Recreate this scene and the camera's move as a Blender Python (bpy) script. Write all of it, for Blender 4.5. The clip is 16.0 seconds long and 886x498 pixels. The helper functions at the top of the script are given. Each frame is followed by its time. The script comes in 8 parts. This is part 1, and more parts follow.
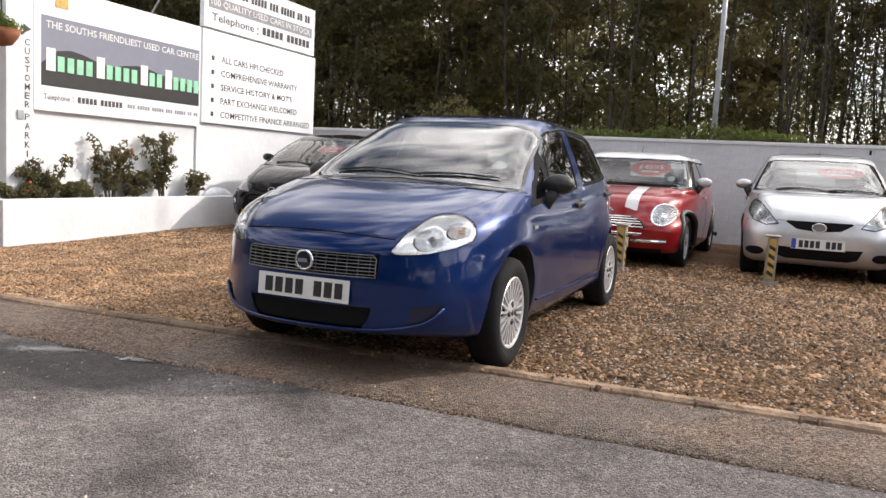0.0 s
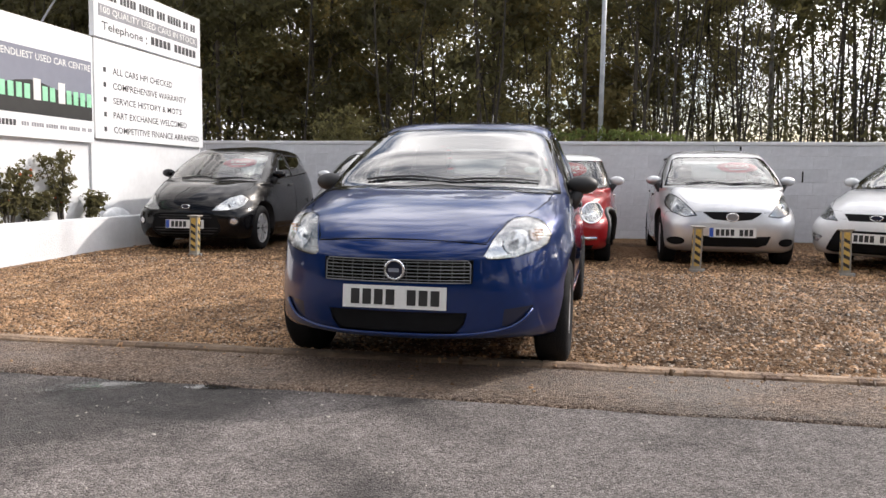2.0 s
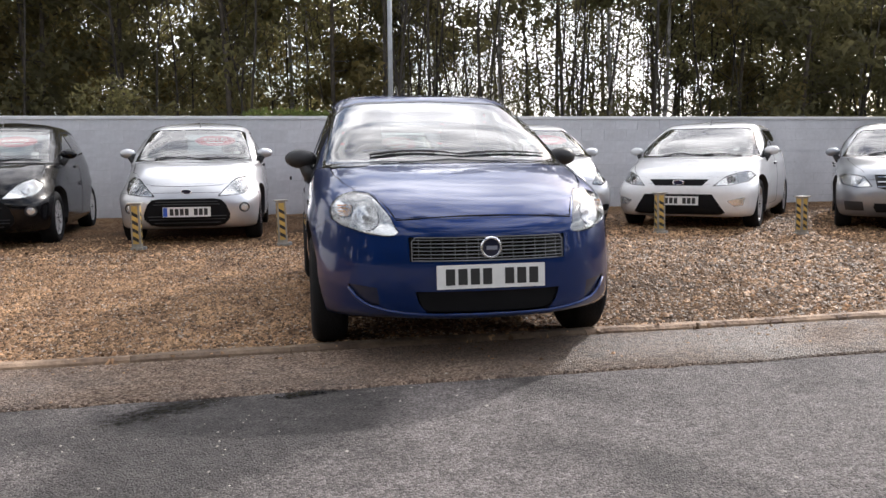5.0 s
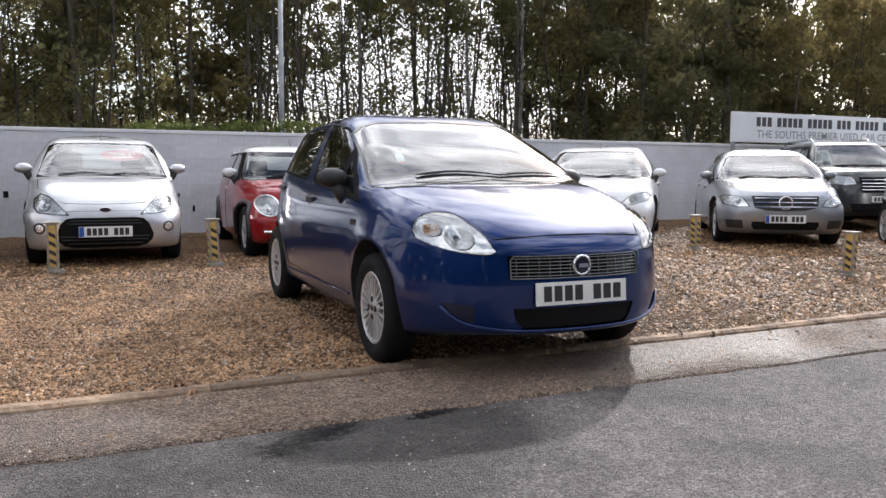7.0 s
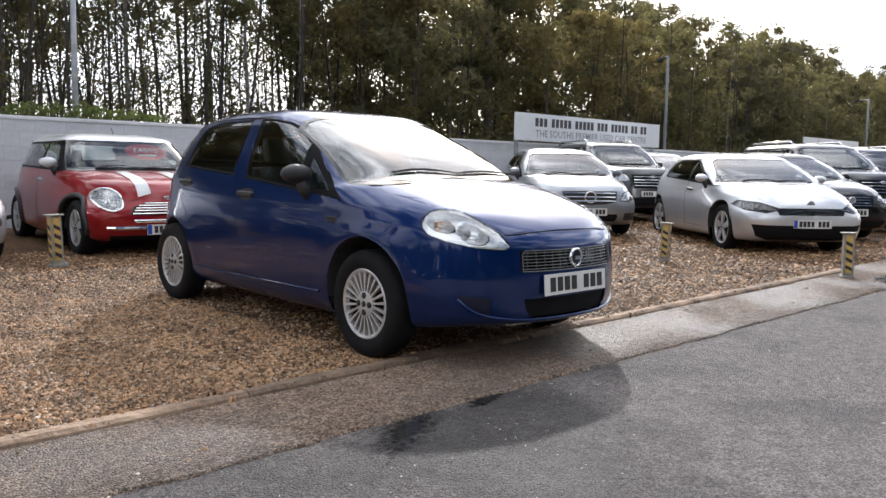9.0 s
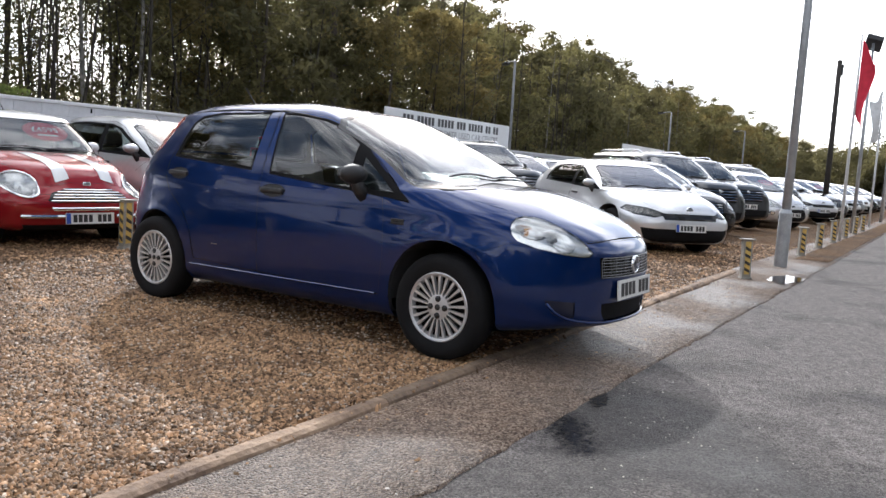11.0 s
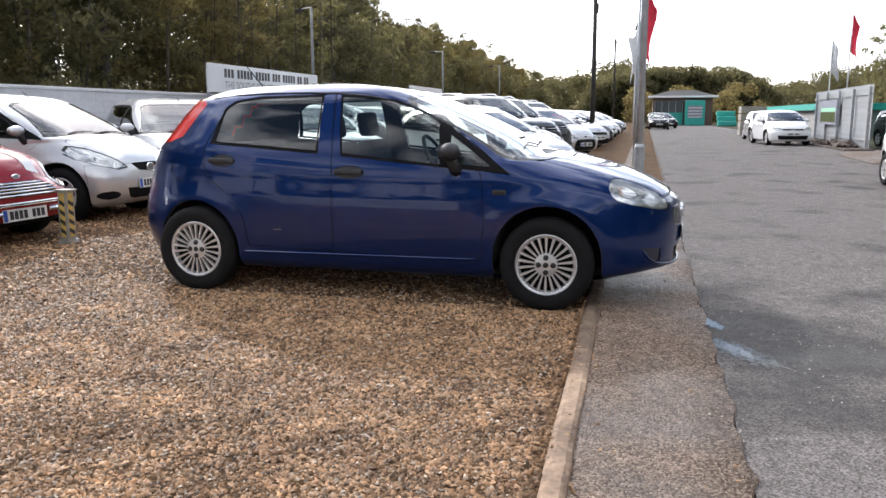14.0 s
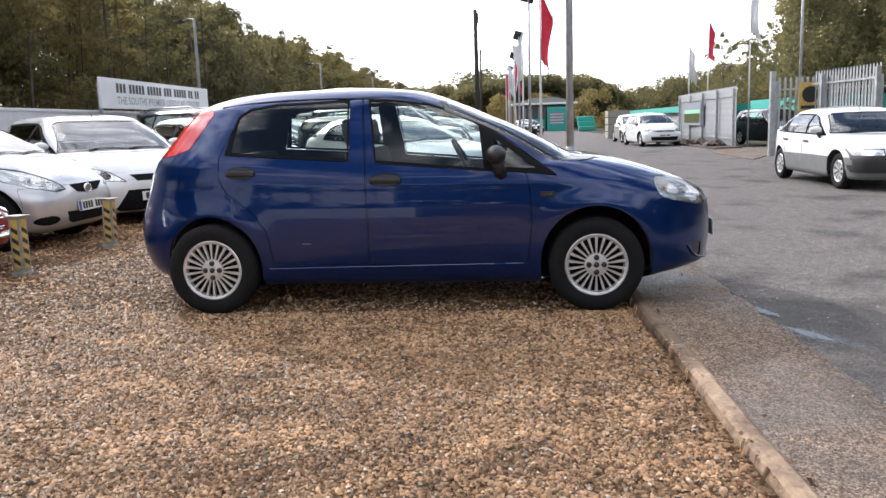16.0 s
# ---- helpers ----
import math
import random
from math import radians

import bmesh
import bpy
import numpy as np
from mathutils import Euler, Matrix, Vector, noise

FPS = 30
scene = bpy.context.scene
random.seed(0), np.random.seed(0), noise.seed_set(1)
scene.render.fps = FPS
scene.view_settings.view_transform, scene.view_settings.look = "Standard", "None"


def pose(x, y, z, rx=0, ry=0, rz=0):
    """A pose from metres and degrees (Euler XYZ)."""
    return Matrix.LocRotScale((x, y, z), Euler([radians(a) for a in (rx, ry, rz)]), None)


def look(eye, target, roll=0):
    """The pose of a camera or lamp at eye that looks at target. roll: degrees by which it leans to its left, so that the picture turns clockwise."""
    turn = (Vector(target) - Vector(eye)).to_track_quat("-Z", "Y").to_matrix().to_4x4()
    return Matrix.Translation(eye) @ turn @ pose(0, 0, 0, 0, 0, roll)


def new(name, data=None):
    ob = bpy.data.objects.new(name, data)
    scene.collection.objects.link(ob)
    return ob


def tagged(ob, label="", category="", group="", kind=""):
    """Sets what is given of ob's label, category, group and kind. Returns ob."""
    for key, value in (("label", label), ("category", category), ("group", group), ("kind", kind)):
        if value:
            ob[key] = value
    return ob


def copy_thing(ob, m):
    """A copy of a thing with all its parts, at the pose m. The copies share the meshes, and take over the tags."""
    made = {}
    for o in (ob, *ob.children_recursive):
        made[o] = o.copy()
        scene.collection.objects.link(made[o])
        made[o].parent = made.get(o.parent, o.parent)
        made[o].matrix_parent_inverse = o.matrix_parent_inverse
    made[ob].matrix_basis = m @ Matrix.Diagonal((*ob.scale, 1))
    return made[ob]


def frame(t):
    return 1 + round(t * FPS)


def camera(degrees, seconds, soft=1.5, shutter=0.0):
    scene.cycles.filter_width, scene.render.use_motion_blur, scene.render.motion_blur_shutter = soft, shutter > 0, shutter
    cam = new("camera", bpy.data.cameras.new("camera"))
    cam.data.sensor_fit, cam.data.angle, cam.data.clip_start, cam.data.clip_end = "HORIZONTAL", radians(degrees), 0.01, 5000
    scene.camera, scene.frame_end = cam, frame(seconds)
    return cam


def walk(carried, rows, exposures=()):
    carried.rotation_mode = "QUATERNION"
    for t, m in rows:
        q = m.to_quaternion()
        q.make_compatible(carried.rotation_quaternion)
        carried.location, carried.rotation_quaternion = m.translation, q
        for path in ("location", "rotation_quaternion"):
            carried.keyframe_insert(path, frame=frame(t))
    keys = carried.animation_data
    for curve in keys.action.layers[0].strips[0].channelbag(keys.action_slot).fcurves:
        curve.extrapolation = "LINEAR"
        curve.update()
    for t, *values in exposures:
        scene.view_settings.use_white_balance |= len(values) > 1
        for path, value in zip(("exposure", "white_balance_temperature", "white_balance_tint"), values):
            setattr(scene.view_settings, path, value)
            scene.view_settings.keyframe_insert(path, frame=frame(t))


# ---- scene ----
cam = camera(58.4, 16.0)
PATH = [
    (0, (2.113, -4.129, 1.069), (1.346, -2.293, 0.868), 3.0),
    (0.5, (1.854, -4.234, 1.022), (1.137, -2.381, 0.795), 2.3),
    (1, (1.53, -4.33, 1.042), (0.866, -2.457, 0.814), 1.2),
    (1.5, (1.25, -4.504, 1.042), (0.777, -2.57, 0.853), -0.5),
    (2, (0.951, -4.56, 1.017), (0.58, -2.601, 0.85), 0.7),
    (2.5, (0.661, -4.552, 1.011), (0.439, -2.574, 0.812), -1.5),
    (3, (0.344, -4.593, 1.009), (0.228, -2.607, 0.806), 0.9),
    (5.5, (-1.255, -4.311, 1.003), (-0.768, -2.384, 0.779), 0.2),
    (6, (-1.567, -4.232, 1.021), (-0.999, -2.327, 0.809), 2.5),
    (6.5, (-1.914, -4.194, 1.032), (-1.175, -2.353, 0.777), 1.9),
    (7, (-2.222, -4.08, 1.025), (-1.395, -2.268, 0.842), 0.1),
    (7.5, (-2.531, -3.957, 1.042), (-1.56, -2.22, 0.844), 0.8),
    (8, (-2.897, -3.851, 1.06), (-1.751, -2.222, 0.878), 1.1),
    (8.5, (-3.163, -3.692, 1.052), (-1.922, -2.131, 0.893), 1.8),
    (9, (-3.464, -3.458, 1.054), (-2.097, -2.012, 0.855), 0.9),
    (9.5, (-3.761, -3.223, 1.072), (-2.311, -1.861, 0.865), 1.0),
    (10, (-4.003, -2.938, 1.057), (-2.453, -1.688, 0.869), 1.7),
    (12.5, (-5.253, -1.45, 1.157), (-3.438, -0.651, 0.896), 2.3),
    (13, (-5.451, -1.153, 1.174), (-3.598, -0.448, 0.914), 0.3),
    (13.5, (-5.584, -0.881, 1.227), (-3.729, -0.188, 0.947), 0.4),
    (14, (-5.751, -0.566, 1.246), (-3.838, -0.084, 0.913), -0.1),
    (14.5, (-5.816, -0.272, 1.249), (-3.906, 0.232, 0.941), 0.4),
    (15, (-5.838, 0.043, 1.224), (-3.894, 0.393, 0.91), 1.1),
    (15.5, (-5.844, 0.334, 1.226), (-3.87, 0.484, 0.941), 0.3),
    (16, (-5.782, 0.598, 1.21), (-3.812, 0.75, 0.9), -1.8),
]
# the clip's camera opens up a little towards the end and cools its white balance against the sun
walk(cam, [(t, look(eye, target, roll)) for t, eye, target, roll in PATH], [(0.0, 0.23, 6600, 12), (3.0, 0.32, 6500, 12), (6.0, 0.34, 6250, 12), (9.5, 0.26, 6120, 10), (12.5, 0.31, 6080, 10), (14.5, 0.42, 6120, 11), (16.0, 0.45, 6120, 11)])

# ---- light and air ----
SUN_DIR = Vector((1.2, 1.05, 1.0)).normalized()          # towards the sun
world = bpy.data.worlds.new("sky")
scene.world = world
world.use_nodes = True
wn, wl = world.node_tree.nodes, world.node_tree.links
wn.clear()
w_out, w_bg = wn.new("ShaderNodeOutputWorld"), wn.new("ShaderNodeBackground")
w_sky = wn.new("ShaderNodeTexSky")
w_sky.sky_type, w_sky.sun_disc = "NISHITA", False
w_sky.sun_elevation = math.asin(SUN_DIR.z)
w_sky.sun_rotation = math.atan2(SUN_DIR.x, SUN_DIR.y)
w_sky.air_density, w_sky.dust_density = 1.0, 2.0
w_co, w_map, w_noise, w_ramp, w_mix = (wn.new(k) for k in ("ShaderNodeTexCoord", "ShaderNodeMapping", "ShaderNodeTexNoise", "ShaderNodeValToRGB", "ShaderNodeMix"))
w_map.inputs["Scale"].default_value = (1.0, 1.0, 2.6)
w_noise.inputs["Scale"].default_value = 2.3
w_noise.inputs["Detail"].default_value = 7.0
w_noise.inputs["Roughness"].default_value = 0.55
w_ramp.color_ramp.elements[0].position, w_ramp.color_ramp.elements[1].position = 0.43, 0.57
w_mix.data_type = "RGBA"
w_body, w_tone, w_cloud = wn.new("ShaderNodeTexNoise"), wn.new("ShaderNodeMapRange"), wn.new("ShaderNodeMix")
w_body.inputs["Scale"].default_value, w_body.inputs["Detail"].default_value = 5.0, 6.0
w_tone.inputs["From Min"].default_value, w_tone.inputs["From Max"].default_value = 0.36, 0.62
w_cloud.data_type = "RGBA"
w_cloud.inputs[6].default_value = (8.6, 8.6, 8.9, 1)         # grey undersides
w_cloud.inputs[7].default_value = (21.8, 21.4, 21.2, 1)      # sunlit cloud
wl.new(w_map.outputs["Vector"], w_body.inputs["Vector"])
wl.new(w_body.outputs["Fac"], w_tone.inputs["Value"])
wl.new(w_tone.outputs["Result"], w_cloud.inputs[0])
wl.new(w_cloud.outputs[2], w_mix.inputs[7])
wl.new(w_co.outputs["Generated"], w_map.inputs["Vector"])
wl.new(w_map.outputs["Vector"], w_noise.inputs["Vector"])
wl.new(w_noise.outputs["Fac"], w_ramp.inputs["Fac"])
wl.new(w_ramp.outputs["Color"], w_mix.inputs[0])
wl.new(w_sky.outputs["Color"], w_mix.inputs[6])
# cloud is brighter towards the sun
w_dot, w_gain, w_lit = wn.new("ShaderNodeVectorMath"), wn.new("ShaderNodeMapRange"), wn.new("ShaderNodeVectorMath")
w_dot.operation, w_lit.operation = "DOT_PRODUCT", "SCALE"
w_dot.inputs[1].default_value = SUN_DIR
w_gain.inputs["From Min"].default_value, w_gain.inputs["From Max"].default_value = 0.1, 1.0
w_gain.inputs["To Min"].default_value, w_gain.inputs["To Max"].default_value = 0.86, 2.0
wl.new(w_co.outputs["Generated"], w_dot.inputs[0])
wl.new(w_dot.outputs["Value"], w_gain.inputs["Value"])
wl.new(w_mix.outputs[2], w_lit.inputs[0])
wl.new(w_gain.outputs["Result"], w_lit.inputs["Scale"])
wl.new(w_lit.outputs["Vector"], w_bg.inputs["Color"])
wl.new(w_bg.outputs["Background"], w_out.inputs["Surface"])
w_bg.inputs["Strength"].default_value = 0.098
sun = new("sun", bpy.data.lights.new("sun", "SUN"))
sun.data.energy, sun.data.angle, sun.data.color = 3.3, radians(1.5), (1.0, 0.945, 0.885)
sun.matrix_world = look(SUN_DIR * 60, (0, 0, 0))


# ---- materials ----
def mat(name, color, rough=0.5, metal=0.0, vary=0.12, scale=8.0, bump=0.0, bump_scale=60.0, coat=0.0, second=None, per="", spec=0.5, detail=6.0, spread=(0.55, 1.45)):
    """A surface with colour that varies at two scales, and relief. per: 'object' or 'island' adds a random shade to each piece."""
    m = bpy.data.materials.new(name)
    m.use_nodes = True
    n, l = m.node_tree.nodes, m.node_tree.links
    b = n["Principled BSDF"]
    b.inputs["Metallic"].default_value = metal
    b.inputs["Specular IOR Level"].default_value = spec
    b.inputs["Coat Weight"].default_value = coat
    b.inputs["Coat Roughness"].default_value = 0.03
    b.inputs["Coat IOR"].default_value = 1.42
    co = n.new("ShaderNodeTexCoord")
    big, fine = n.new("ShaderNodeTexNoise"), n.new("ShaderNodeTexNoise")
    for node, s in ((big, scale), (fine, scale * 9)):
        node.inputs["Scale"].default_value, node.inputs["Detail"].default_value = s, detail
        l.new(co.outputs["Object"], node.inputs["Vector"])
    add = n.new("ShaderNodeMath")
    add.operation = "MULTIPLY_ADD"
    l.new(fine.outputs["Fac"], add.inputs[0])
    add.inputs[1].default_value = 0.5
    l.new(big.outputs["Fac"], add.inputs[2])
    mix = n.new("ShaderNodeMix")
    mix.data_type = "RGBA"
    dark = second or tuple(c * (1 - 2.2 * vary) for c in color)
    light = tuple(min(1, c * (1 + vary)) for c in color)
    mix.inputs[6].default_value, mix.inputs[7].default_value = (*dark, 1), (*light, 1)
    ramp = n.new("ShaderNodeMapRange")
    ramp.inputs["From Min"].default_value, ramp.inputs["From Max"].default_value = 0.5, 1.0
    l.new(add.outputs[0], ramp.inputs["Value"])
    l.new(ramp.outputs["Result"], mix.inputs[0])
    col = mix.outputs[2]
    if per:
        hsv = n.new("ShaderNodeHueSaturation")
        src = n.new("ShaderNodeObjectInfo").outputs["Random"] if per == "object" else n.new("ShaderNodeNewGeometry").outputs["Random Per Island"]
        r = n.new("ShaderNodeMapRange")
        r.inputs["To Min"].default_value, r.inputs["To Max"].default_value = spread
        l.new(src, r.inputs["Value"])
        l.new(r.outputs["Result"], hsv.inputs["Value"])
        l.new(col, hsv.inputs["Color"])
        col = hsv.outputs["Color"]
    l.new(col, b.inputs["Base Color"])
    rr = n.new("ShaderNodeMapRange")
    rr.inputs["To Min"].default_value, rr.inputs["To Max"].default_value = max(0.02, rough * 0.85), min(1, rough * 1.15)
    l.new(fine.outputs["Fac"], rr.inputs["Value"])
    l.new(rr.outputs["Result"], b.inputs["Roughness"])
    if bump:
        bn, bp = n.new("ShaderNodeTexNoise"), n.new("ShaderNodeBump")
        bn.inputs["Scale"].default_value, bn.inputs["Detail"].default_value = bump_scale, 6
        l.new(co.outputs["Object"], bn.inputs["Vector"])
        bp.inputs["Strength"].default_value, bp.inputs["Distance"].default_value = min(1, bump), 0.02
        l.new(bn.outputs["Fac"], bp.inputs["Height"])
        l.new(bp.outputs["Normal"], b.inputs["Normal"])
    return m


def paint(name, color, metal=0.5, rough=0.32, coat=1.0):
    """Car paint: base with fine flake under a clear coat."""
    return mat(name, color, rough=rough, metal=metal, vary=0.05, scale=2.0, coat=coat, spec=0.1)


def glass_mat(name, tint, gloss=0.9):
    """Thin tinted pane: clear with a Fresnel reflection."""
    m = bpy.data.materials.new(name)
    m.use_nodes = True
    n, l = m.node_tree.nodes, m.node_tree.links
    n.remove(n["Principled BSDF"])
    tr, gl, fr, mx = (n.new(k) for k in ("ShaderNodeBsdfTransparent", "ShaderNodeBsdfGlossy", "ShaderNodeFresnel", "ShaderNodeMixShader"))
    tr.inputs["Color"].default_value = (*tint, 1)
    gl.inputs["Color"].default_value = (gloss, gloss, gloss, 1)
    gl.inputs["Roughness"].default_value = 0.015
    fr.inputs["IOR"].default_value = 1.55
    mul = n.new("ShaderNodeMath")
    mul.operation, mul.use_clamp = "MULTIPLY", True
    mul.inputs[1].default_value = 1.6
    l.new(fr.outputs["Fac"], mul.inputs[0])
    l.new(mul.outputs[0], mx.inputs["Fac"])
    l.new(tr.outputs[0], mx.inputs[1])
    l.new(gl.outputs[0], mx.inputs[2])
    l.new(mx.outputs[0], n["Material Output"].inputs["Surface"])
    return m


M = {}
M["blue"] = paint("deep blue metallic paint", (0.0009, 0.0175, 0.098), 0.45, 0.30)
M["red"] = paint("red paint", (0.25, 0.008, 0.012), 0.1)
M["black_paint"] = paint("black paint", (0.003, 0.003, 0.004), 0.0, 0.25, 0.65)
M["dark_paint"] = paint("dark grey metallic paint", (0.035, 0.038, 0.042), 0.3)
M["silver"] = paint("silver metallic paint", (0.60, 0.61, 0.63), 0.7, 0.36)
M["white_paint"] = paint("white paint", (0.72, 0.73, 0.74), 0.0)
M["grey_paint"] = paint("grey metallic paint", (0.27, 0.285, 0.31), 0.7, 0.36)
M["dark_band"] = mat("grey plastic cladding", (0.16, 0.165, 0.17), 0.6, vary=0.08)
M["navy"] = paint("navy paint", (0.015, 0.018, 0.04), 0.2)
M["glass"] = glass_mat("tinted car glass", (0.78, 0.85, 0.82))
M["dark_glass"] = glass_mat("dark tinted glass", (0.22, 0.24, 0.24))
M["lamp_glass"] = glass_mat("clear lamp lens", (0.98, 0.99, 0.99), 0.8)
M["void"] = mat("matt black plastic", (0.010, 0.010, 0.011), 0.9, spec=0.15)
M["tyre"] = mat("tyre rubber", (0.012, 0.012, 0.013), 0.9, spec=0.2, bump=0.25, bump_scale=90)
M["alloy"] = mat("silver wheel paint", (0.58, 0.58, 0.59), 0.36, 0.5, vary=0.06)
M["chrome"] = mat("chrome", (0.75, 0.76, 0.78), 0.08, 1.0, vary=0.03)
M["trim"] = mat("black plastic trim", (0.022, 0.022, 0.024), 0.5, bump=0.15, bump_scale=300)
M["gloss_black"] = mat("gloss black", (0.008, 0.008, 0.009), 0.12, vary=0.05)
M["cabin"] = mat("dark cabin lining", (0.035, 0.036, 0.04), 0.85)
M["fabric"] = mat("grey seat fabric", (0.09, 0.095, 0.11), 0.95, bump=0.3, bump_scale=220)
M["reflector"] = mat("lamp reflector", (0.93, 0.94, 0.95), 0.22, 0.75, vary=0.06, scale=9, bump=0.2, bump_scale=22)
M["grille_grey"] = mat("dull grey grille bar", (0.20, 0.20, 0.21), 0.4, 0.5)
M["amber"] = mat("amber lens", (0.75, 0.30, 0.05), 0.15)
M["tail"] = mat("red tail lamp lens", (0.62, 0.02, 0.02), 0.12, coat=1.0, vary=0.05)
M["plate_white"] = mat("white plate plastic", (0.72, 0.72, 0.70), 0.35, vary=0.05)
M["ink"] = mat("black lettering", (0.02, 0.02, 0.02), 0.5)
M["plate_blue"] = mat("blue plate band", (0.02, 0.08, 0.42), 0.4)
M["price_red"] = mat("red price sheet", (0.62, 0.05, 0.07), 0.6, vary=0.08)
M["paper"] = mat("white paper", (0.75, 0.75, 0.72), 0.7)
M["white_wall"] = mat("white painted masonry", (0.70, 0.71, 0.72), 0.75, vary=0.06, scale=1.4, bump=0.25, bump_scale=45)
M["block_wall"] = mat("white painted block", (0.66, 0.67, 0.70), 0.8, vary=0.08, scale=1.8, bump=0.35, bump_scale=60, per="object", spread=(0.94, 1.05))
M["joint"] = mat("painted mortar joint", (0.60, 0.61, 0.63), 0.9, vary=0.15)
M["board_white"] = mat("white sign board", (0.76, 0.77, 0.78), 0.45, vary=0.03, scale=2)
M["board_grey"] = mat("slate grey sign print", (0.20, 0.21, 0.26), 0.45, vary=0.03)
M["sign_green"] = mat("pale green sign print", (0.30, 0.66, 0.42), 0.45)
M["sign_text"] = mat("dark grey sign print", (0.055, 0.055, 0.06), 0.5)
M["sign_grey_text"] = mat("mid grey sign print", (0.28, 0.28, 0.30), 0.5)
M["yellow"] = mat("yellow hazard tape", (0.56, 0.38, 0.095), 0.5, vary=0.14, scale=14)
M["bollard"] = mat("weathered grey post", (0.30, 0.285, 0.25), 0.7, vary=0.18, scale=12, bump=0.3)
M["galv"] = mat("galvanised steel", (0.40, 0.42, 0.44), 0.45, 0.6, vary=0.14, scale=6)
M["dark_wood"] = mat("dark tarred wood", (0.035, 0.03, 0.026), 0.85, bump=0.5, bump_scale=25)
M["glass_front"] = mat("dark shop glass", (0.05, 0.07, 0.075), 0.15, vary=0.3, scale=2)
M["dull_steel"] = mat("dull grey steel", (0.20, 0.205, 0.21), 0.6, 0.2, vary=0.14, scale=6)
M["lamp_black"] = mat("black lamp housing", (0.02, 0.02, 0.022), 0.5)
M["flag_red"] = mat("red flag cloth", (0.60, 0.03, 0.06), 0.85, vary=0.1)
M["flag_white"] = mat("white flag cloth", (0.62, 0.63, 0.64), 0.85, vary=0.1)
M["teal"] = mat("teal painted sheet", (0.03, 0.34, 0.29), 0.55, vary=0.1)
M["roof_grey"] = mat("grey roof sheet", (0.30, 0.29, 0.29), 0.7, vary=0.15)
M["brown_brick"] = mat("brown masonry", (0.16, 0.11, 0.09), 0.85)
M["terracotta"] = mat("wicker basket", (0.28, 0.11, 0.05), 0.85, bump=0.6, bump_scale=80)
M["bark"] = mat("bark", (0.085, 0.07, 0.055), 0.95, vary=0.3, scale=3, bump=0.7, bump_scale=18, per="object")
M["birch"] = mat("pale birch bark", (0.26, 0.245, 0.22), 0.9, vary=0.35, scale=4, bump=0.5, bump_scale=20)
M["petal"] = mat("orange flower", (0.55, 0.12, 0.03), 0.7)
M["plastic"] = mat("pale plastic sheet", (0.62, 0.64, 0.66), 0.25, vary=0.12, scale=9, bump=0.3, bump_scale=30)
M["soil"] = mat("dark soil", (0.05, 0.035, 0.025), 0.95, bump=0.8, bump_scale=30)


def leaf_mat(name, color, second):
    m = mat(name, color, 0.75, vary=0.2, scale=0.6, second=second, per="island", spec=0.15, spread=(0.65, 1.3))
    b = m.node_tree.nodes["Principled BSDF"]
    b.inputs["Subsurface Weight"].default_value = 0.0
    n, l = m.node_tree.nodes, m.node_tree.links
    tl, mx = n.new("ShaderNodeBsdfTranslucent"), n.new("ShaderNodeMixShader")
    tl.inputs["Color"].default_value = (color[0] * 2.2, color[1] * 2.1, color[2] * 1.7, 1)
    mx.inputs["Fac"].default_value = 0.46
    l.new(b.outputs[0], mx.inputs[1])
    l.new(tl.outputs[0], mx.inputs[2])
    l.new(mx.outputs[0], n["Material Output"].inputs["Surface"])
    return m


M["leaf"] = leaf_mat("green leaves", (0.128, 0.120, 0.060), (0.066, 0.064, 0.035))
M["leaf_dark"] = leaf_mat("dark leaves", (0.094, 0.088, 0.048), (0.047, 0.046, 0.028))
M["leaf_gold"] = leaf_mat("yellowing leaves", (0.135, 0.112, 0.052), (0.070, 0.060, 0.030))
M["ivy"] = leaf_mat("ivy leaves", (0.105, 0.130, 0.045), (0.045, 0.060, 0.022))


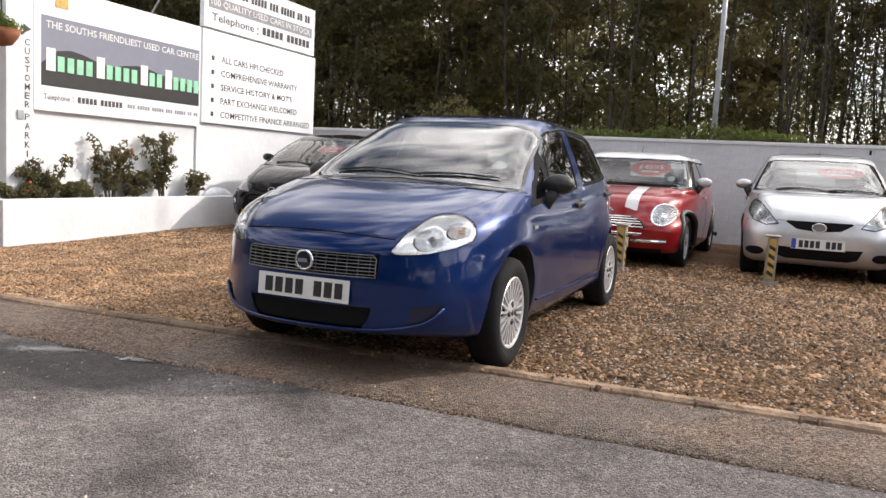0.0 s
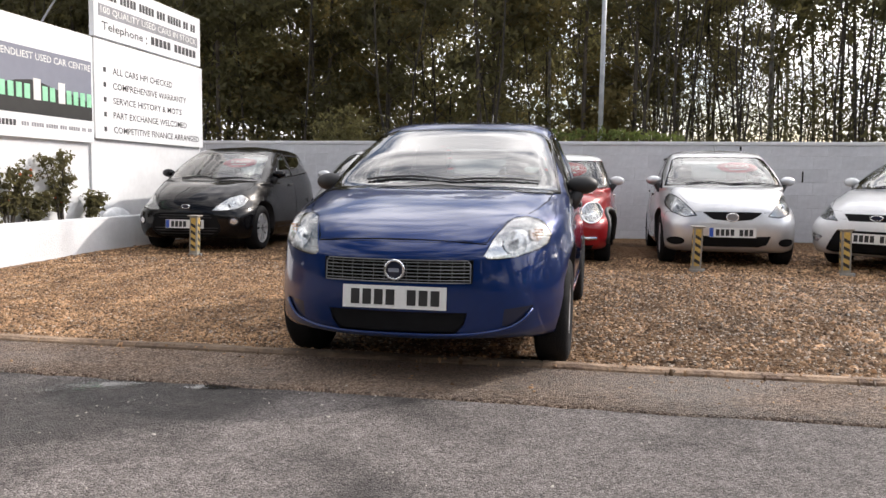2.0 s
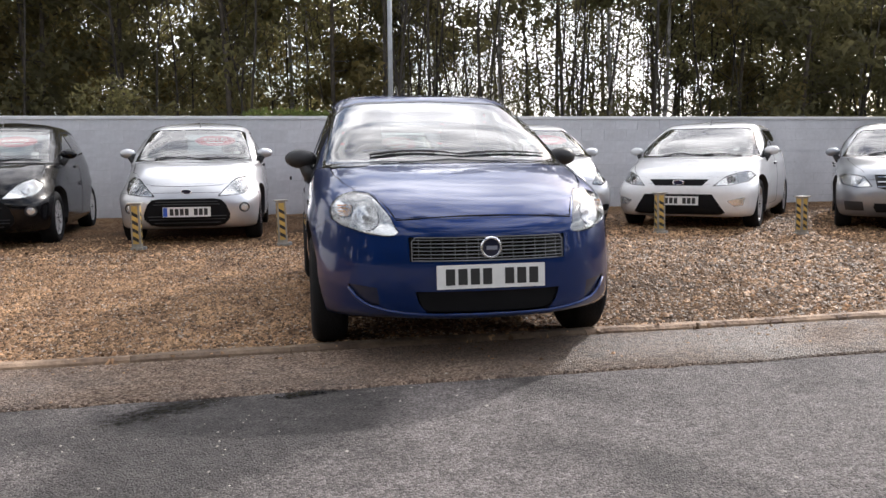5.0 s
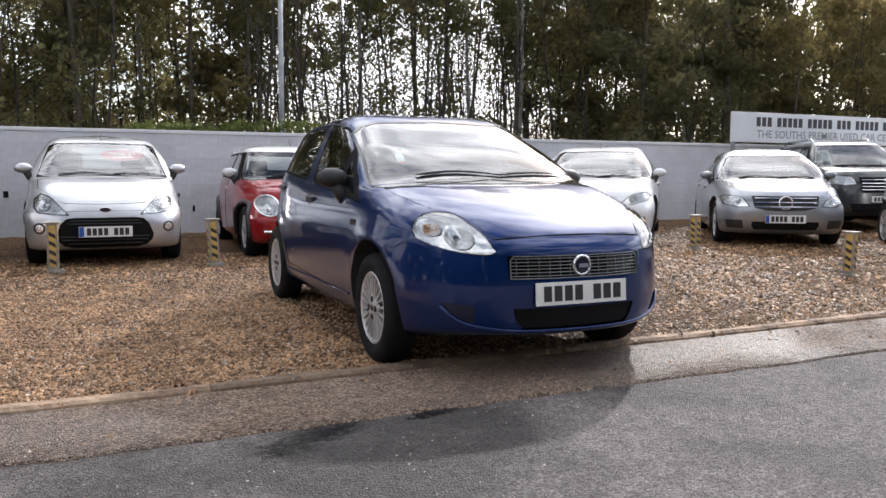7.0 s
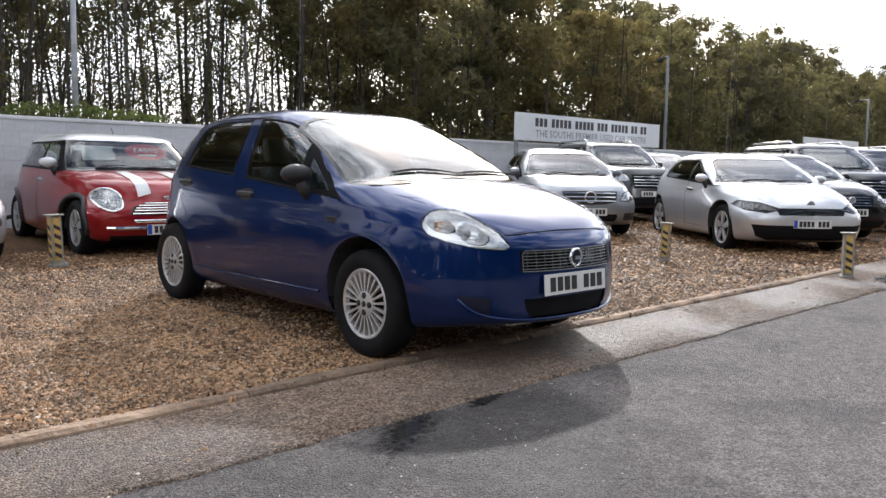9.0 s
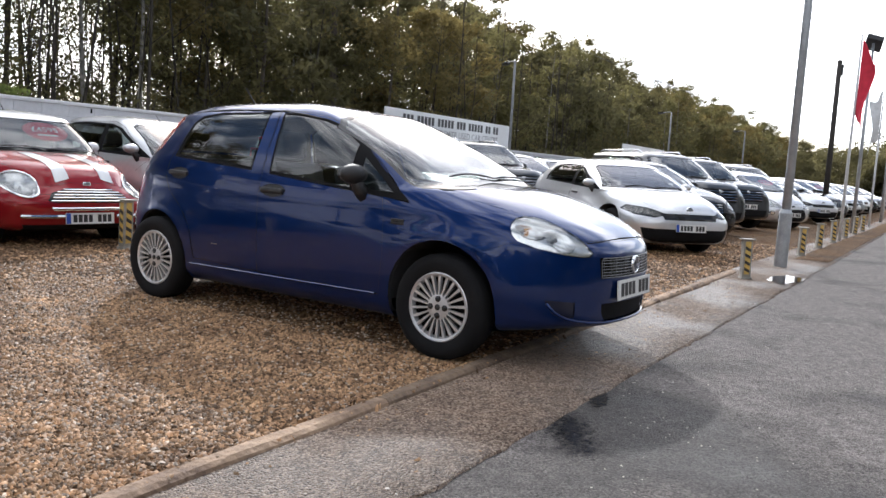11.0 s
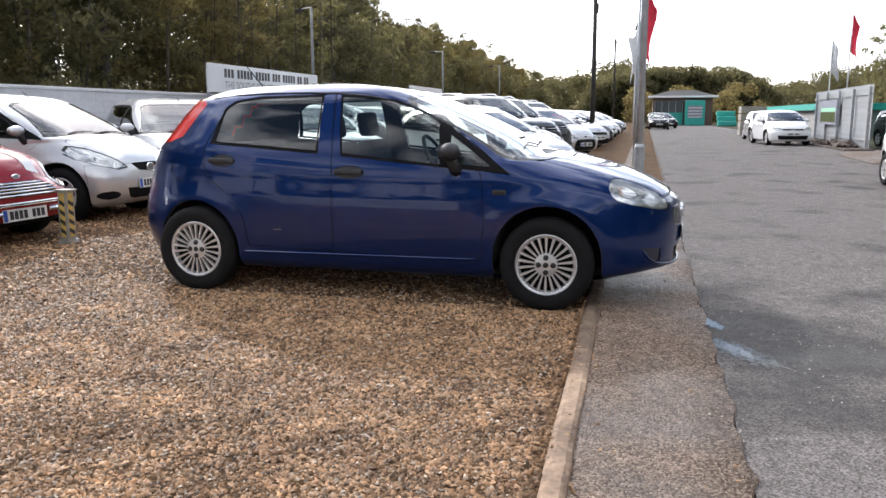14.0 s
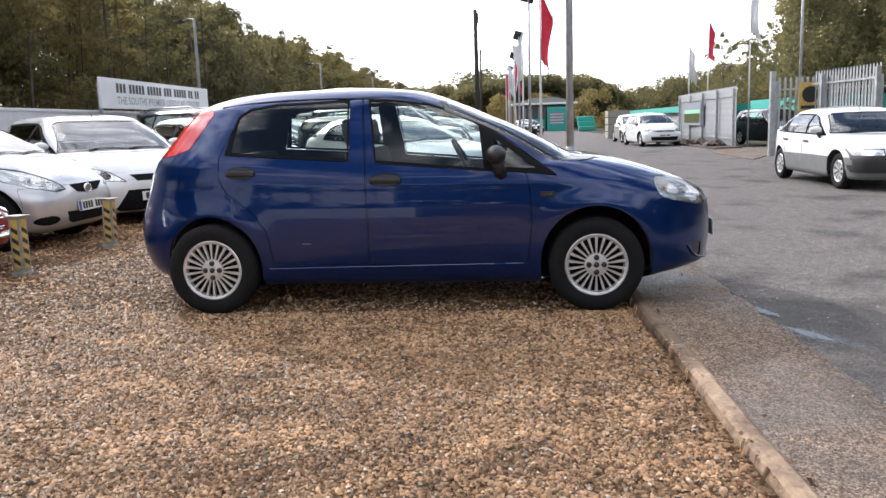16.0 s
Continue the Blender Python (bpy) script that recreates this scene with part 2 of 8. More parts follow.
def ground_mat(name, ramp_cols, scale, rough, wet=None, lump=0.03, shine=0.35, bump=0.6, bump_scale=120.0, patch=0.6, patch_dark=0.45, wet_at=(0.45, 0.62), pool=None, wet_shine=None, gloss_at=None):
    """Ground: speckled aggregate, large stains, and a damp sheen that comes and goes."""
    m = bpy.data.materials.new(name)
    m.use_nodes = True
    n, l = m.node_tree.nodes, m.node_tree.links
    b = n["Principled BSDF"]
    b.inputs["Diffuse Roughness"].default_value = 1.0
    co = n.new("ShaderNodeTexCoord")
    vo, big, mid = n.new("ShaderNodeTexVoronoi"), n.new("ShaderNodeTexNoise"), n.new("ShaderNodeTexNoise")
    vo.inputs["Scale"].default_value = scale
    big.inputs["Scale"].default_value, big.inputs["Detail"].default_value = patch, 6
    mid.inputs["Scale"].default_value, mid.inputs["Detail"].default_value = patch * 14, 8
    for node in (vo, big, mid):
        l.new(co.outputs["Object"], node.inputs["Vector"])
    sep = n.new("ShaderNodeSeparateColor")
    l.new(vo.outputs["Color"], sep.inputs[0])
    cr = n.new("ShaderNodeValToRGB")
    els = cr.color_ramp.elements
    while len(els) < len(ramp_cols):
        els.new(0.5)
    for i, c in enumerate(ramp_cols):
        els[i].position, els[i].color = i / (len(ramp_cols) - 1), (*c, 1)
    l.new(sep.outputs[0], cr.inputs["Fac"])
    st = n.new("ShaderNodeMapRange")
    st.inputs["From Min"].default_value, st.inputs["From Max"].default_value = wet_at
    damp = big.outputs["Fac"]
    if pool:                                              # water gathers round a hollow and thins out over its reach
        px, py, reach, gain = pool
        sc, gm, ga = n.new("ShaderNodeMapping"), n.new("ShaderNodeMapRange"), n.new("ShaderNodeMath")
        ds = n.new("ShaderNodeVectorMath")
        ds.operation = "DISTANCE"
        sc.inputs["Scale"].default_value = (1.0, 1.5, 0.0)
        ds.inputs[1].default_value = (px, py * 1.5, 0.0)
        l.new(co.outputs["Object"], sc.inputs["Vector"])
        l.new(sc.outputs["Vector"], ds.inputs[0])
        l.new(ds.outputs["Value"], gm.inputs["Value"])
        gm.inputs["From Min"].default_value, gm.inputs["From Max"].default_value = reach, 0.0
        gm.inputs["To Min"].default_value, gm.inputs["To Max"].default_value = -0.06, gain
        ga.operation = "ADD"
        l.new(damp, ga.inputs[0])
        l.new(gm.outputs["Result"], ga.inputs[1])
        damp = ga.outputs[0]
    l.new(damp, st.inputs["Value"])
    md = n.new("ShaderNodeMapRange")
    md.inputs["From Min"].default_value, md.inputs["From Max"].default_value = 0.3, 0.7
    md.inputs["To Min"].default_value, md.inputs["To Max"].default_value = 0.75, 1.15
    l.new(mid.outputs["Fac"], md.inputs["Value"])
    dk = n.new("ShaderNodeMapRange")
    dk.inputs["To Min"].default_value, dk.inputs["To Max"].default_value = 1.0, patch_dark
    l.new(st.outputs["Result"], dk.inputs["Value"])
    mul = n.new("ShaderNodeMath")
    mul.operation = "MULTIPLY"
    l.new(dk.outputs["Result"], mul.inputs[0])
    l.new(md.outputs["Result"], mul.inputs[1])
    hsv = n.new("ShaderNodeHueSaturation")
    l.new(cr.outputs["Color"], hsv.inputs["Color"])
    l.new(mul.outputs[0], hsv.inputs["Value"])
    l.new(hsv.outputs["Color"], b.inputs["Base Color"])
    gl = n.new("ShaderNodeMapRange")
    gl.inputs["From Min"].default_value, gl.inputs["From Max"].default_value = gloss_at or wet_at
    l.new(damp, gl.inputs["Value"])
    rg = n.new("ShaderNodeMapRange")
    rg.inputs["To Min"].default_value, rg.inputs["To Max"].default_value = rough, wet or rough
    l.new(gl.outputs["Result"], rg.inputs["Value"])
    l.new(rg.outputs["Result"], b.inputs["Roughness"])
    sp = n.new("ShaderNodeMapRange")
    sp.inputs["To Min"].default_value, sp.inputs["To Max"].default_value = shine, wet_shine or shine
    l.new(gl.outputs["Result"], sp.inputs["Value"])
    l.new(sp.outputs["Result"], b.inputs["Specular IOR Level"])
    bv, b1, b2 = n.new("ShaderNodeTexVoronoi"), n.new("ShaderNodeBump"), n.new("ShaderNodeBump")
    bv.inputs["Scale"].default_value = bump_scale
    l.new(co.outputs["Object"], bv.inputs["Vector"])
    b1.inputs["Strength"].default_value, b1.inputs["Distance"].default_value = bump, 0.01
    b1.invert = True
    l.new(bv.outputs["Distance"], b1.inputs["Height"])
    b2.inputs["Strength"].default_value, b2.inputs["Distance"].default_value = 0.4 if lump < 0.05 else 0.9, lump
    l.new(mid.outputs["Fac"], b2.inputs["Height"])
    l.new(b1.outputs["Normal"], b2.inputs["Normal"])
    l.new(b2.outputs["Normal"], b.inputs["Normal"])
    return m


M["tarmac"] = ground_mat("damp tarmac", [(0.098, 0.085, 0.078), (0.182, 0.161, 0.149), (0.345, 0.311, 0.290), (0.149, 0.130, 0.121)], 130, 0.80, 0.45, shine=0.24, wet_shine=0.24, bump=0.9, bump_scale=130, patch=0.9, patch_dark=0.34, wet_at=(0.49, 0.66), gloss_at=(0.56, 0.76), pool=(-1.3, -1.4, 2.7, 0.21))
M["concrete"] = ground_mat("stained concrete apron", [(0.085, 0.055, 0.038), (0.190, 0.126, 0.088), (0.44, 0.335, 0.25), (0.125, 0.082, 0.057)], 110, 0.85, 0.42, shine=0.25, wet_shine=0.5, bump=1.0, bump_scale=110, patch=0.9, patch_dark=0.62, wet_at=(0.45, 0.62), gloss_at=(0.40, 0.62))
M["gravel"] = ground_mat("flint gravel", [(0.062, 0.032, 0.017), (0.175, 0.098, 0.052), (0.290, 0.182, 0.104), (0.095, 0.053, 0.028), (0.42, 0.300, 0.195)], 60, 0.9, 0.8, lump=0.06, shine=0.05, wet_shine=0.08, bump=1.0, bump_scale=60, patch=1.1, patch_dark=0.60)
M["earth"] = ground_mat("leafy earth", [(0.05, 0.045, 0.02), (0.09, 0.08, 0.03), (0.06, 0.07, 0.02)], 30, 0.9, patch=0.3)
M["stone"] = mat("flint pebble", (0.366, 0.231, 0.127), 0.55, vary=0.25, scale=3, second=(0.140, 0.080, 0.045), per="island", spread=(0.24, 1.85), spec=0.11)
# pale flint, its paleness also standing in for sun glints on the stones
M["pale_stone"] = mat("pale flint", (0.62, 0.51, 0.40), 0.6, vary=0.3, scale=30, per="island", spread=(0.6, 1.2), spec=0.2)
for key in ("stone", "pale_stone"):
    M[key].node_tree.nodes["Principled BSDF"].inputs["Diffuse Roughness"].default_value = 1.0
M["grit"] = mat("pale grit", (0.46, 0.42, 0.37), 0.75, per="island", spec=0.2)
M["timber"] = mat("weathered timber", (0.27, 0.19, 0.125), 0.85, vary=0.3, scale=4, second=(0.085, 0.052, 0.035), bump=0.8, bump_scale=24, per="object")


def film_mat(name, cx, cy, rx, ry, turn, rough=0.07, full=1.15):
    """A film of water that thins out over the aggregate towards its rim."""
    m = mat(name, (0.035, 0.034, 0.034), rough, vary=0.3, scale=30, bump=0.03, bump_scale=30, spec=0.5)
    n, l = m.node_tree.nodes, m.node_tree.links
    co, mp, ln, ns, sm = (n.new(k) for k in ("ShaderNodeTexCoord", "ShaderNodeMapping", "ShaderNodeVectorMath", "ShaderNodeTexNoise", "ShaderNodeMath"))
    mp.vector_type = "TEXTURE"
    mp.inputs["Location"].default_value = (cx, cy, 0)
    mp.inputs["Rotation"].default_value = (0, 0, radians(turn))
    mp.inputs["Scale"].default_value = (rx, ry, 1)
    ln.operation = "LENGTH"
    ns.inputs["Scale"].default_value, ns.inputs["Detail"].default_value, ns.inputs["Roughness"].default_value = 26, 6, 0.7
    sm.operation = "MULTIPLY_ADD"
    sm.inputs[1].default_value = 2.6
    fade, neg = n.new("ShaderNodeMapRange"), n.new("ShaderNodeMath")
    l.new(co.outputs["Object"], mp.inputs["Vector"])
    l.new(mp.outputs["Vector"], ln.inputs[0])
    l.new(co.outputs["Object"], ns.inputs["Vector"])
    neg.operation = "MULTIPLY"
    neg.inputs[1].default_value = -1.0
    l.new(ln.outputs["Value"], neg.inputs[0])
    l.new(ns.outputs["Fac"], sm.inputs[0])
    l.new(neg.outputs[0], sm.inputs[2])
    fade.inputs["From Min"].default_value, fade.inputs["From Max"].default_value = 0.50, full
    fade.inputs["To Max"].default_value = 0.95
    l.new(sm.outputs[0], fade.inputs["Value"])
    l.new(fade.outputs["Result"], n["Principled BSDF"].inputs["Alpha"])
    return m


M["wet_film"] = film_mat("wet tarmac film", -1.40, -1.09, 0.42, 0.13, 33)
M["pool_water"] = film_mat("clear puddle water", -0.85, -1.0, 0.21, 0.060, 18, 0.025, 0.72)
M["water"] = mat("puddle water", (0.02, 0.02, 0.022), 0.03, vary=0.1, spec=0.6)


# ---- mesh tools ----
def part(name, bm, material, parent=None, label="", smooth=False):
    """Links a bmesh as one mesh object under a thing."""
    me = bpy.data.meshes.new(name)
    bm.to_mesh(me)
    bm.free()
    if smooth:
        me.polygons.foreach_set("use_smooth", [True] * len(me.polygons))
    me.materials.append(M[material] if isinstance(material, str) else material)
    ob = new(name, me)
    ob.parent = parent
    return tagged(ob, label=label)


def raw(name, verts, faces, material, parent=None, label="", smooth=False):
    me = bpy.data.meshes.new(name)
    me.from_pydata([tuple(v) for v in verts], [], faces)
    me.update()
    if smooth:
        me.polygons.foreach_set("use_smooth", [True] * len(me.polygons))
    me.materials.append(M[material] if isinstance(material, str) else material)
    ob = new(name, me)
    ob.parent = parent
    return tagged(ob, label=label)


def box(bm, x0, x1, y0, y1, z0, z1, bevel=0.0, m=None):
    r = bmesh.ops.create_cube(bm, size=1.0)
    vs = r["verts"]
    bmesh.ops.scale(bm, vec=(x1 - x0, y1 - y0, z1 - z0), verts=vs)
    bmesh.ops.translate(bm, vec=((x0 + x1) / 2, (y0 + y1) / 2, (z0 + z1) / 2), verts=vs)
    if bevel:
        es = list({e for v in vs for e in v.link_edges})
        vs = list({v for f in bmesh.ops.bevel(bm, geom=es, offset=bevel, segments=2, profile=0.6, affect="EDGES")["faces"] for v in f.verts} | {v for v in vs if v.is_valid})
    if m is not None:
        bmesh.ops.transform(bm, matrix=m, verts=vs)
    return bm


def boxed(*a, **k):
    return box(bmesh.new(), *a, **k)


def tube(bm, pts, radii, seg=8, cap=True):
    """A round bar along points."""
    pts = [Vector(p) for p in pts]
    if not hasattr(radii, "__len__"):
        radii = [radii] * len(pts)
    rings, ref = [], None
    for i, p in enumerate(pts):
        d = (pts[min(i + 1, len(pts) - 1)] - pts[max(i - 1, 0)]).normalized()
        if ref is None:
            ref = d.orthogonal().normalized()
        ref = (ref - d * ref.dot(d)).normalized()
        side = d.cross(ref)
        rings.append([bm.verts.new(p + radii[i] * (math.cos(a) * ref + math.sin(a) * side)) for a in (2 * math.pi * k / seg for k in range(seg))])
    for a, b in zip(rings, rings[1:]):
        for k in range(seg):
            bm.faces.new((a[k], a[(k + 1) % seg], b[(k + 1) % seg], b[k]))
    if cap:
        bm.faces.new(rings[0][::-1])
        bm.faces.new(rings[-1])
    return bm


def lathe(bm, prof, seg=32, m=None, close=False):
    """Turns a profile of (radius, x) about the x axis."""
    rings = []
    for r, x in prof:
        if r < 1e-5:
            rings.append([bm.verts.new((x, 0, 0))] * seg)
        else:
            rings.append([bm.verts.new((x, r * math.cos(2 * math.pi * k / seg), r * math.sin(2 * math.pi * k / seg))) for k in range(seg)])
    pairs = list(zip(rings, rings[1:])) + ([(rings[-1], rings[0])] if close else [])
    for a, b in pairs:
        for k in range(seg):
            vs = []
            for v in (a[k], a[(k + 1) % seg], b[(k + 1) % seg], b[k]):
                if v not in vs:
                    vs.append(v)
            if len(vs) > 2:
                bm.faces.new(vs)
    if m is not None:
        bmesh.ops.transform(bm, matrix=m, verts=list({v for r in rings for v in r}))
    return bm


def prism(bm, pts, depth, m=None):
    """A flat outline in x and y, thickened by depth in z."""
    lo = [bm.verts.new((x, y, 0)) for x, y in pts]
    hi = [bm.verts.new((x, y, depth)) for x, y in pts]
    bm.faces.new(lo[::-1])
    bm.faces.new(hi)
    for i in range(len(pts)):
        j = (i + 1) % len(pts)
        bm.faces.new((lo[i], lo[j], hi[j], hi[i]))
    if m is not None:
        bmesh.ops.transform(bm, matrix=m, verts=lo + hi)
    return bm


def text_points(words):
    cu = bpy.data.curves.new("text", "FONT")
    cu.body, cu.align_x, cu.extrude, cu.resolution_u, cu.offset = words, "LEFT", 0.0, 2, 0.008
    tmp = bpy.data.objects.new("text", cu)
    me = bpy.data.meshes.new_from_object(tmp)
    bpy.data.objects.remove(tmp)
    co = np.empty(len(me.vertices) * 3)
    me.vertices.foreach_get("co", co)
    return me, co.reshape(-1, 3)


def lettering(name, words, width, height, m, material, parent, label=""):
    """Words fitted into width x height, standing in the plane of m (its x to the right, its y up), centred on it; each word is a part."""
    _, whole = text_points(words)
    lo, hi = whole.min(0), whole.max(0)
    s = np.array([width / (hi[0] - lo[0]), height / (hi[1] - lo[1]), 1.0])
    pieces = words.split(" ")
    for k, word in enumerate(pieces):
        me, co = text_points(word)
        end = text_points(" ".join(pieces[:k + 1]))[1][:, 0].max()
        co[:, 0] += end - co[:, 0].max()
        me.vertices.foreach_set("co", ((co - (lo + hi) / 2) * s).ravel())
        me.transform(m)
        me.name = name
        me.materials.clear()
        me.materials.append(M[material])
        ob = new(name, me)
        ob.parent = parent
        tagged(ob, label=label)


def bars(parent, name, x0, x1, y, h, m, material, counts, label=""):
    """Plain bars in place of writing, in the plane of m: groups of given bar counts between x0 and x1."""
    total = sum(counts) + 0.8 * (len(counts) - 1)
    step = (x1 - x0) / total
    x = x0
    for c in counts:
        for _ in range(c):
            bm = prism(bmesh.new(), [(x + 0.12 * step, y - h / 2), (x + 0.86 * step, y - h / 2), (x + 0.86 * step, y + h / 2), (x + 0.12 * step, y + h / 2)], 0.002, m)
            part(name, bm, material, parent, label)
            x += step
        x += 0.8 * step


def smooth01(t):
    t = max(0.0, min(1.0, t))
    return t * t * (3 - 2 * t)


def yard_z(x, y):
    """The yard's surface with its ruts and hollows."""
    return ground_z(x, y) + 0.008 * noise.noise((x * 1.7, y * 1.7, 0)) + 0.007 * noise.noise((x * 5.5, y * 3.2, 3)) + 0.006 * noise.noise((x * 8.0, y * 13.0, 5)) + 0.004 * noise.noise((x * 21, y * 26, 6)) - 0.005


def ground_z(x, y):
    """Height of the yard: level by the road, rising a little to the wall."""
    return 0.070 * smooth01((y - 1.8) / 3.4) + 0.03 * smooth01((y - 5.0) / 4.5) if y > 1.8 else 0.0


# ---- the setting ----
def plane_grid(name, xs, ys, zf, material, label, kind="structure", category="", smooth=True):
    vs = [(x, y, zf(x, y)) for y in ys for x in xs]
    w = len(xs)
    fs = [(j * w + i, j * w + i + 1, (j + 1) * w + i + 1, (j + 1) * w + i) for j in range(len(ys) - 1) for i in range(w - 1)]
    ob = raw(name, vs, fs, material, smooth=smooth)
    return tagged(ob, label=label, kind=kind, category=category)


def lin(a, b, n):
    return [a + (b - a) * i / (n - 1) for i in range(n)]


plane_grid("ground", lin(-400, 900, 14), lin(-500, 800, 14), lambda x, y: -0.09, "earth", "dark leafy earth spreading under the yard and woods", category="ground")
EDGE_Y = -0.97
plane_grid("road", lin(-60, 130, 96), lin(-8.2, EDGE_Y - 0.002, 12), lambda x, y: -0.02 * smooth01((-1.2 - y) / 3), "tarmac", "grey damp tarmac lane with darker wet patches", category="road")
plane_grid("yard", lin(-30, -6.1, 24) + lin(-6, 6, 361) + lin(6.2, 130, 120), lin(-0.34, 4.4, 170) + lin(4.5, 9.6, 24), yard_z, "gravel", "brown flint gravel yard, damp in places", category="gravel")
# concrete apron between tarmac and timber, with a broken edge
rng = np.random.default_rng(3)
xs = np.arange(-30, 60.01, 0.12)
vs, fs = [], []
for i, x in enumerate(xs):
    e = EDGE_Y + 0.025 * noise.noise((x * 1.3, 4, 0)) + 0.012 * rng.normal()
    for y, z in ((e - 0.012, -0.025), (e, 0.012), (-0.7, 0.018), (-0.30, 0.022)):
        vs.append((x, y, z))
    if i:
        a = (i - 1) * 4
        fs += [(a + k, a + 4 + k, a + 5 + k, a + 1 + k) for k in range(3)]
tagged(raw("apron", vs, fs, "concrete", smooth=True), label="stained brown concrete strip along the lane edge", category="pavement", kind="structure")
plane_grid("forecourt", lin(4.2, 60, 57), lin(-0.42, -0.1, 4), lambda x, y: 0.02, "concrete", "wet concrete strip under the row of posts", category="pavement")

plane_grid("gravel_verge", lin(8.6, 70, 63), lin(-0.93, -0.45, 5), lambda x, y: 0.026 + 0.01 * noise.noise((x * 2, y * 5, 1)), "gravel", "orange brown gravel strewn along the row of masts", category="gravel")

edging = tagged(new("timber_edging"), label="weathered timber beams edging the gravel yard", category="kerb", kind="structure")
rng = random.Random(5)
x = -9.0
while x < 5.0:
    ln = rng.choice((2.35, 2.4, 2.45))
    bm = bmesh.new()
    n = 14
    prof = [(-0.048, -0.03), (-0.053, 0.012), (-0.046, 0.033), (-0.026, 0.046), (0.022, 0.049), (0.043, 0.036), (0.05, 0.010), (0.048, -0.03)]
    rings = []
    for i in range(n + 1):
        xx = x + ln * i / n - (0.004 if i == n else 0)
        o = 0.012 * noise.noise((xx * 0.9, 1, 0))
        rings.append([bm.verts.new((xx, -0.272 + 0.014 * xx + py + o + 0.004 * noise.noise((xx * 6, py * 30, 2)), pz + 0.007 * noise.noise((xx * 3.1, py * 20, 7)))) for py, pz in prof])
    for a, b in zip(rings, rings[1:]):
        for k in range(len(prof) - 1):
            bm.faces.new((a[k], b[k], b[k + 1], a[k + 1]))
    bm.faces.new(rings[0])
    bm.faces.new(rings[-1][::-1])
    part("beam", bm, "timber", edging)
    x += ln


def puddle(cx, cy, rx, ry, seed, z, turn=0.0, broken=0.0, cell=0.009, material="water"):
    """A thin sheet of water with a ragged rim, open where the aggregate stands above it."""
    index, vs, fs = {}, [], []
    ca, sa = math.cos(radians(turn)), math.sin(radians(turn))
    nx, ny = int(1.5 * rx / cell), int(1.5 * ry / cell)
    for i in range(-nx, nx):
        for j in range(-ny, ny):
            u, v = i * cell / rx, j * cell / ry
            d = u * u + v * v + 0.55 * noise.noise((i * cell * 7 + seed, j * cell * 11, seed)) + 0.35 * noise.noise((i * cell * 30, j * cell * 34, seed + 5))
            if d > 1 or broken and noise.noise((i * cell * 24 + seed, j * cell * 30, 2 + seed)) + 0.6 * noise.noise((i * cell * 70, j * cell * 70, seed)) < broken - 0.6:
                continue
            ids = []
            for a, b in ((i, j), (i + 1, j), (i + 1, j + 1), (i, j + 1)):
                if (a, b) not in index:
                    index[(a, b)] = len(vs)
                    jx, jy = a * cell + 0.003 * noise.noise((a * 0.9, b * 0.9, 1)), b * cell + 0.003 * noise.noise((a * 0.9, b * 0.9, 8))
                    vs.append((cx + jx * ca - jy * sa, cy + jx * sa + jy * ca, z))
                ids.append(index[(a, b)])
            fs.append(ids)
    return tagged(raw("puddle", vs, fs, material), label="shallow broken rain puddle on the tarmac edge", category="puddle", kind="structure")


puddle(-0.85, -1.0, 0.30, 0.095, 1, 0.0045, 18, cell=0.02, material="pool_water")
puddle(-1.40, -1.09, 0.55, 0.20, 2, 0.003, 33, cell=0.02, material="wet_film")
puddle(5.45, -0.84, 0.48, 0.17, 3, 0.026, 0, 0.35, 0.02)

# ---- rear block wall ----
WALL_Y, WALL_TOP = 9.45, 1.755
wall = part("wall_north", boxed(-7.5, 70, WALL_Y + 0.006, WALL_Y + 0.2, -0.05, WALL_TOP - 0.06), "joint")
tagged(wall, label="white painted concrete block wall behind the parked cars", category="wall", kind="structure")
part("coping", boxed(-7.5, 70, WALL_Y - 0.02, WALL_Y + 0.225, WALL_TOP - 0.06, WALL_TOP, bevel=0.012), "white_wall", wall)

# ---- sign wall with planter ----
SX = -5.82
side_wall = part("wall_west", boxed(SX - 0.25, SX - 0.03, 2.14, 8.38, -0.05, 2.93), "white_wall")
tagged(side_wall, label="white rendered wall carrying the sign boards", category="wall", kind="structure")
planter = tagged(new("planter"), label="low white painted planter wall with soil", category="planter", kind="structure")
part("planter_wall", boxed(-5.58, -5.44, 1.80, 9.38, -0.02, 0.50, bevel=0.015), "white_wall", planter)
part("end_wall", boxed(SX - 0.25, -5.585, 1.80, 1.94, -0.02, 0.498, bevel=0.015), "white_wall", planter)
part("soil_bed", boxed(SX - 0.02, -5.585, 1.945, 9.37, 0.0, 0.44), "soil", planter)
part("wall_strip", boxed(SX - 0.03, SX + 0.004, 5.26, 5.32, 0.45, 1.49), "white_wall", side_wall)
post = part("wall_post", boxed(SX - 0.26, SX + 0.03, 2.12, 2.47, 0.45, 3.25, bevel=0.01), "white_wall", side_wall)


def on_board(y, z, off=0.0):
    """The plane of the boards: right is +y, up is +z, facing +x."""
    return Matrix(((0, 0, 1, SX + off), (1, 0, 0, y), (0, 1, 0, z), (0, 0, 0, 1)))


def board(name, y0, y1, z0, z1, label, t=0.03):
    ob = tagged(new(name), label=label, category="sign")
    ob.location = (0, 0, 0)
    part("panel", boxed(SX - 0.028, SX - 0.028 + t + 0.028, y0, y1, z0, z1, bevel=0.004), "board_white", ob)
    return ob


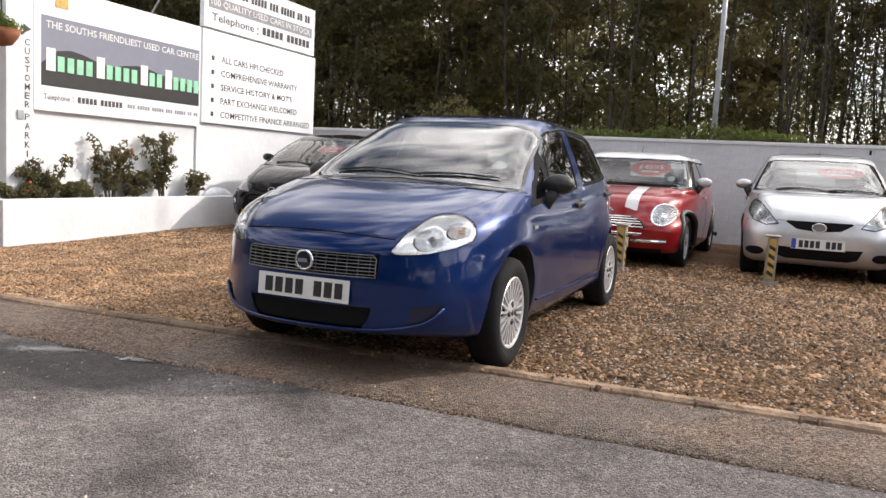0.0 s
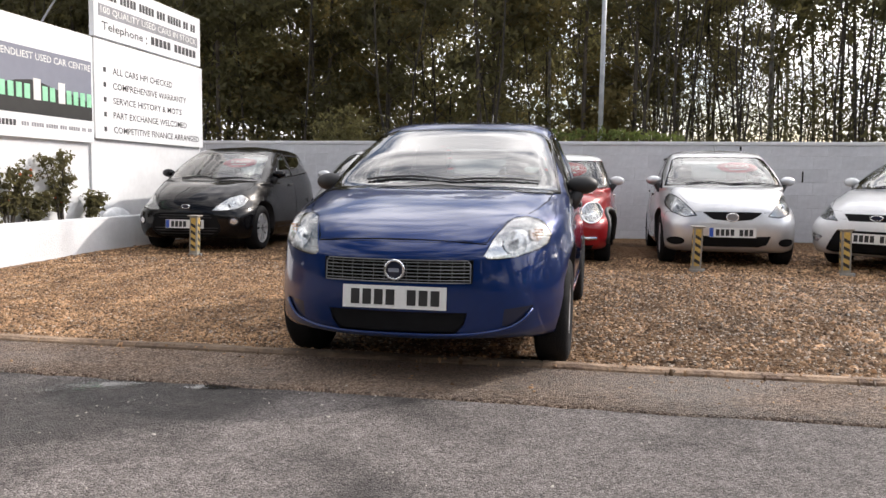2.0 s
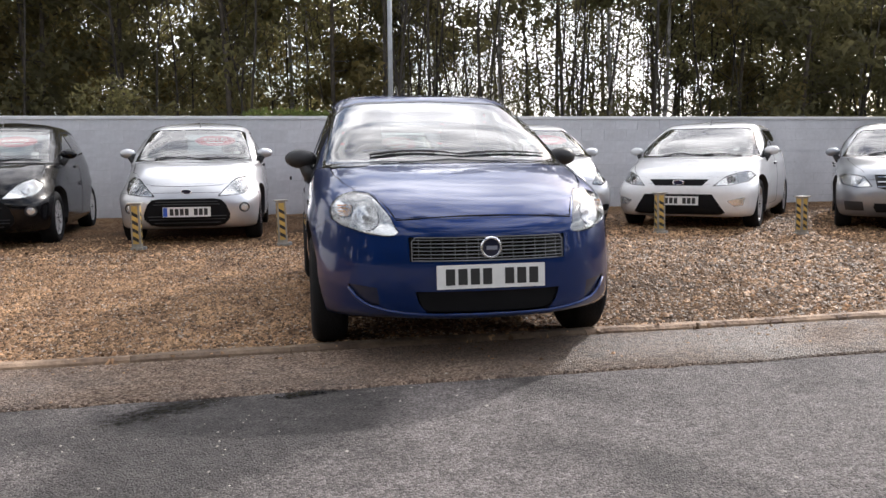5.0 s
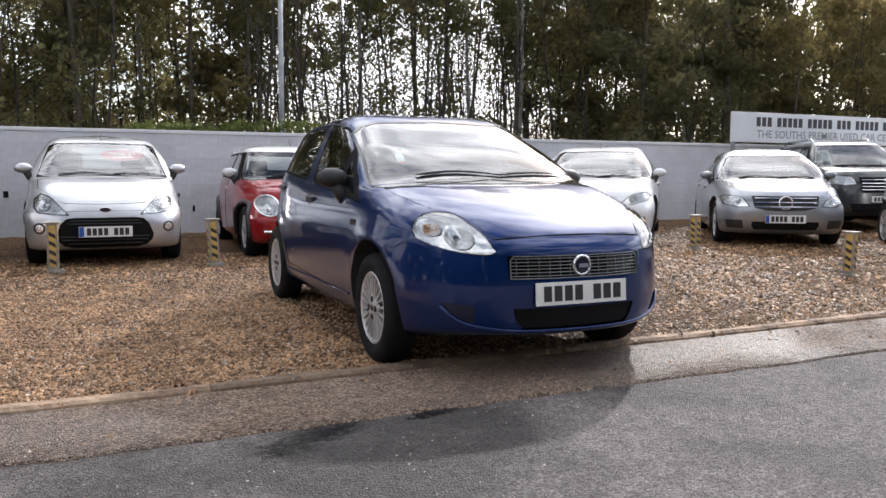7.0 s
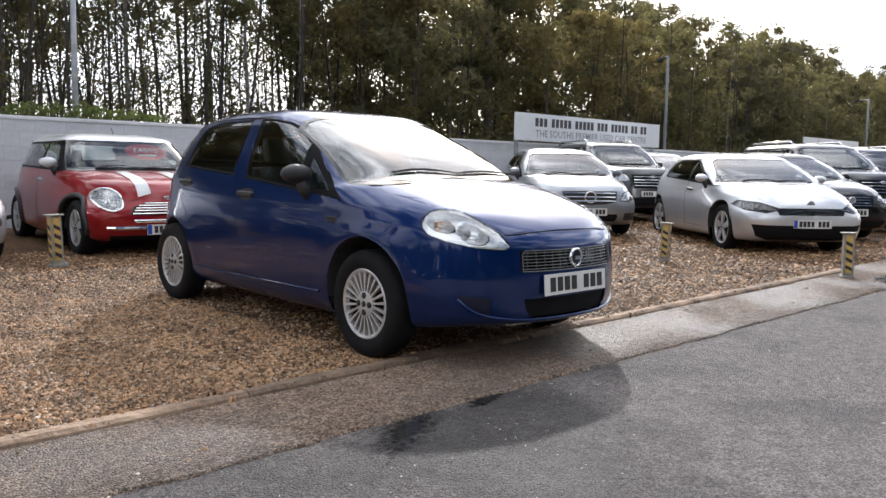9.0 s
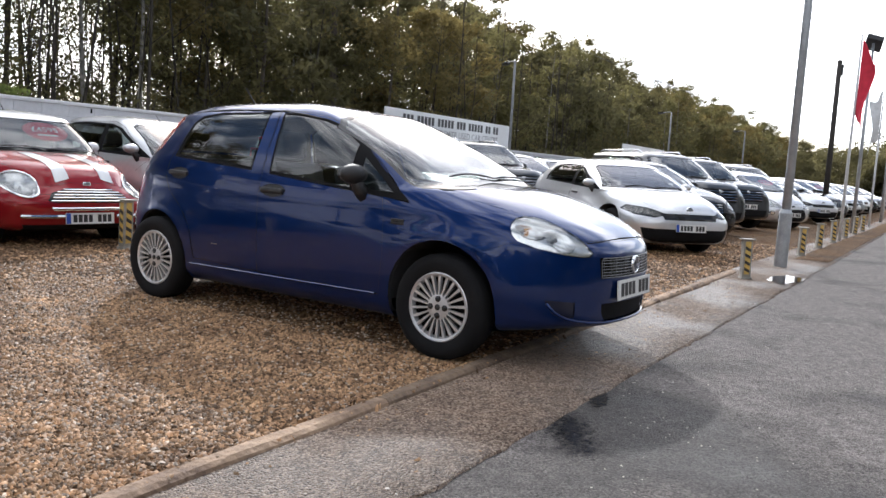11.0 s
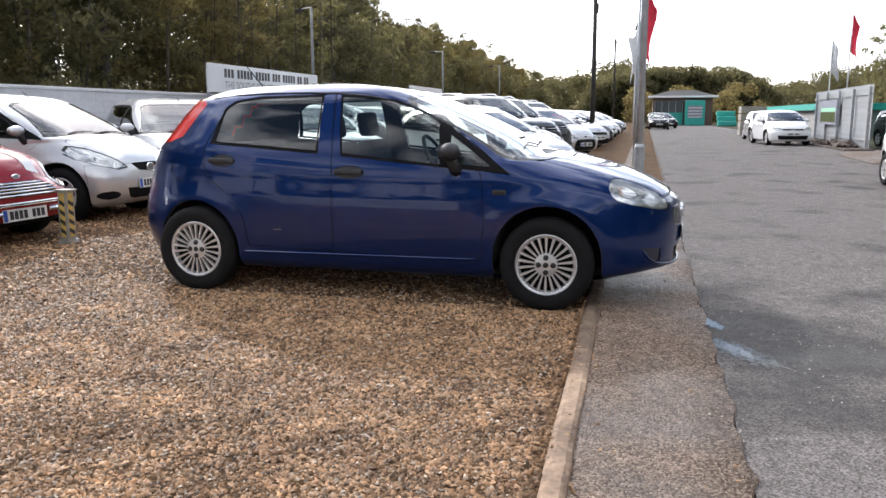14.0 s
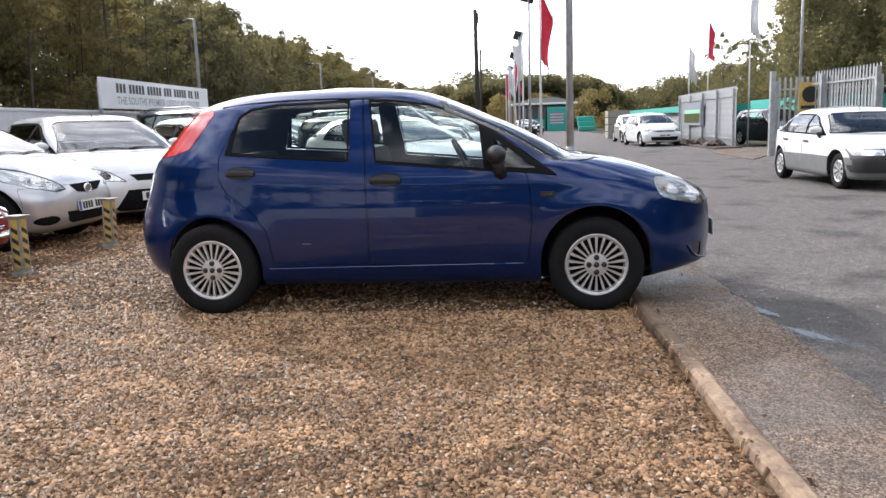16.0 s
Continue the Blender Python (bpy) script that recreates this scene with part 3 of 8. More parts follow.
big = board("sign_board", 2.475, 5.285, 1.50, 2.93, "white sign board with slate and black printed panel")
F = 0.034
part("grey_field", boxed(SX + 0.031, SX + 0.033, 2.57, 5.25, 1.79, 2.585), "board_grey", big)
hill = [(0, 0), (2.68, 0), (2.68, 0.22), (2.45, 0.28), (2.2, 0.32), (1.95, 0.34), (1.7, 0.39), (1.48, 0.41), (1.25, 0.38), (1.02, 0.33), (0.80, 0.37), (0.58, 0.42), (0.40, 0.44), (0.22, 0.41), (0.1, 0.33), (0, 0.25)]
part("hill_print", prism(bmesh.new(), hill, 0.002, on_board(2.57, 1.792, F)), "ink", big, "black hill silhouette print")
lettering("heading", "THE SOUTHS FRIENDLIEST USED CAR CENTRE", 2.60, 0.085, on_board(3.93, 2.49, F + 0.001), "plate_white", big)
# trade name as plain bars: tall white initials, lower green bars
x = 2.63
for n_small in (4, 4, 2, 4):
    part("initial_bar", prism(bmesh.new(), [(x, 1.965), (x + 0.13, 1.965), (x + 0.13, 2.225), (x, 2.225)], 0.002, on_board(0, 0, F + 0.003)), "plate_white", big, "tall white bar in place of an initial")
    x += 0.16
    for _ in range(n_small):
        part("name_bar", prism(bmesh.new(), [(x, 1.97), (x + 0.095, 1.97), (x + 0.095, 2.145), (x, 2.145)], 0.002, on_board(0, 0, F + 0.003)), "sign_green", big, "pale green bar")
        x += 0.139
    x += 0.02
lettering("phone_word", "Telephone", 0.37, 0.085, on_board(2.785, 1.655, 0.032), "sign_text", big)
for dz in (1.645, 1.685):
    part("colon_dot", prism(bmesh.new(), [(3.01, dz - 0.008), (3.026, dz - 0.008), (3.026, dz + 0.008), (3.01, dz + 0.008)], 0.002, on_board(0, 0, 0.031)), "sign_text", big)
bars(big, "phone_bar", 3.08, 3.80, 1.665, 0.072, on_board(0, 0, 0.031), "sign_text", (5, 6))
bars(big, "address_bar", 3.88, 5.24, 1.665, 0.05, on_board(0, 0, 0.031), "sign_grey_text", (3, 5, 5, 3, 5, 2, 2))

lst = board("sign_board", 5.325, 8.36, 1.57, 2.93, "white board listing five sales promises in dark capitals")
for i, words in enumerate(("ALL CARS HPI CHECKED", "COMPREHENSIVE WARRANTY", "SERVICE HISTORY & MOT'S", "PART EXCHANGE WELCOMED", "COMPETITIVE FINANCE ARRANGED")):
    z = 2.530 - 0.2055 * i
    wd = (1.62, 2.05, 1.90, 2.06, 2.47)[i]
    lettering("list_line", words, wd, 0.095, on_board(5.745 + wd / 2, z, 0.032), "sign_text", lst)
    part("bullet", prism(bmesh.new(), [(5.525, z - 0.032), (5.585, z - 0.032), (5.585, z + 0.032), (5.525, z + 0.032)], 0.002, on_board(0, 0, 0.031)), "sign_text", lst)

top = board("sign_board", 5.315, 8.27, 2.955, 3.75, "white upper sign board with grey band and dark print", t=0.05)
part("grey_band", boxed(SX + 0.051, SX + 0.053, 5.41, 8.17, 3.245, 3.41), "sign_grey_text", top)
lettering("stock_line", "100 QUALITY USED CARS IN STOCK", 2.66, 0.11, on_board(6.79, 3.328, 0.056), "plate_white", top)
lettering("phone_word", "Telephone", 1.02, 0.15, on_board(5.99, 3.105, 0.053), "sign_text", top)
for dz in (3.06, 3.135):
    part("colon_dot", prism(bmesh.new(), [(6.585, dz - 0.014), (6.613, dz - 0.014), (6.613, dz + 0.014), (6.585, dz + 0.014)], 0.002, on_board(0, 0, 0.052)), "sign_text", top)
part("yellow_tag", boxed(SX + 0.031, SX + 0.036, 2.76, 2.94, 2.70, 2.86), "yellow", big, "small yellow tag fixed to the board")
bars(top, "phone_bar", 6.71, 8.11, 3.125, 0.12, on_board(0, 0, 0.052), "sign_text", (5, 6))
bars(top, "address_bar", 5.6, 8.10, 3.55, 0.12, on_board(0, 0, 0.052), "sign_text", (3, 5, 5, 3, 5, 2, 2))
# vertical parking sign on the post
park = tagged(new("parking_sign"), label="dark upright lettering reading customer parking on white post", category="sign")
arrow = prism(bmesh.new(), [(2.335, 2.435), (2.335, 2.335), (2.44, 2.385)], 0.003, on_board(0, 0, 0.032))
part("arrow", arrow, "sign_text", park)
for i, ch in enumerate("CUSTOMER"):
    lettering("letter", ch, 0.066, 0.072, on_board(2.385, 2.238 - 0.0986 * i, 0.033), "sign_text", park)
for i, ch in enumerate("PARKING"):
    lettering("letter", ch, 0.018 if ch == "I" else 0.066, 0.072, on_board(2.385, 1.409 - 0.104 * i, 0.033), "sign_text", park)
part("junction_box", boxed(SX + 0.03, SX + 0.05, 2.25, 2.33, 1.38, 1.48, bevel=0.004), "galv", park)

basket = tagged(new("hanging_basket"), label="wicker hanging basket with trailing green plants", category="basket")
part("bowl", lathe(bmesh.new(), [(0.02, -0.16), (0.10, -0.14), (0.16, -0.06), (0.19, 0.02), (0.17, 0.02), (0.14, -0.06)], 24, pose(SX + 0.28, 1.87, 2.27) @ Matrix.Rotation(-math.pi / 2, 4, "Y")), "terracotta", basket, smooth=True)
part("bracket", tube(bmesh.new(), [(SX, 2.14, 2.75), (SX + 0.28, 1.87, 2.75), (SX + 0.28, 1.87, 2.30)], 0.008), "lamp_black", basket)

# projecting spotlights on the boards
for yy, zz in ((2.75, 3.16), (4.3, 3.3)):
    sp = tagged(new("sign_spotlight"), label="small grey spotlight on an arm above the board", category="lamp", group="sign spotlights")
    part("arm", tube(bmesh.new(), [(SX, yy, 2.9), (SX + 0.3, yy, zz)], 0.012), "galv", sp)
    part("head", boxed(SX + 0.27, SX + 0.40, yy - 0.07, yy + 0.07, zz - 0.05, zz + 0.05, bevel=0.01), "galv", sp)

# ---- billboard on the rear wall ----
bb = tagged(new("billboard"), label="long white billboard on steel legs above the block wall", category="sign")
BX0, BX1, BY = 10.475, 16.62, 8.9
part("panel", boxed(BX0, BX1, BY, BY + 0.05, 1.77, 2.415, bevel=0.006), "board_white", bb)
facing = lambda x, z: Matrix(((1, 0, 0, x), (0, 0, -1, BY - 0.003), (0, 1, 0, z), (0, 0, 0, 1)))
bars(bb, "address_bar", 11.15, 15.95, 2.215, 0.20, facing(0, 0), "sign_text", (3, 5, 5, 3, 5, 2, 2))
lettering("slogan", "THE SOUTHS PREMIER USED CAR CENTRE", 4.75, 0.17, facing(13.56, 1.95), "sign_grey_text", bb)
for xx in (10.6, 12.5, 14.5, 16.4):
    part("leg", boxed(xx - 0.035, xx + 0.035, BY + 0.052, BY + 0.12, 0.10, 2.3), "galv", bb)
bb2 = tagged(new("billboard"), label="white billboard seen end on beyond the parked cars", category="sign")
part("panel", boxed(27.0, 32.5, 9.1, 9.16, 1.85, 2.5, bevel=0.006), "board_white", bb2)
for xx in (27.4, 32.0):
    part("leg", boxed(xx - 0.035, xx + 0.035, 9.165, 9.23, 0.10, 2.4), "galv", bb2)


# ---- posts, lamps, flags ----
def hazard_post(h=0.49):
    ob = tagged(new("bollard"), label="square grey post with yellow and black hazard tape and flat cap", category="bollard", group="hazard posts along the yard")
    part("shaft", boxed(-0.05, 0.05, -0.05, 0.05, -0.06, h, bevel=0.006), "bollard", ob)
    part("cap", boxed(-0.072, 0.072, -0.072, 0.072, h, h + 0.014, bevel=0.004), "bollard", ob)
    part("foot", boxed(-0.062, 0.062, -0.062, 0.062, -0.06, 0.022, bevel=0.008), "bollard", ob)
    part("bolt", boxed(0.062, 0.098, -0.03, 0.01, -0.06, 0.03, bevel=0.008), "galv", ob)
    for k, (sx, sy) in enumerate(((0, -1), (-1, 0), (1, 0))):
        t = Matrix.Rotation((0, -math.pi / 2, math.pi / 2)[k], 4, "Z")
        part("tape", box(bmesh.new(), -0.03, 0.03, -0.0525, -0.0505, 0.06, h - 0.02, m=t), "yellow", ob)
        sb = bmesh.new()
        z = 0.075
        while z < h - 0.07:
            prism(sb, [(-0.03, z + 0.035), (0.03, z), (0.03, z + 0.038), (-0.03, z + 0.073)], 0.0015, t @ Matrix(((1, 0, 0, 0), (0, 0, -1, -0.0527), (0, 1, 0, 0), (0, 0, 0, 1))))
            z += 0.088
        part("stripe", sb, "ink", ob)
    return ob


first = hazard_post()
BOLLARDS = [(-3.99, 4.66, 4), (-2.49, 4.66, -3), (-0.94, 4.66, 6), (0.56, 4.67, -5), (2.09, 4.66, 3), (3.65, 4.67, -2), (5.25, 4.15, 12), (5.02, 1.62, 20), (5.08, -0.45, 30), (9.4, -0.42, 24), (11.6, -0.40, 28), (13.8, -0.40, 22), (16.0, -0.40, 30), (18.2, -0.4, 25), (20.4, -0.4, 20)]
for i, (bx, by, rz) in enumerate(BOLLARDS):
    mm = pose(bx, by, ground_z(bx, by) + (0.02 if by < 0 else 0), 1.2 * math.sin(i * 2.1), 1.5 * math.cos(i * 1.7), rz)
    if i == 0:
        first.matrix_basis = mm
    else:
        copy_thing(first, mm).scale = (1, 1, 1.0 if by > 4.5 else 0.92)


def column(x, y, h, r, lean, name, label, base_z=0.0, material="galv"):
    ob = tagged(new(name), label=label, category="lamp post")
    ob.matrix_basis = pose(x, y, base_z)
    top = (lean * h, 0, h)
    part("shaft", tube(bmesh.new(), [(0, 0, -0.05), (lean * h * 0.5, 0, h * 0.5), top], [r, r * 0.85, r * 0.7], 12), material, ob, smooth=True)
    return ob, Vector(top)


c, _ = column(1.02, 9.85, 6.0, 0.052, 0.004, "street_lamp", "tall plain grey steel lamp column behind the wall")
c, _ = column(7.10, -0.497, 7.0, 0.062, 0.010, "street_lamp", "tall grey steel lamp column with a thicker base sleeve")
part("sleeve", tube(bmesh.new(), [(0, 0, -0.05), (0, 0, 0.75), (0.001, 0, 0.80)], [0.085, 0.085, 0.064], 12), "galv", c)
for mx, my, mh, g in ((18.4, 9.8, 4.60, 1), (35.4, 9.8, 4.50, 1), (52.3, 9.8, 4.75, 1)):
    c, tp = column(mx, my, mh, 0.055, 0.0, "street_lamp", "dull grey lamp column with short arm before the trees", material="dull_steel")
    part("arm", tube(bmesh.new(), [tp, tp + Vector((0.35, 0.33, 0.05)), tp + Vector((0.72, 0.68, 0.05))], [0.022, 0.018, 0.016], 8), "dull_steel", c)
    part("lamp_head", boxed(-0.05, 0.42, -0.09, 0.09, -0.05, 0.04, bevel=0.02, m=pose(tp.x + 0.70, 0.66, tp.z + 0.05, 0, 0, 43)), "lamp_black", c)


def floodlight(x, y, h):
    c, tp = column(x, y, h, 0.05, 0.004, "floodlight_mast", "slim grey mast with a black floodlight on top")
    hd = boxed(-0.28, 0.28, -0.20, 0.20, -0.07, 0.07, bevel=0.02, m=pose(tp.x + 0.12, 0, tp.z + 0.02, 18, 22, 10))
    part("lamp_head", hd, "lamp_black", c)


def flag(x, y, h, material, side, seed, label):
    ob = tagged(new("flag"), label=label, category="flag")
    ob.matrix_basis = pose(x, y, 0)
    part("pole", tube(bmesh.new(), [(0, 0, -0.05), (0.02, 0, h / 2), (0.03, 0, h)], [0.035, 0.03, 0.02], 8), "flag_white", ob, smooth=True)
    vs, fs = [], []
    nu, nv = 10, 18
    for j in range(nv + 1):
        v = j / nv
        for i in range(nu + 1):
            u = i / nu
            z = h - 0.1 - 1.60 * v - 0.55 * u * (1 - 0.3 * v)
            fold = 0.16 * math.sin(6 * u + 3 * v + seed) * u
            vs.append((0.03 - 0.16 * u + 0.15 * u * math.sin(seed + 4 * v), side * (0.03 + 0.31 * u * (0.8 + 0.25 * math.sin(5 * v + seed))) + fold * 0.3, z + fold))
    for j in range(nv):
        for i in range(nu):
            a = j * (nu + 1) + i
            fs.append((a, a + 1, a + nu + 2, a + nu + 1))
    cl = raw("cloth", vs, fs, material, ob, smooth=True)
    sol = cl.modifiers.new("thick", "SOLIDIFY")
    sol.thickness = 0.006
    return ob


for k, fx in enumerate((18.8, 29.9, 40.2, 51.0, 62.0)):
    floodlight(fx, -0.29 + 0.06 * k, 4.92)
flag(14.74, -0.42, 4.45, "flag_red", -1, 0.4, "red banner flag hanging from a white pole")
flag(24.5, -0.25, 4.5, "flag_white", 1, 1.9, "white banner flag hanging from a white pole")
flag(33.0, -0.1, 4.6, "flag_red", -1, 2.6, "red banner flag hanging from a white pole")
flag(42.0, 0.1, 4.7, "flag_white", -1, 3.6, "white banner flag hanging from a white pole")
flag(52.0, 0.2, 4.7, "flag_red", -1, 4.4, "red banner flag hanging from a white pole")
for tx, ty, th in ((28.3, 1.57, 5.9), (75.0, 2.5, 8.5)):
    tp_ob = tagged(new("telegraph_pole"), label="dark tarred wooden telegraph pole behind the cars", category="pole")
    tp_ob.matrix_basis = pose(tx, ty, 0)
    part("shaft", tube(bmesh.new(), [(0, 0, -0.1), (0.05, 0, th / 2), (0.1, 0.02, th)], [0.11, 0.095, 0.085], 12), "dark_wood", tp_ob, smooth=True)
    part("bracket", boxed(0.06, 0.24, -0.12, -0.05, th - 0.55, th - 0.15), "lamp_black", tp_ob)
wire = part("overhead_cable", tube(bmesh.new(), [(-14 + 8 * i, 10.6 + 0.25 * i, 7.6 - 1.3 * math.sin(math.pi * i / 12) + 0.05 * i) for i in range(13)], 0.012, 6), "lamp_black")
tagged(wire, label="thin black overhead cable slung along the trees", category="cable")

# small dark vents in the rear wall
for vx, vz, vw, vh in ((3.33, 1.64, 0.03, 0.07), (4.32, 1.18, 0.025, 0.18), (-3.24, 0.74, 0.07, 0.10), (-0.54, 0.49, 0.04, 0.10), (-0.77, 0.71, 0.03, 0.06)):
    part("vent_slot", boxed(vx - vw / 2, vx + vw / 2, WALL_Y - 0.006, WALL_Y + 0.01, vz - vh / 2, vz + vh / 2), "void", wall)


# ---- cars ----
# A car is built in its own frame: nose towards -y, front axle at y = 0, ground at z = 0. Its shell is a stack of closed rings,
# given by the outline seen from the side (front and rear) and from the front; panels are then cut out of the shell.
def resample(pts, n):
    p = np.array(pts, float)
    d = np.r_[0, np.cumsum(np.linalg.norm(np.diff(p, axis=0), axis=1))]
    t = np.linspace(0, d[-1], n)
    return np.stack([np.interp(t, d, p[:, i]) for i in range(p.shape[1])], 1)


def outline(lower, mid, glass, roof):
    """One profile line in 24 steps: 9 for the lower body, 6 for bonnet or deck, 5 for the screen, 4 for the roof."""
    return np.concatenate([resample(lower, 9), resample(mid, 7)[1:], resample(glass, 6)[1:], resample(roof, 5)[1:]])


def soften(p, sub):
    """Catmull-Rom through the rows of p."""
    q = np.concatenate([[2 * p[0] - p[1]], p, [2 * p[-1] - p[-2]]])
    out = []
    for i in range(1, len(q) - 2):
        for k in range(sub):
            t = k / sub
            out.append(0.5 * (2 * q[i] + (q[i + 1] - q[i - 1]) * t + (2 * q[i - 1] - 5 * q[i] + 4 * q[i + 1] - q[i + 2]) * t * t + (3 * q[i] - q[i - 1] - 3 * q[i + 1] + q[i + 2]) * t ** 3))
    out.append(p[-1])
    return np.array(out)


def half_ring(row, ym, nf, nr, count, turn_in=None):
    """One side of a level ring. turn_in: how far back the nose begins to curve in, where the flank runs straight before it."""
    yf, zf, w, zs, yr, zr = row
    ym = min(max(ym, yf + 0.35 * (yr - yf)), yr - 0.35 * (yr - yf))
    y1 = ym if turn_in is None else min(max(turn_in, yf + 0.03), ym)
    th = np.linspace(0, np.pi, 161)
    s, c = np.sin(th).clip(0, 1), np.cos(th)
    front = th <= np.pi / 2
    n = np.where(front, nf, nr)
    a = np.abs(c) ** (2 / n)
    x = w * s ** (2 / n)
    y = np.where(front, y1 - (y1 - yf) * a, ym + (yr - ym) * a)
    z = zs + np.where(front, (zf - zs), (zr - zs)) * a ** np.where(front, 1.25, 1.5)
    p = np.stack([x, y, z], 1)
    p = resample(p, count)
    p[0, 0] = p[-1, 0] = 0
    return p


def arches(spec):
    """The wheel openings: place along the car, radius, and height of the centre over the hub."""
    return spec.get("arches") or [(0.0, spec["arch"], 0.01), (spec["wb"], spec["arch"], 0.01)]


def shell(spec):
    sub, count = spec.get("sub", 3), spec.get("count", 40)
    rows = soften(np.concatenate([outline(*spec["front"]), outline(*spec["side"]), outline(*spec["rear"])], 1), sub)
    ym = spec.get("ym", spec["wb"] * 0.5)
    bm = bmesh.new()
    lay = bm.verts.layers.float_vector.new("n")
    rings = []
    for k, row in enumerate(rows):
        nf = spec.get("nf", 3.5)
        nf += (spec.get("nfg", 5.2) - nf) * smooth01((k / sub - 11) / 4) + spec.get("nf_low", 0.9) * smooth01((8 - k / sub) / 3)
        turn_in = None
        if "nose_power" in spec:
            nf, turn_in = (float(np.interp(k / sub, *zip(*spec[key]))) for key in ("nose_power", "nose_turn"))
        h = half_ring(row, ym, nf, spec.get("nr", 4.0), count, turn_in)
        for ay, ar, dz in arches(spec):                   # flared lips round the wheel openings
            d = np.hypot(h[:, 1] - ay, h[:, 2] - spec["hub"] - dz)
            f = np.exp(-((d - ar - 0.015) / 0.055) ** 2)
            h[:, 0] += np.where(h[:, 0] > 0.5 * row[2], spec.get("flare", 0.012) * f, 0)
        full = np.concatenate([h, h[-2:0:-1] * (-1, 1, 1)])
        rings.append([bm.verts.new(p) for p in full])
    m = len(rings[0])
    for a, b in zip(rings, rings[1:]):
        for k in range(m):
            j = (k + 1) % m
            bm.faces.new((a[k], a[j], b[j], b[k]))
    bm.faces.new(rings[-1])
    bm.faces.new(rings[0][::-1])
    bm.normal_update()
    if sum(f.normal.x * f.calc_center_median().x for f in bm.faces) < 0:
        bmesh.ops.reverse_faces(bm, faces=bm.faces[:])
        bm.normal_update()
    for v in bm.verts:
        v[lay] = v.normal
    return bm, lay


def inside(poly, u, v):
    hit = False
    for (a, b), (c, d) in zip(poly, poly[1:] + poly[:1]):
        if (b > v) != (d > v) and u < (c - a) * (v - b) / (d - b) + a:
            hit = not hit
    return hit


AXIS = {"x": ((0, 1, 0), (0, 0, 1)), "y": ((1, 0, 0), (0, 0, 1)), "z": ((1, 0, 0), (0, 1, 0)),
        "d1": ((0.7071, 0.7071, 0), (0, 0, 1)), "d-1": ((-0.7071, 0.7071, 0), (0, 0, 1))}


def cut(bm, tag, pid, proj, poly, keep):
    """Cuts the outline poly, seen along proj, into the shell and gives its faces the number pid. keep(centre, normal) tells the side meant."""
    U, V = (Vector(a) for a in AXIS[proj])
    us, vs = [p[0] for p in poly], [p[1] for p in poly]
    lo_u, hi_u, lo_v, hi_v = min(us) - 0.07, max(us) + 0.07, min(vs) - 0.07, max(vs) + 0.07

    def near(f):
        c = f.calc_center_median()
        return lo_u < c.dot(U) < hi_u and lo_v < c.dot(V) < hi_v and keep(c, f.normal)

    faces = [f for f in bm.faces if near(f)]
    geom = faces + list({e for f in faces for e in f.edges}) + list({v for f in faces for v in f.verts})
    for (a, b), (c, d) in zip(poly, poly[1:] + poly[:1]):
        nrm = U * (d - b) - V * (c - a)
        if nrm.length < 1e-6:
            continue
        geom = bmesh.ops.bisect_plane(bm, geom=geom, dist=1e-5, plane_co=U * a + V * b, plane_no=nrm.normalized())["geom"]
    for f in geom:
        if isinstance(f, bmesh.types.BMFace) and f.is_valid:
            c = f.calc_center_median()
            if f[tag] not in (1, 2, 3, 4) and keep(c, f.normal) and inside(poly, c.dot(U), c.dot(V)):
                f[tag] = pid


def circle(u, v, r, n=22):
    return [(u + r * math.cos(2 * math.pi * k / n), v + r * math.sin(2 * math.pi * k / n)) for k in range(n)]


def panel_mesh(name, faces, lay, material, parent, label="", push=0.0, gap=0.0):
    """Lifts faces off the shell as a part of their own, keeping the shell's smooth normals."""
    index, co, no, fs = {}, [], [], []
    use = {}
    for f in faces:
        ids = []
        for v in f.verts:
            if v not in index:
                index[v] = len(co)
                n = Vector(v[lay])
                n = n.normalized() if n.length else f.normal.copy()
                co.append(v.co + n * push)
                no.append(n)
            ids.append(index[v])
        fs.append(ids)
        for e in f.edges:
            use.setdefault(e, []).append(f)
    if gap:
        pull = {}
        for e, fl in use.items():
            if len(fl) == 1:
                d = fl[0].calc_center_median() - (e.verts[0].co + e.verts[1].co) / 2
                t = (e.verts[1].co - e.verts[0].co)
                if t.length > 1e-7:
                    d -= t * (d.dot(t) / t.length_squared)
                for v in e.verts:
                    pull[v] = pull.get(v, Vector()) + d.normalized()
        for v, d in pull.items():
            if d.length > 1e-6:
                co[index[v]] = co[index[v]] + d.normalized() * gap - no[index[v]] * gap * 0.7
    ob = raw(name, co, fs, material, parent, label, smooth=True)
    ob.data.normals_split_custom_set_from_vertices([tuple(n) for n in no])
    return ob


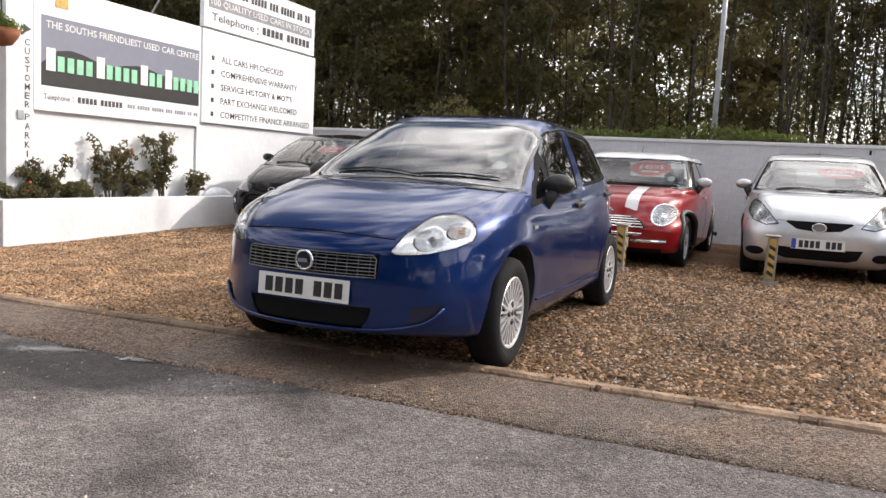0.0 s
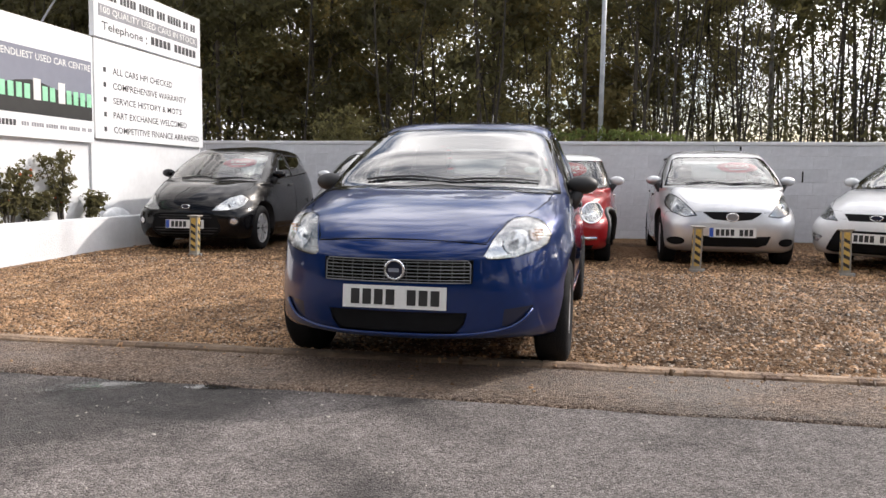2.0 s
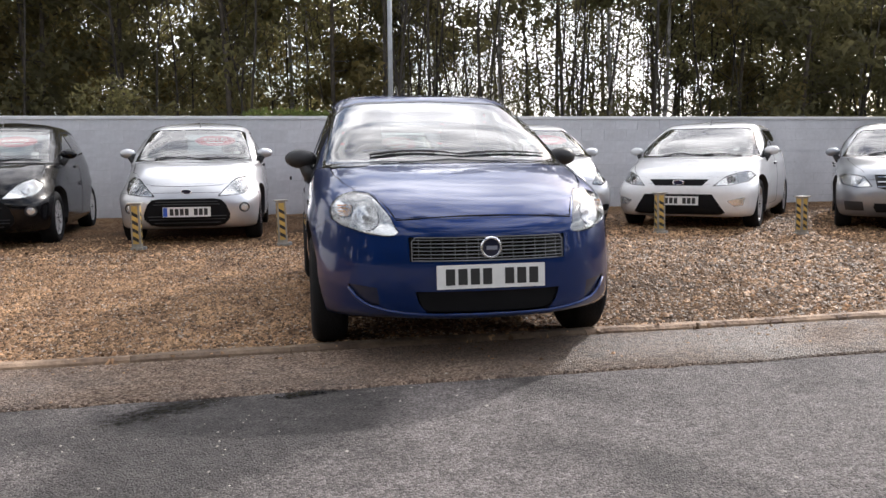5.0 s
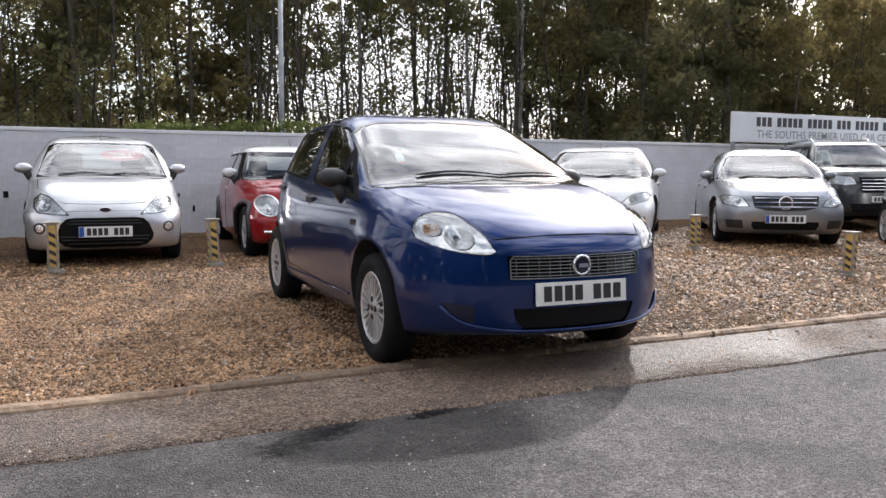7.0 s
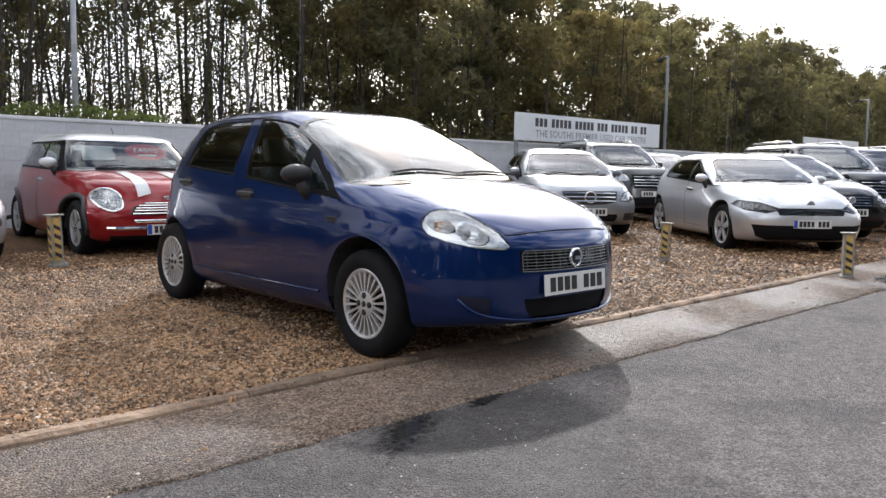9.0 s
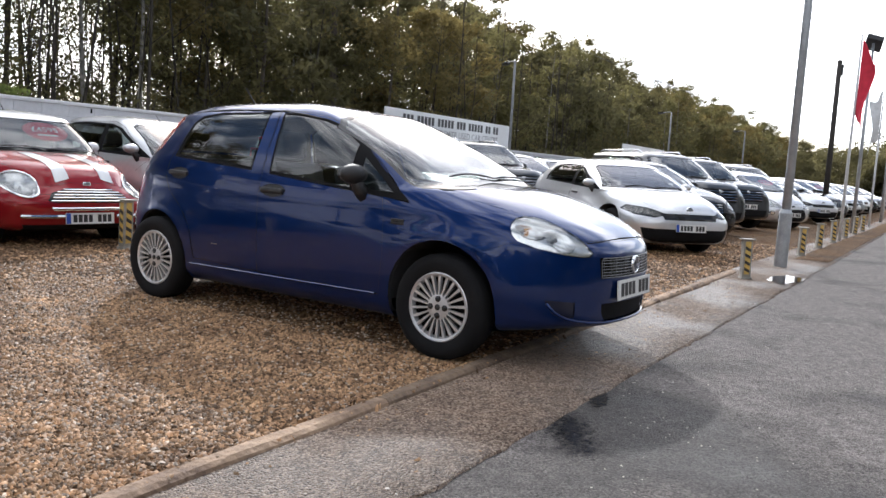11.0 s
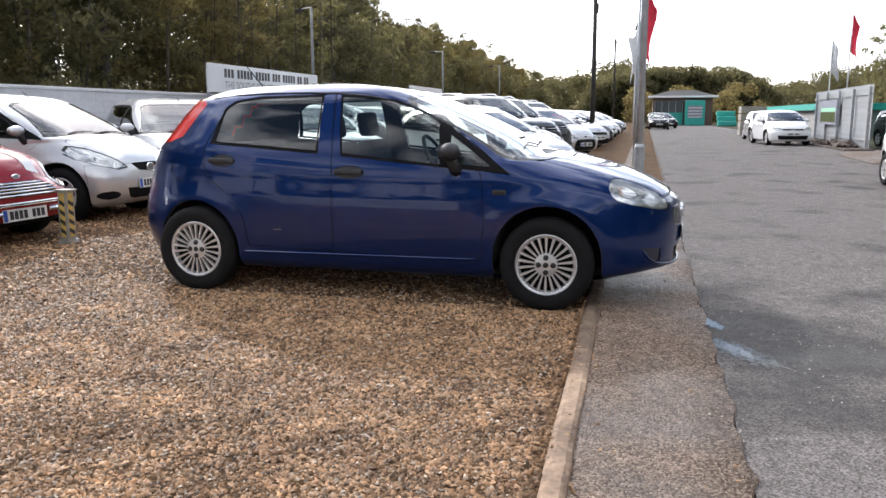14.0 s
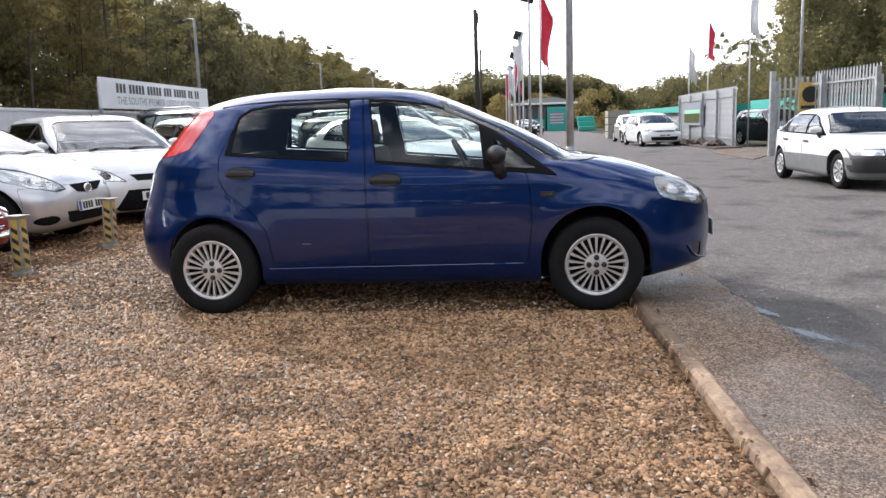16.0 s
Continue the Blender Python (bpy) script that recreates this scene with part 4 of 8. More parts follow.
def wheel_parts(spec):
    """Meshes of one wheel about the x axis, its face towards +x."""
    r, w, rim_r = spec["hub"], spec.get("tyre_w", 0.185), spec["rim"]
    h = w / 2
    prof = [(rim_r - 0.012, -h * 0.8), (rim_r + 0.012, -h * 0.95), ((r + rim_r) / 2, -h * 1.06), (r - 0.03, -h * 0.98), (r - 0.008, -h * 0.82), (r, -h * 0.55), (r, h * 0.55), (r - 0.008, h * 0.82), (r - 0.03, h * 0.98), ((r + rim_r) / 2, h * 1.06), (rim_r + 0.012, h * 0.95), (rim_r - 0.012, h * 0.8)]
    tyre = lathe(bmesh.new(), prof, 40 if spec.get("rim_style") == "cover" else 28)
    rim = bmesh.new()
    f = h * 0.80
    lathe(rim, [(rim_r + 0.004, f + 0.002), (rim_r - 0.008, f + 0.010), (rim_r - 0.022, f + 0.004), (rim_r - 0.03, f - 0.02), (rim_r - 0.012, f - 0.05)], 40)
    ns, style = spec.get("spokes", 5), spec.get("rim_style", "alloy")
    hubr = rim_r * (0.38 if style == "cover" else 0.24)
    lathe(rim, [(hubr, f - 0.012), (hubr * 0.93, f + 0.002), (hubr * 0.5, f + 0.008), (0.0, f + 0.008)], 28)
    wi, wo = 2 * math.pi * hubr / ns * (0.62 if ns > 6 else 0.85), 2 * math.pi * rim_r / ns * (0.42 if ns > 6 else 0.30)
    if style == "cover":
        wi, wo = 2 * math.pi * hubr / ns * 0.36, 2 * math.pi * rim_r / ns * 0.31
    for k in range(ns):
        a = 2 * math.pi * k / ns
        pts = [(-wi / 2, hubr * 0.9), (wi / 2, hubr * 0.9), (wo / 2, rim_r - 0.02), (-wo / 2, rim_r - 0.02)]
        up, lo = [], []
        for y, z in pts:
            yy, zz = y * math.cos(a) - z * math.sin(a), y * math.sin(a) + z * math.cos(a)
            out = f + (0.002 if z < rim_r * 0.5 else 0.004)
            up.append(rim.verts.new((out, yy, zz)))
            lo.append(rim.verts.new((out - 0.02, yy * 1.0, zz)))
        rim.faces.new(up)
        for i in range(4):
            rim.faces.new((up[i], lo[i], lo[(i + 1) % 4], up[(i + 1) % 4]))
    bmesh.ops.recalc_face_normals(rim, faces=rim.faces[:])
    # black backing disc, dark in place of the shade between the spokes
    back = lathe(bmesh.new(), [(rim_r, f - 0.045), (rim_r * 0.6, f - 0.05), (0.0, f - 0.05)], 28)
    nut = lathe(bmesh.new(), [(hubr * 0.23, f - 0.002), (hubr * 0.23, f + 0.0105), (0, f + 0.0105)], 12)
    meshes = {}
    for nm, bm, mt in (("tyre", tyre, "tyre"), ("rim", rim, spec.get("rim_mat", "alloy")), ("brake_disc", back, "void"), ("wheel_nut", nut, "trim")):
        me = bpy.data.meshes.new(nm)
        bm.to_mesh(me)
        bm.free()
        me.polygons.foreach_set("use_smooth", [nm != "rim"] * len(me.polygons))
        me.materials.append(M[mt])
        meshes[nm] = me
    return meshes


def seat_mesh(w, h):
    bm = bmesh.new()
    box(bm, -w / 2, w / 2, -0.28, 0.24, 0.28, 0.46, bevel=0.05)
    box(bm, -w / 2, w / 2, -0.07, 0.07, 0.0, h, bevel=0.05, m=pose(0, 0.28, 0.42, -14))
    return bm


def build_car(spec, kind, label, where, detail=2):
    """Builds one car as a thing with parts. spec holds its outlines in metres."""
    car = tagged(new(kind), label=label, category="car")
    bm, lay = shell(spec)
    tag = bm.faces.layers.int.new("p")
    bvh_bm = bm.copy()
    from mathutils.bvhtree import BVHTree
    tree = BVHTree.FromBMesh(bvh_bm)
    bvh_bm.free()
    wb, hub, arch = spec["wb"], spec["hub"], spec["arch"]
    wide = max(p[0] for grp in spec["side"] for p in grp)
    jobs = []                                            # (name, projection, polygon, keep, material, label, push, gap, split sides)
    side = lambda c, n: abs(c.x) > 0.42 * wide and abs(n.x) > 0.25
    for ay, ar, dz in arches(spec):
        jobs.append(("hole", "x", circle(ay, hub + dz, ar, 32), lambda c, n: abs(c.x) > 0.45 * wide, None, "", 0, 0, False))
        jobs.append(("hole", "x", [(ay - ar * 0.96, -0.2), (ay + ar * 0.96, -0.2), (ay + ar, hub + dz), (ay - ar, hub + dz)], lambda c, n: abs(c.x) > 0.45 * wide, None, "", 0, 0, False))
    for name, proj, poly, keep, mt, lb, push, gap, split in spec["panels"]:
        keep = keep or side
        jobs.append((name, proj, poly, keep, mt, lb, push, gap, split))
    for i, j in enumerate(jobs):
        cut(bm, tag, i + 1, j[1], j[2], j[3])
    groups = {}
    for f in bm.faces:
        p = f[tag]
        s = 0
        if p and jobs[p - 1][8]:
            s = 1 if f.calc_center_median().x > 0 else -1
        groups.setdefault((p, s), []).append(f)
    solid = [f for (p, s), fl in groups.items() for f in fl if p == 0 or jobs[p - 1][0] != "hole" and "window" not in jobs[p - 1][0] and "screen" not in jobs[p - 1][0] and "lens" not in jobs[p - 1][0] and jobs[p - 1][0] != "headlamp"]
    panel_mesh("body_shell", groups[(0, 0)], lay, spec["paint"], car)
    panel_mesh("cabin_lining", solid, lay, "cabin", car, "dark inner lining", push=-0.03)
    for (p, s), fl in groups.items():
        if p and jobs[p - 1][0] != "hole":
            name, _, _, _, mt, lb, push, gap, _ = jobs[p - 1]
            panel_mesh(name, fl, lay, mt or spec["paint"], car, lb, push, gap)
            if name == "headlamp":
                panel_mesh("lamp_housing", fl, lay, "gloss_black" if mt == "dark_glass" else "reflector", car, "silvered lamp housing", push=-0.008, gap=0.004)
    bm.free()

    def surf(x, z, back=False):
        """How far forward the shell stands at x, z."""
        hit = tree.ray_cast(Vector((x, 9 if back else -4, z)), Vector((0, -1 if back else 1, 0)))[0]
        return hit.y if hit else (wb + 0.6 if back else -0.7)

    def flank(y, z):
        hit = tree.ray_cast(Vector((-3, y, z)), Vector((1, 0, 0)))[0]
        return -hit.x if hit else wide

    # wheels
    wm = wheel_parts(spec)
    fx = spec["track"]
    for ay, ar, dz in arches(spec):
        for s in (1, -1):
            wh = new("wheel")
            wh.parent = car
            wh.matrix_basis = pose(s * fx, ay, hub, 0, 0, 0 if s > 0 else 180)
            for nm, me in wm.items():
                if nm != "wheel_nut":
                    o = new(nm, me)
                    o.parent = wh
            for k in range(spec.get("nuts", 4) + 1):
                a = 2 * math.pi * k / spec.get("nuts", 4)
                rr = 0.0 if k == spec.get("nuts", 4) else spec["rim"] * (0.38 if spec.get("rim_style") == "cover" else 0.24) * 0.62
                o = new("wheel_nut", wm["wheel_nut"])
                o.parent = wh
                o.matrix_basis = pose(0, rr * math.cos(a), rr * math.sin(a))
            ln = bmesh.new()
            seg = 18
            rings = []
            for inner_x in (True, False):
                ring = []
                for k in range(seg + 1):
                    a = math.pi * (k / seg * 1.06 - 0.03)
                    yy, zz = ay + (ar + 0.004) * math.cos(a), hub + dz + (ar + 0.004) * math.sin(a)
                    ring.append(ln.verts.new((s * (fx - 0.24 if inner_x else flank(yy, max(zz, 0.3)) - 0.004), yy, zz)))
                rings.append(ring)
            for k in range(seg):
                ln.faces.new((rings[0][k], rings[0][k + 1], rings[1][k + 1], rings[1][k]))
            part("arch_liner", ln, "cabin", car)
    # dark blocks for engine bay and floor
    part("floor_pan", boxed(-0.68, 0.68, arch + 0.015, wb - arch - 0.015, 0.20 if spec.get("clear", 0.2) < 0.25 else 0.28, 0.34, bevel=0.02), "void", car)
    part("engine_block", boxed(-0.46, 0.46, -0.52, 0.40, 0.22, 0.66, bevel=0.03), "void", car)
    part("rear_floor", boxed(-0.46, 0.46, wb - 0.42, wb + 0.36, 0.24, 0.52, bevel=0.03), "void", car)
    # mirrors
    my, mz = spec["mirror"]
    for s in (1, -1):
        bx = flank(my, mz - 0.08)
        mo = spec.get("mirror_out", 0.11)
        mb = bmesh.new()
        bmesh.ops.create_uvsphere(mb, u_segments=16, v_segments=10, radius=1.0, matrix=pose(s * (bx + mo), my, mz, 0, 0, s * 8) @ Matrix.Diagonal((0.098, 0.062, 0.060, 1)))
        mir = part("door_mirror", mb, spec.get("mirror_mat", spec["paint"]), car, spec.get("mirror_label", ""), smooth=True)
        part("mirror_stalk", tube(bmesh.new(), [(s * (bx - 0.02), my - 0.03, mz - 0.13), (s * (bx + 0.02), my - 0.01, mz - 0.08), (s * (bx + mo * 0.7), my, mz - 0.02)], [0.05, 0.04, 0.04], 8), "trim", mir, smooth=True)
        part("mirror_glass", lathe(bmesh.new(), [(0.0, 0), (0.9, 0)], 16, pose(s * (bx + mo), my + 0.062, mz) @ Matrix.Diagonal((0.085, 1, 0.055, 1)) @ Matrix.Rotation(math.pi / 2, 4, "Z")), "reflector", mir)
    # door handles
    for hy, hz in spec["handles"]:
        for s in (1, -1):
            bx = flank(hy, hz)
            part("door_handle", boxed(-0.02, 0.025, -0.10, 0.10, -0.017, 0.017, bevel=0.012, m=pose(s * bx, hy, hz, 1.5)), spec.get("handle_mat", "trim"), car)
    # number plate
    px, pz, pw, ph = 0.0, spec["plate"][0], 0.52, 0.111
    py = spec.get("plate_y", surf(0.0, pz) - 0.012)
    pm = Matrix(((1, 0, 0, px), (0, 0, -1, py), (0, 1, 0, pz), (0, 0, 0, 1))) @ pose(0, 0, 0, -spec["plate"][1])
    plate = part("number_plate", prism(bmesh.new(), [(-pw / 2, -ph / 2), (pw / 2, -ph / 2), (pw / 2, ph / 2), (-pw / 2, ph / 2)], 0.008, pm), "plate_white", car, "white plate with plain dark bars")
    x0 = -0.225 if not spec.get("plate_band") else -0.19
    bars(plate, "plate_bar", x0, 0.235, 0.0 if not spec.get("plate_band") else 0.0, 0.075, pm @ pose(0, 0, 0.008), "ink", (4, 3))
    if spec.get("plate_band"):
        part("plate_band", prism(bmesh.new(), [(-pw / 2 + 0.004, -ph / 2 + 0.004), (-pw / 2 + 0.05, -ph / 2 + 0.004), (-pw / 2 + 0.05, ph / 2 - 0.004), (-pw / 2 + 0.004, ph / 2 - 0.004)], 0.0015, pm @ pose(0, 0, 0.008)), "plate_blue", plate)
    # badge
    bz, br, bsq = spec["badge"]
    by = surf(0.0, bz)
    bad = part("badge", lathe(bmesh.new(), [(br, 0.0), (br, 0.016), (br * 0.82, 0.02), (br * 0.78, 0.012)], 28, pose(0, by + 0.004, bz) @ Matrix.Rotation(-math.pi / 2, 4, "Z") @ Matrix.Diagonal((1, 1, bsq, 1))), "chrome", car, "round chrome badge with plain centre", smooth=True)
    part("badge_centre", lathe(bmesh.new(), [(br * 0.8, 0.011), (0.0, 0.013)], 24, pose(0, by + 0.004, bz) @ Matrix.Rotation(-math.pi / 2, 4, "Z") @ Matrix.Diagonal((1, 1, bsq, 1))), spec.get("badge_mat", "grey_paint"), bad)
    # grille bars
    for gx, gz0, gz1, rows_, cols_, gm in spec.get("grilles", ()):
        for k in range(rows_):
            z = gz0 + (gz1 - gz0) * (k + 0.5) / rows_
            part("grille_bar", tube(bmesh.new(), [(x, surf(x, z) + spec.get("grille_in", 0.006), z) for x in np.linspace(-gx, gx, 13)], spec.get("bar_r", 0.005), 5), gm, car)
        for k in range(cols_):
            x = -gx + 2 * gx * (k + 0.5) / cols_
            part("grille_bar", tube(bmesh.new(), [(x, surf(x, z) + spec.get("grille_in", 0.006) + 0.008, z) for z in np.linspace(gz0, gz1, 4)], 0.0013, 4), gm, car)
    # lamp bowls behind the lenses, their rims following the shell
    for lx, lz, lr in spec.get("bowls", ()):
        for s in (1, -1):
            bw = bmesh.new()
            rings = []
            c0 = surf(s * lx, lz)
            for q, dep in ((1.02, 0.006), (0.90, 0.012), (0.72, 0.034), (0.40, 0.050), (0.16, 0.052)):
                ring = []
                for k in range(20):
                    a = 2 * math.pi * k / 20
                    x, z = s * (lx + lr * q * math.cos(a)), lz + lr * q * math.sin(a)
                    y = surf(x, z)
                    y = (y if abs(y - c0) < 0.25 else c0) * min(1, q) + c0 * (1 - min(1, q))
                    ring.append(bw.verts.new((x, y + dep, z)))
                rings.append(ring)
            for a, b in zip(rings, rings[1:]):
                for k in range(20):
                    bw.faces.new((a[k], a[(k + 1) % 20], b[(k + 1) % 20], b[k]))
            bw.faces.new(rings[-1])
            bowl = part("lamp_bowl", bw, "reflector", car, "deep chrome lamp bowl", smooth=True)
            bb_ = bmesh.new()
            bmesh.ops.create_uvsphere(bb_, u_segments=12, v_segments=8, radius=lr * 0.2, matrix=pose(s * lx, c0 + 0.04, lz))
            part("bulb", bb_, "grille_grey", bowl, smooth=True)
    # wipers
    cy, cz = spec["cowl"]
    for x0, x1, dz in ((-0.46, 0.08, 0.022), (0.06, 0.60, 0.014)):
        pts = [(x, surf(x, cz + 0.028 + dz * math.sin(math.pi * t)) - 0.016, cz + 0.028 + dz * math.sin(math.pi * t)) for t, x in ((k / 6, x0 + (x1 - x0) * k / 6) for k in range(7))]
        part("wiper", tube(bmesh.new(), pts, [0.005, 0.008, 0.007, 0.006, 0.006, 0.005, 0.004], 6), "trim", car)
    # cabin
    sx, sy = 0.36, spec["seat_y"]
    sh = spec["height"] - 0.86
    for s in (1, -1):
        st = part("front_seat", seat_mesh(0.48, sh), "fabric", car, smooth=False)
        st.matrix_basis = pose(s * sx, sy, 0.02)
        hr = part("headrest", boxed(-0.13, 0.13, -0.05, 0.05, -0.09, 0.10, bevel=0.04), "fabric", st)
        hr.matrix_basis = pose(0, 0.28 + 0.25 * (sh + 0.1), 0.42 + sh + 0.10, -10)
    bench = part("rear_seat", seat_mesh(1.16, sh - 0.02), "fabric", car)
    bench.matrix_basis = pose(0, sy + 0.92, 0.03)
    dash = boxed(-0.66, 0.66, spec["cowl"][0] + 0.12, spec["cowl"][0] + 0.55, 0.6, spec["cowl"][1] - 0.03, bevel=0.05)
    part("dashboard", dash, "cabin", car)
    sw = bmesh.new()
    ring = [(0.18 * math.cos(2 * math.pi * k / 24), 0.18 * math.sin(2 * math.pi * k / 24), 0) for k in range(25)]
    tube(sw, ring, 0.014, 8, cap=False)
    tube(sw, [(-0.17, 0, 0), (0, 0, -0.02), (0.17, 0, 0)], 0.016, 6)
    tube(sw, [(0, -0.17, 0), (0, 0, -0.02)], 0.016, 6)
    tube(sw, [(0, 0, -0.02), (0, 0.02, -0.3)], 0.03, 8)
    swo = part("steering_wheel", sw, "trim", car, smooth=True)
    swo.matrix_basis = pose(-sx, spec["cowl"][0] + 0.68, spec["cowl"][1] - 0.06, 60)
    # tax disc inside the screen
    dz = cz + 0.10
    dx = spec.get("disc_x", 0.50)
    dy = surf(dx, dz) + 0.03
    n = (Vector((dx, surf(dx, dz + 0.05), dz + 0.05)) - Vector((dx, surf(dx, dz - 0.05), dz - 0.05))).normalized()
    tilt = math.degrees(math.atan2(n.z, n.y))
    part("tax_disc", lathe(bmesh.new(), [(0.045, 0.0), (0.0, 0.0)], 18, pose(dx, dy, dz, tilt, 0, 0) @ Matrix.Rotation(math.pi / 2, 4, "Y")), "paper", car)
    if spec.get("price"):
        zc = cz + 0.60 * (spec["height"] - 0.1 - cz)
        xc = 0.22
        yc = surf(xc, zc) + 0.045
        n = (Vector((xc, surf(xc, zc + 0.08), zc + 0.08)) - Vector((xc, surf(xc, zc - 0.08), zc - 0.08))).normalized()
        fm = pose(xc, yc, zc) @ Matrix.Rotation(math.atan2(n.z, n.y), 4, "X") @ pose(0, 0, 0)
        sheet = part("price_sheet", prism(bmesh.new(), [(0.25 * math.cos(k * 0.2618), 0.155 * math.sin(k * 0.2618)) for k in range(24)], 0.002, fm), "price_red", car, "red price sheet inside the windscreen")
        lettering("price_words", spec["price"], 0.30, 0.085, fm @ pose(0, 0.03, 0.004), "paper", sheet)
        part("small_print_bar", prism(bmesh.new(), [(-0.11, -0.075), (0.11, -0.075), (0.11, -0.05), (-0.11, -0.05)], 0.001, fm @ pose(0, 0, 0.003)), "paper", sheet)
    if "aerial" not in spec:
        ay_ = spec["seat_y"] - 0.05
        az = tree.ray_cast(Vector((0.0, ay_, 4)), Vector((0, 0, -1)))[0]
        if az:
            part("aerial", tube(bmesh.new(), [(0, ay_, az.z - 0.005), (0, ay_ + 0.015, az.z + 0.02), (0, ay_ + 0.09, az.z + 0.085)], [0.012, 0.006, 0.003], 6), "trim", car)
    for fn in spec.get("extras", ()):
        fn(car, surf, flank)
    car.matrix_basis = where
    return car


def top_face(c, n):
    return n.z > 0.15 and c.z > 0.5


def generic(L, W, H, wb, foh, nose, cowl, top_y, rear="hatch", belt=(0.92, 1.0), roof_w=0.56, hub=0.31, arch=0.365, rim=0.205, deck=None, clear=0.18, doors=3, nf=3.6, rear_top=None, boxy=0.0, slope=None, **more):
    """Outlines and panels of an everyday car from its main sizes. cowl: foot of the windscreen (y, z)."""
    f, ye, h2 = -foh, L - foh, W / 2
    roof_w += 0.035
    more.setdefault("nfg", 8.0)
    more.setdefault("nf_low", 2.4)
    cy, cz = cowl
    ymid = (top_y + wb + 0.2) / 2
    rt = rear_top or (wb + 0.25)
    front = ([(f + 0.20, clear), (f + 0.07, clear + 0.03), (f + 0.015, 0.32), (f, 0.44), (f + 0.005, 0.54), (f + 0.03, nose - 0.07), (f + 0.075, nose)],
             [(f + 0.075, nose), (f + 0.20, nose + 0.45 * (cz - nose) * (0.8 if not boxy else 1.3)), ((f + cy) / 2 + 0.05, nose + 0.80 * (cz - nose)), (cy, cz)],
             [(cy, cz), (cy + 0.5 * (top_y - cy), cz + 0.54 * (H - 0.085 - cz)), (top_y, H - 0.085)],
             [(top_y, H - 0.085), (top_y + 0.22, H - 0.04), (top_y + 0.5, H - 0.014), (ymid - 0.15, H)])
    if deck:
        rear_p = ([(ye - 0.2, clear + 0.05), (ye - 0.06, 0.30), (ye, 0.42), (ye, 0.62), (ye - 0.02, 0.80), (ye - 0.06, deck[1] - 0.04)],
                  [(ye - 0.06, deck[1] - 0.04), (ye - 0.16, deck[1]), deck], [deck, (rt, H - 0.075)],
                  [(rt, H - 0.075), (rt - 0.25, H - 0.03), (rt - 0.5, H - 0.01), (ymid + 0.15, H)])
    else:
        slope = slope or (0.28 if rear == "hatch" else 0.14)
        rear_p = ([(ye - 0.2, clear + 0.06), (ye - 0.06, 0.30), (ye, 0.42), (ye, 0.58), (ye - 0.03, 0.78)],
                  [(ye - 0.03, 0.78), (ye - 0.06, 0.92), (ye - 0.11, 1.04)], [(ye - 0.11, 1.04), (ye - 0.11 - slope, H - 0.08)],
                  [(ye - 0.11 - slope, H - 0.08), (ye - 0.32 - slope, H - 0.035), (ye - 0.7 - slope, H - 0.01), (ymid + 0.15, H)])
        rt = ye - 0.11 - slope
    bz = belt[0]
    sidep = ([(h2 - 0.07, clear), (h2 - 0.03, clear + 0.05), (h2 - 0.008, 0.40), (h2, 0.56), (h2 - 0.004, 0.68), (h2 - 0.012, 0.76)],
             [(h2 - 0.012, 0.76), (h2 - 0.025, bz - 0.07), (h2 - 0.055, bz)],
             [(h2 - 0.055, bz), (h2 - 0.115, (bz + H - 0.1) / 2), (roof_w, H - 0.108)],
             [(roof_w, H - 0.108), (roof_w - 0.04, H - 0.060), (roof_w * 0.66, H - 0.026), (0.12, H - 0.003)])
    # side glass between the pillars
    b0, b1 = belt
    q_y = more.pop("q_y", wb + (0.28 if not deck else 0.10))
    fy0 = cy + 0.16
    zt = H - 0.135
    by = lambda y: b0 + (b1 - b0) * (y - fy0) / (q_y - fy0)
    dlo = [(fy0, by(fy0) + 0.01), (q_y + (0.0 if not deck else 0.22), by(q_y) + 0.015), (min(q_y - 0.10, rt - 0.16), zt - 0.05), (min(q_y - 0.3, rt - 0.35), zt + 0.005), (ymid, zt + 0.02), (top_y + 0.30, zt + 0.005), (top_y + 0.05, zt - 0.05)]
    B = more.pop("b_y", 1.32)
    C = more.pop("c_y", wb - 0.12)
    inner = lambda a, b: [(a, by(a) + 0.035), (b, by(b) + 0.035), (b - 0.01, zt - 0.01), (a + 0.01, zt - 0.01)]
    ax = top_y + 0.02
    fg = [(fy0 + 0.17, by(fy0) + 0.045), (B - 0.04, by(B) + 0.035), (B - 0.03, zt + 0.0), (ax + 0.26, zt - 0.015), (ax + 0.08, zt - 0.065)]
    glass = [fg]
    if doors == 5:
        glass += [inner(B + 0.05, C)]
        if not deck:
            glass += [[(C + 0.05, by(C) + 0.035), (q_y - 0.05, by(q_y) + 0.03), (min(q_y - 0.16, rt - 0.22), zt - 0.07), (C + 0.05, zt - 0.02)]]
    else:
        glass += [[(B + 0.05, by(B) + 0.035), (q_y - 0.05, by(q_y) + 0.03), (min(q_y - 0.16, rt - 0.22), zt - 0.07), (min(q_y - 0.34, rt - 0.40), zt - 0.01), (B + 0.05, zt - 0.01)]]
    sb, stp = more.pop("screen", (h2 - 0.115, roof_w - 0.03))
    panels = []
    door_z = clear + 0.12
    dtop = H - 0.10
    p_door = [(cy + 0.42, door_z), (B + 0.01, door_z), (B + 0.005, dtop), (ax + 0.2, dtop), (ax - 0.02, dtop - 0.07), (fy0 + 0.02, by(fy0)), (cy + 0.40, 0.75)]
    panels.append(("front_door", "x", p_door, None, None, "", 0, 0.005, True))
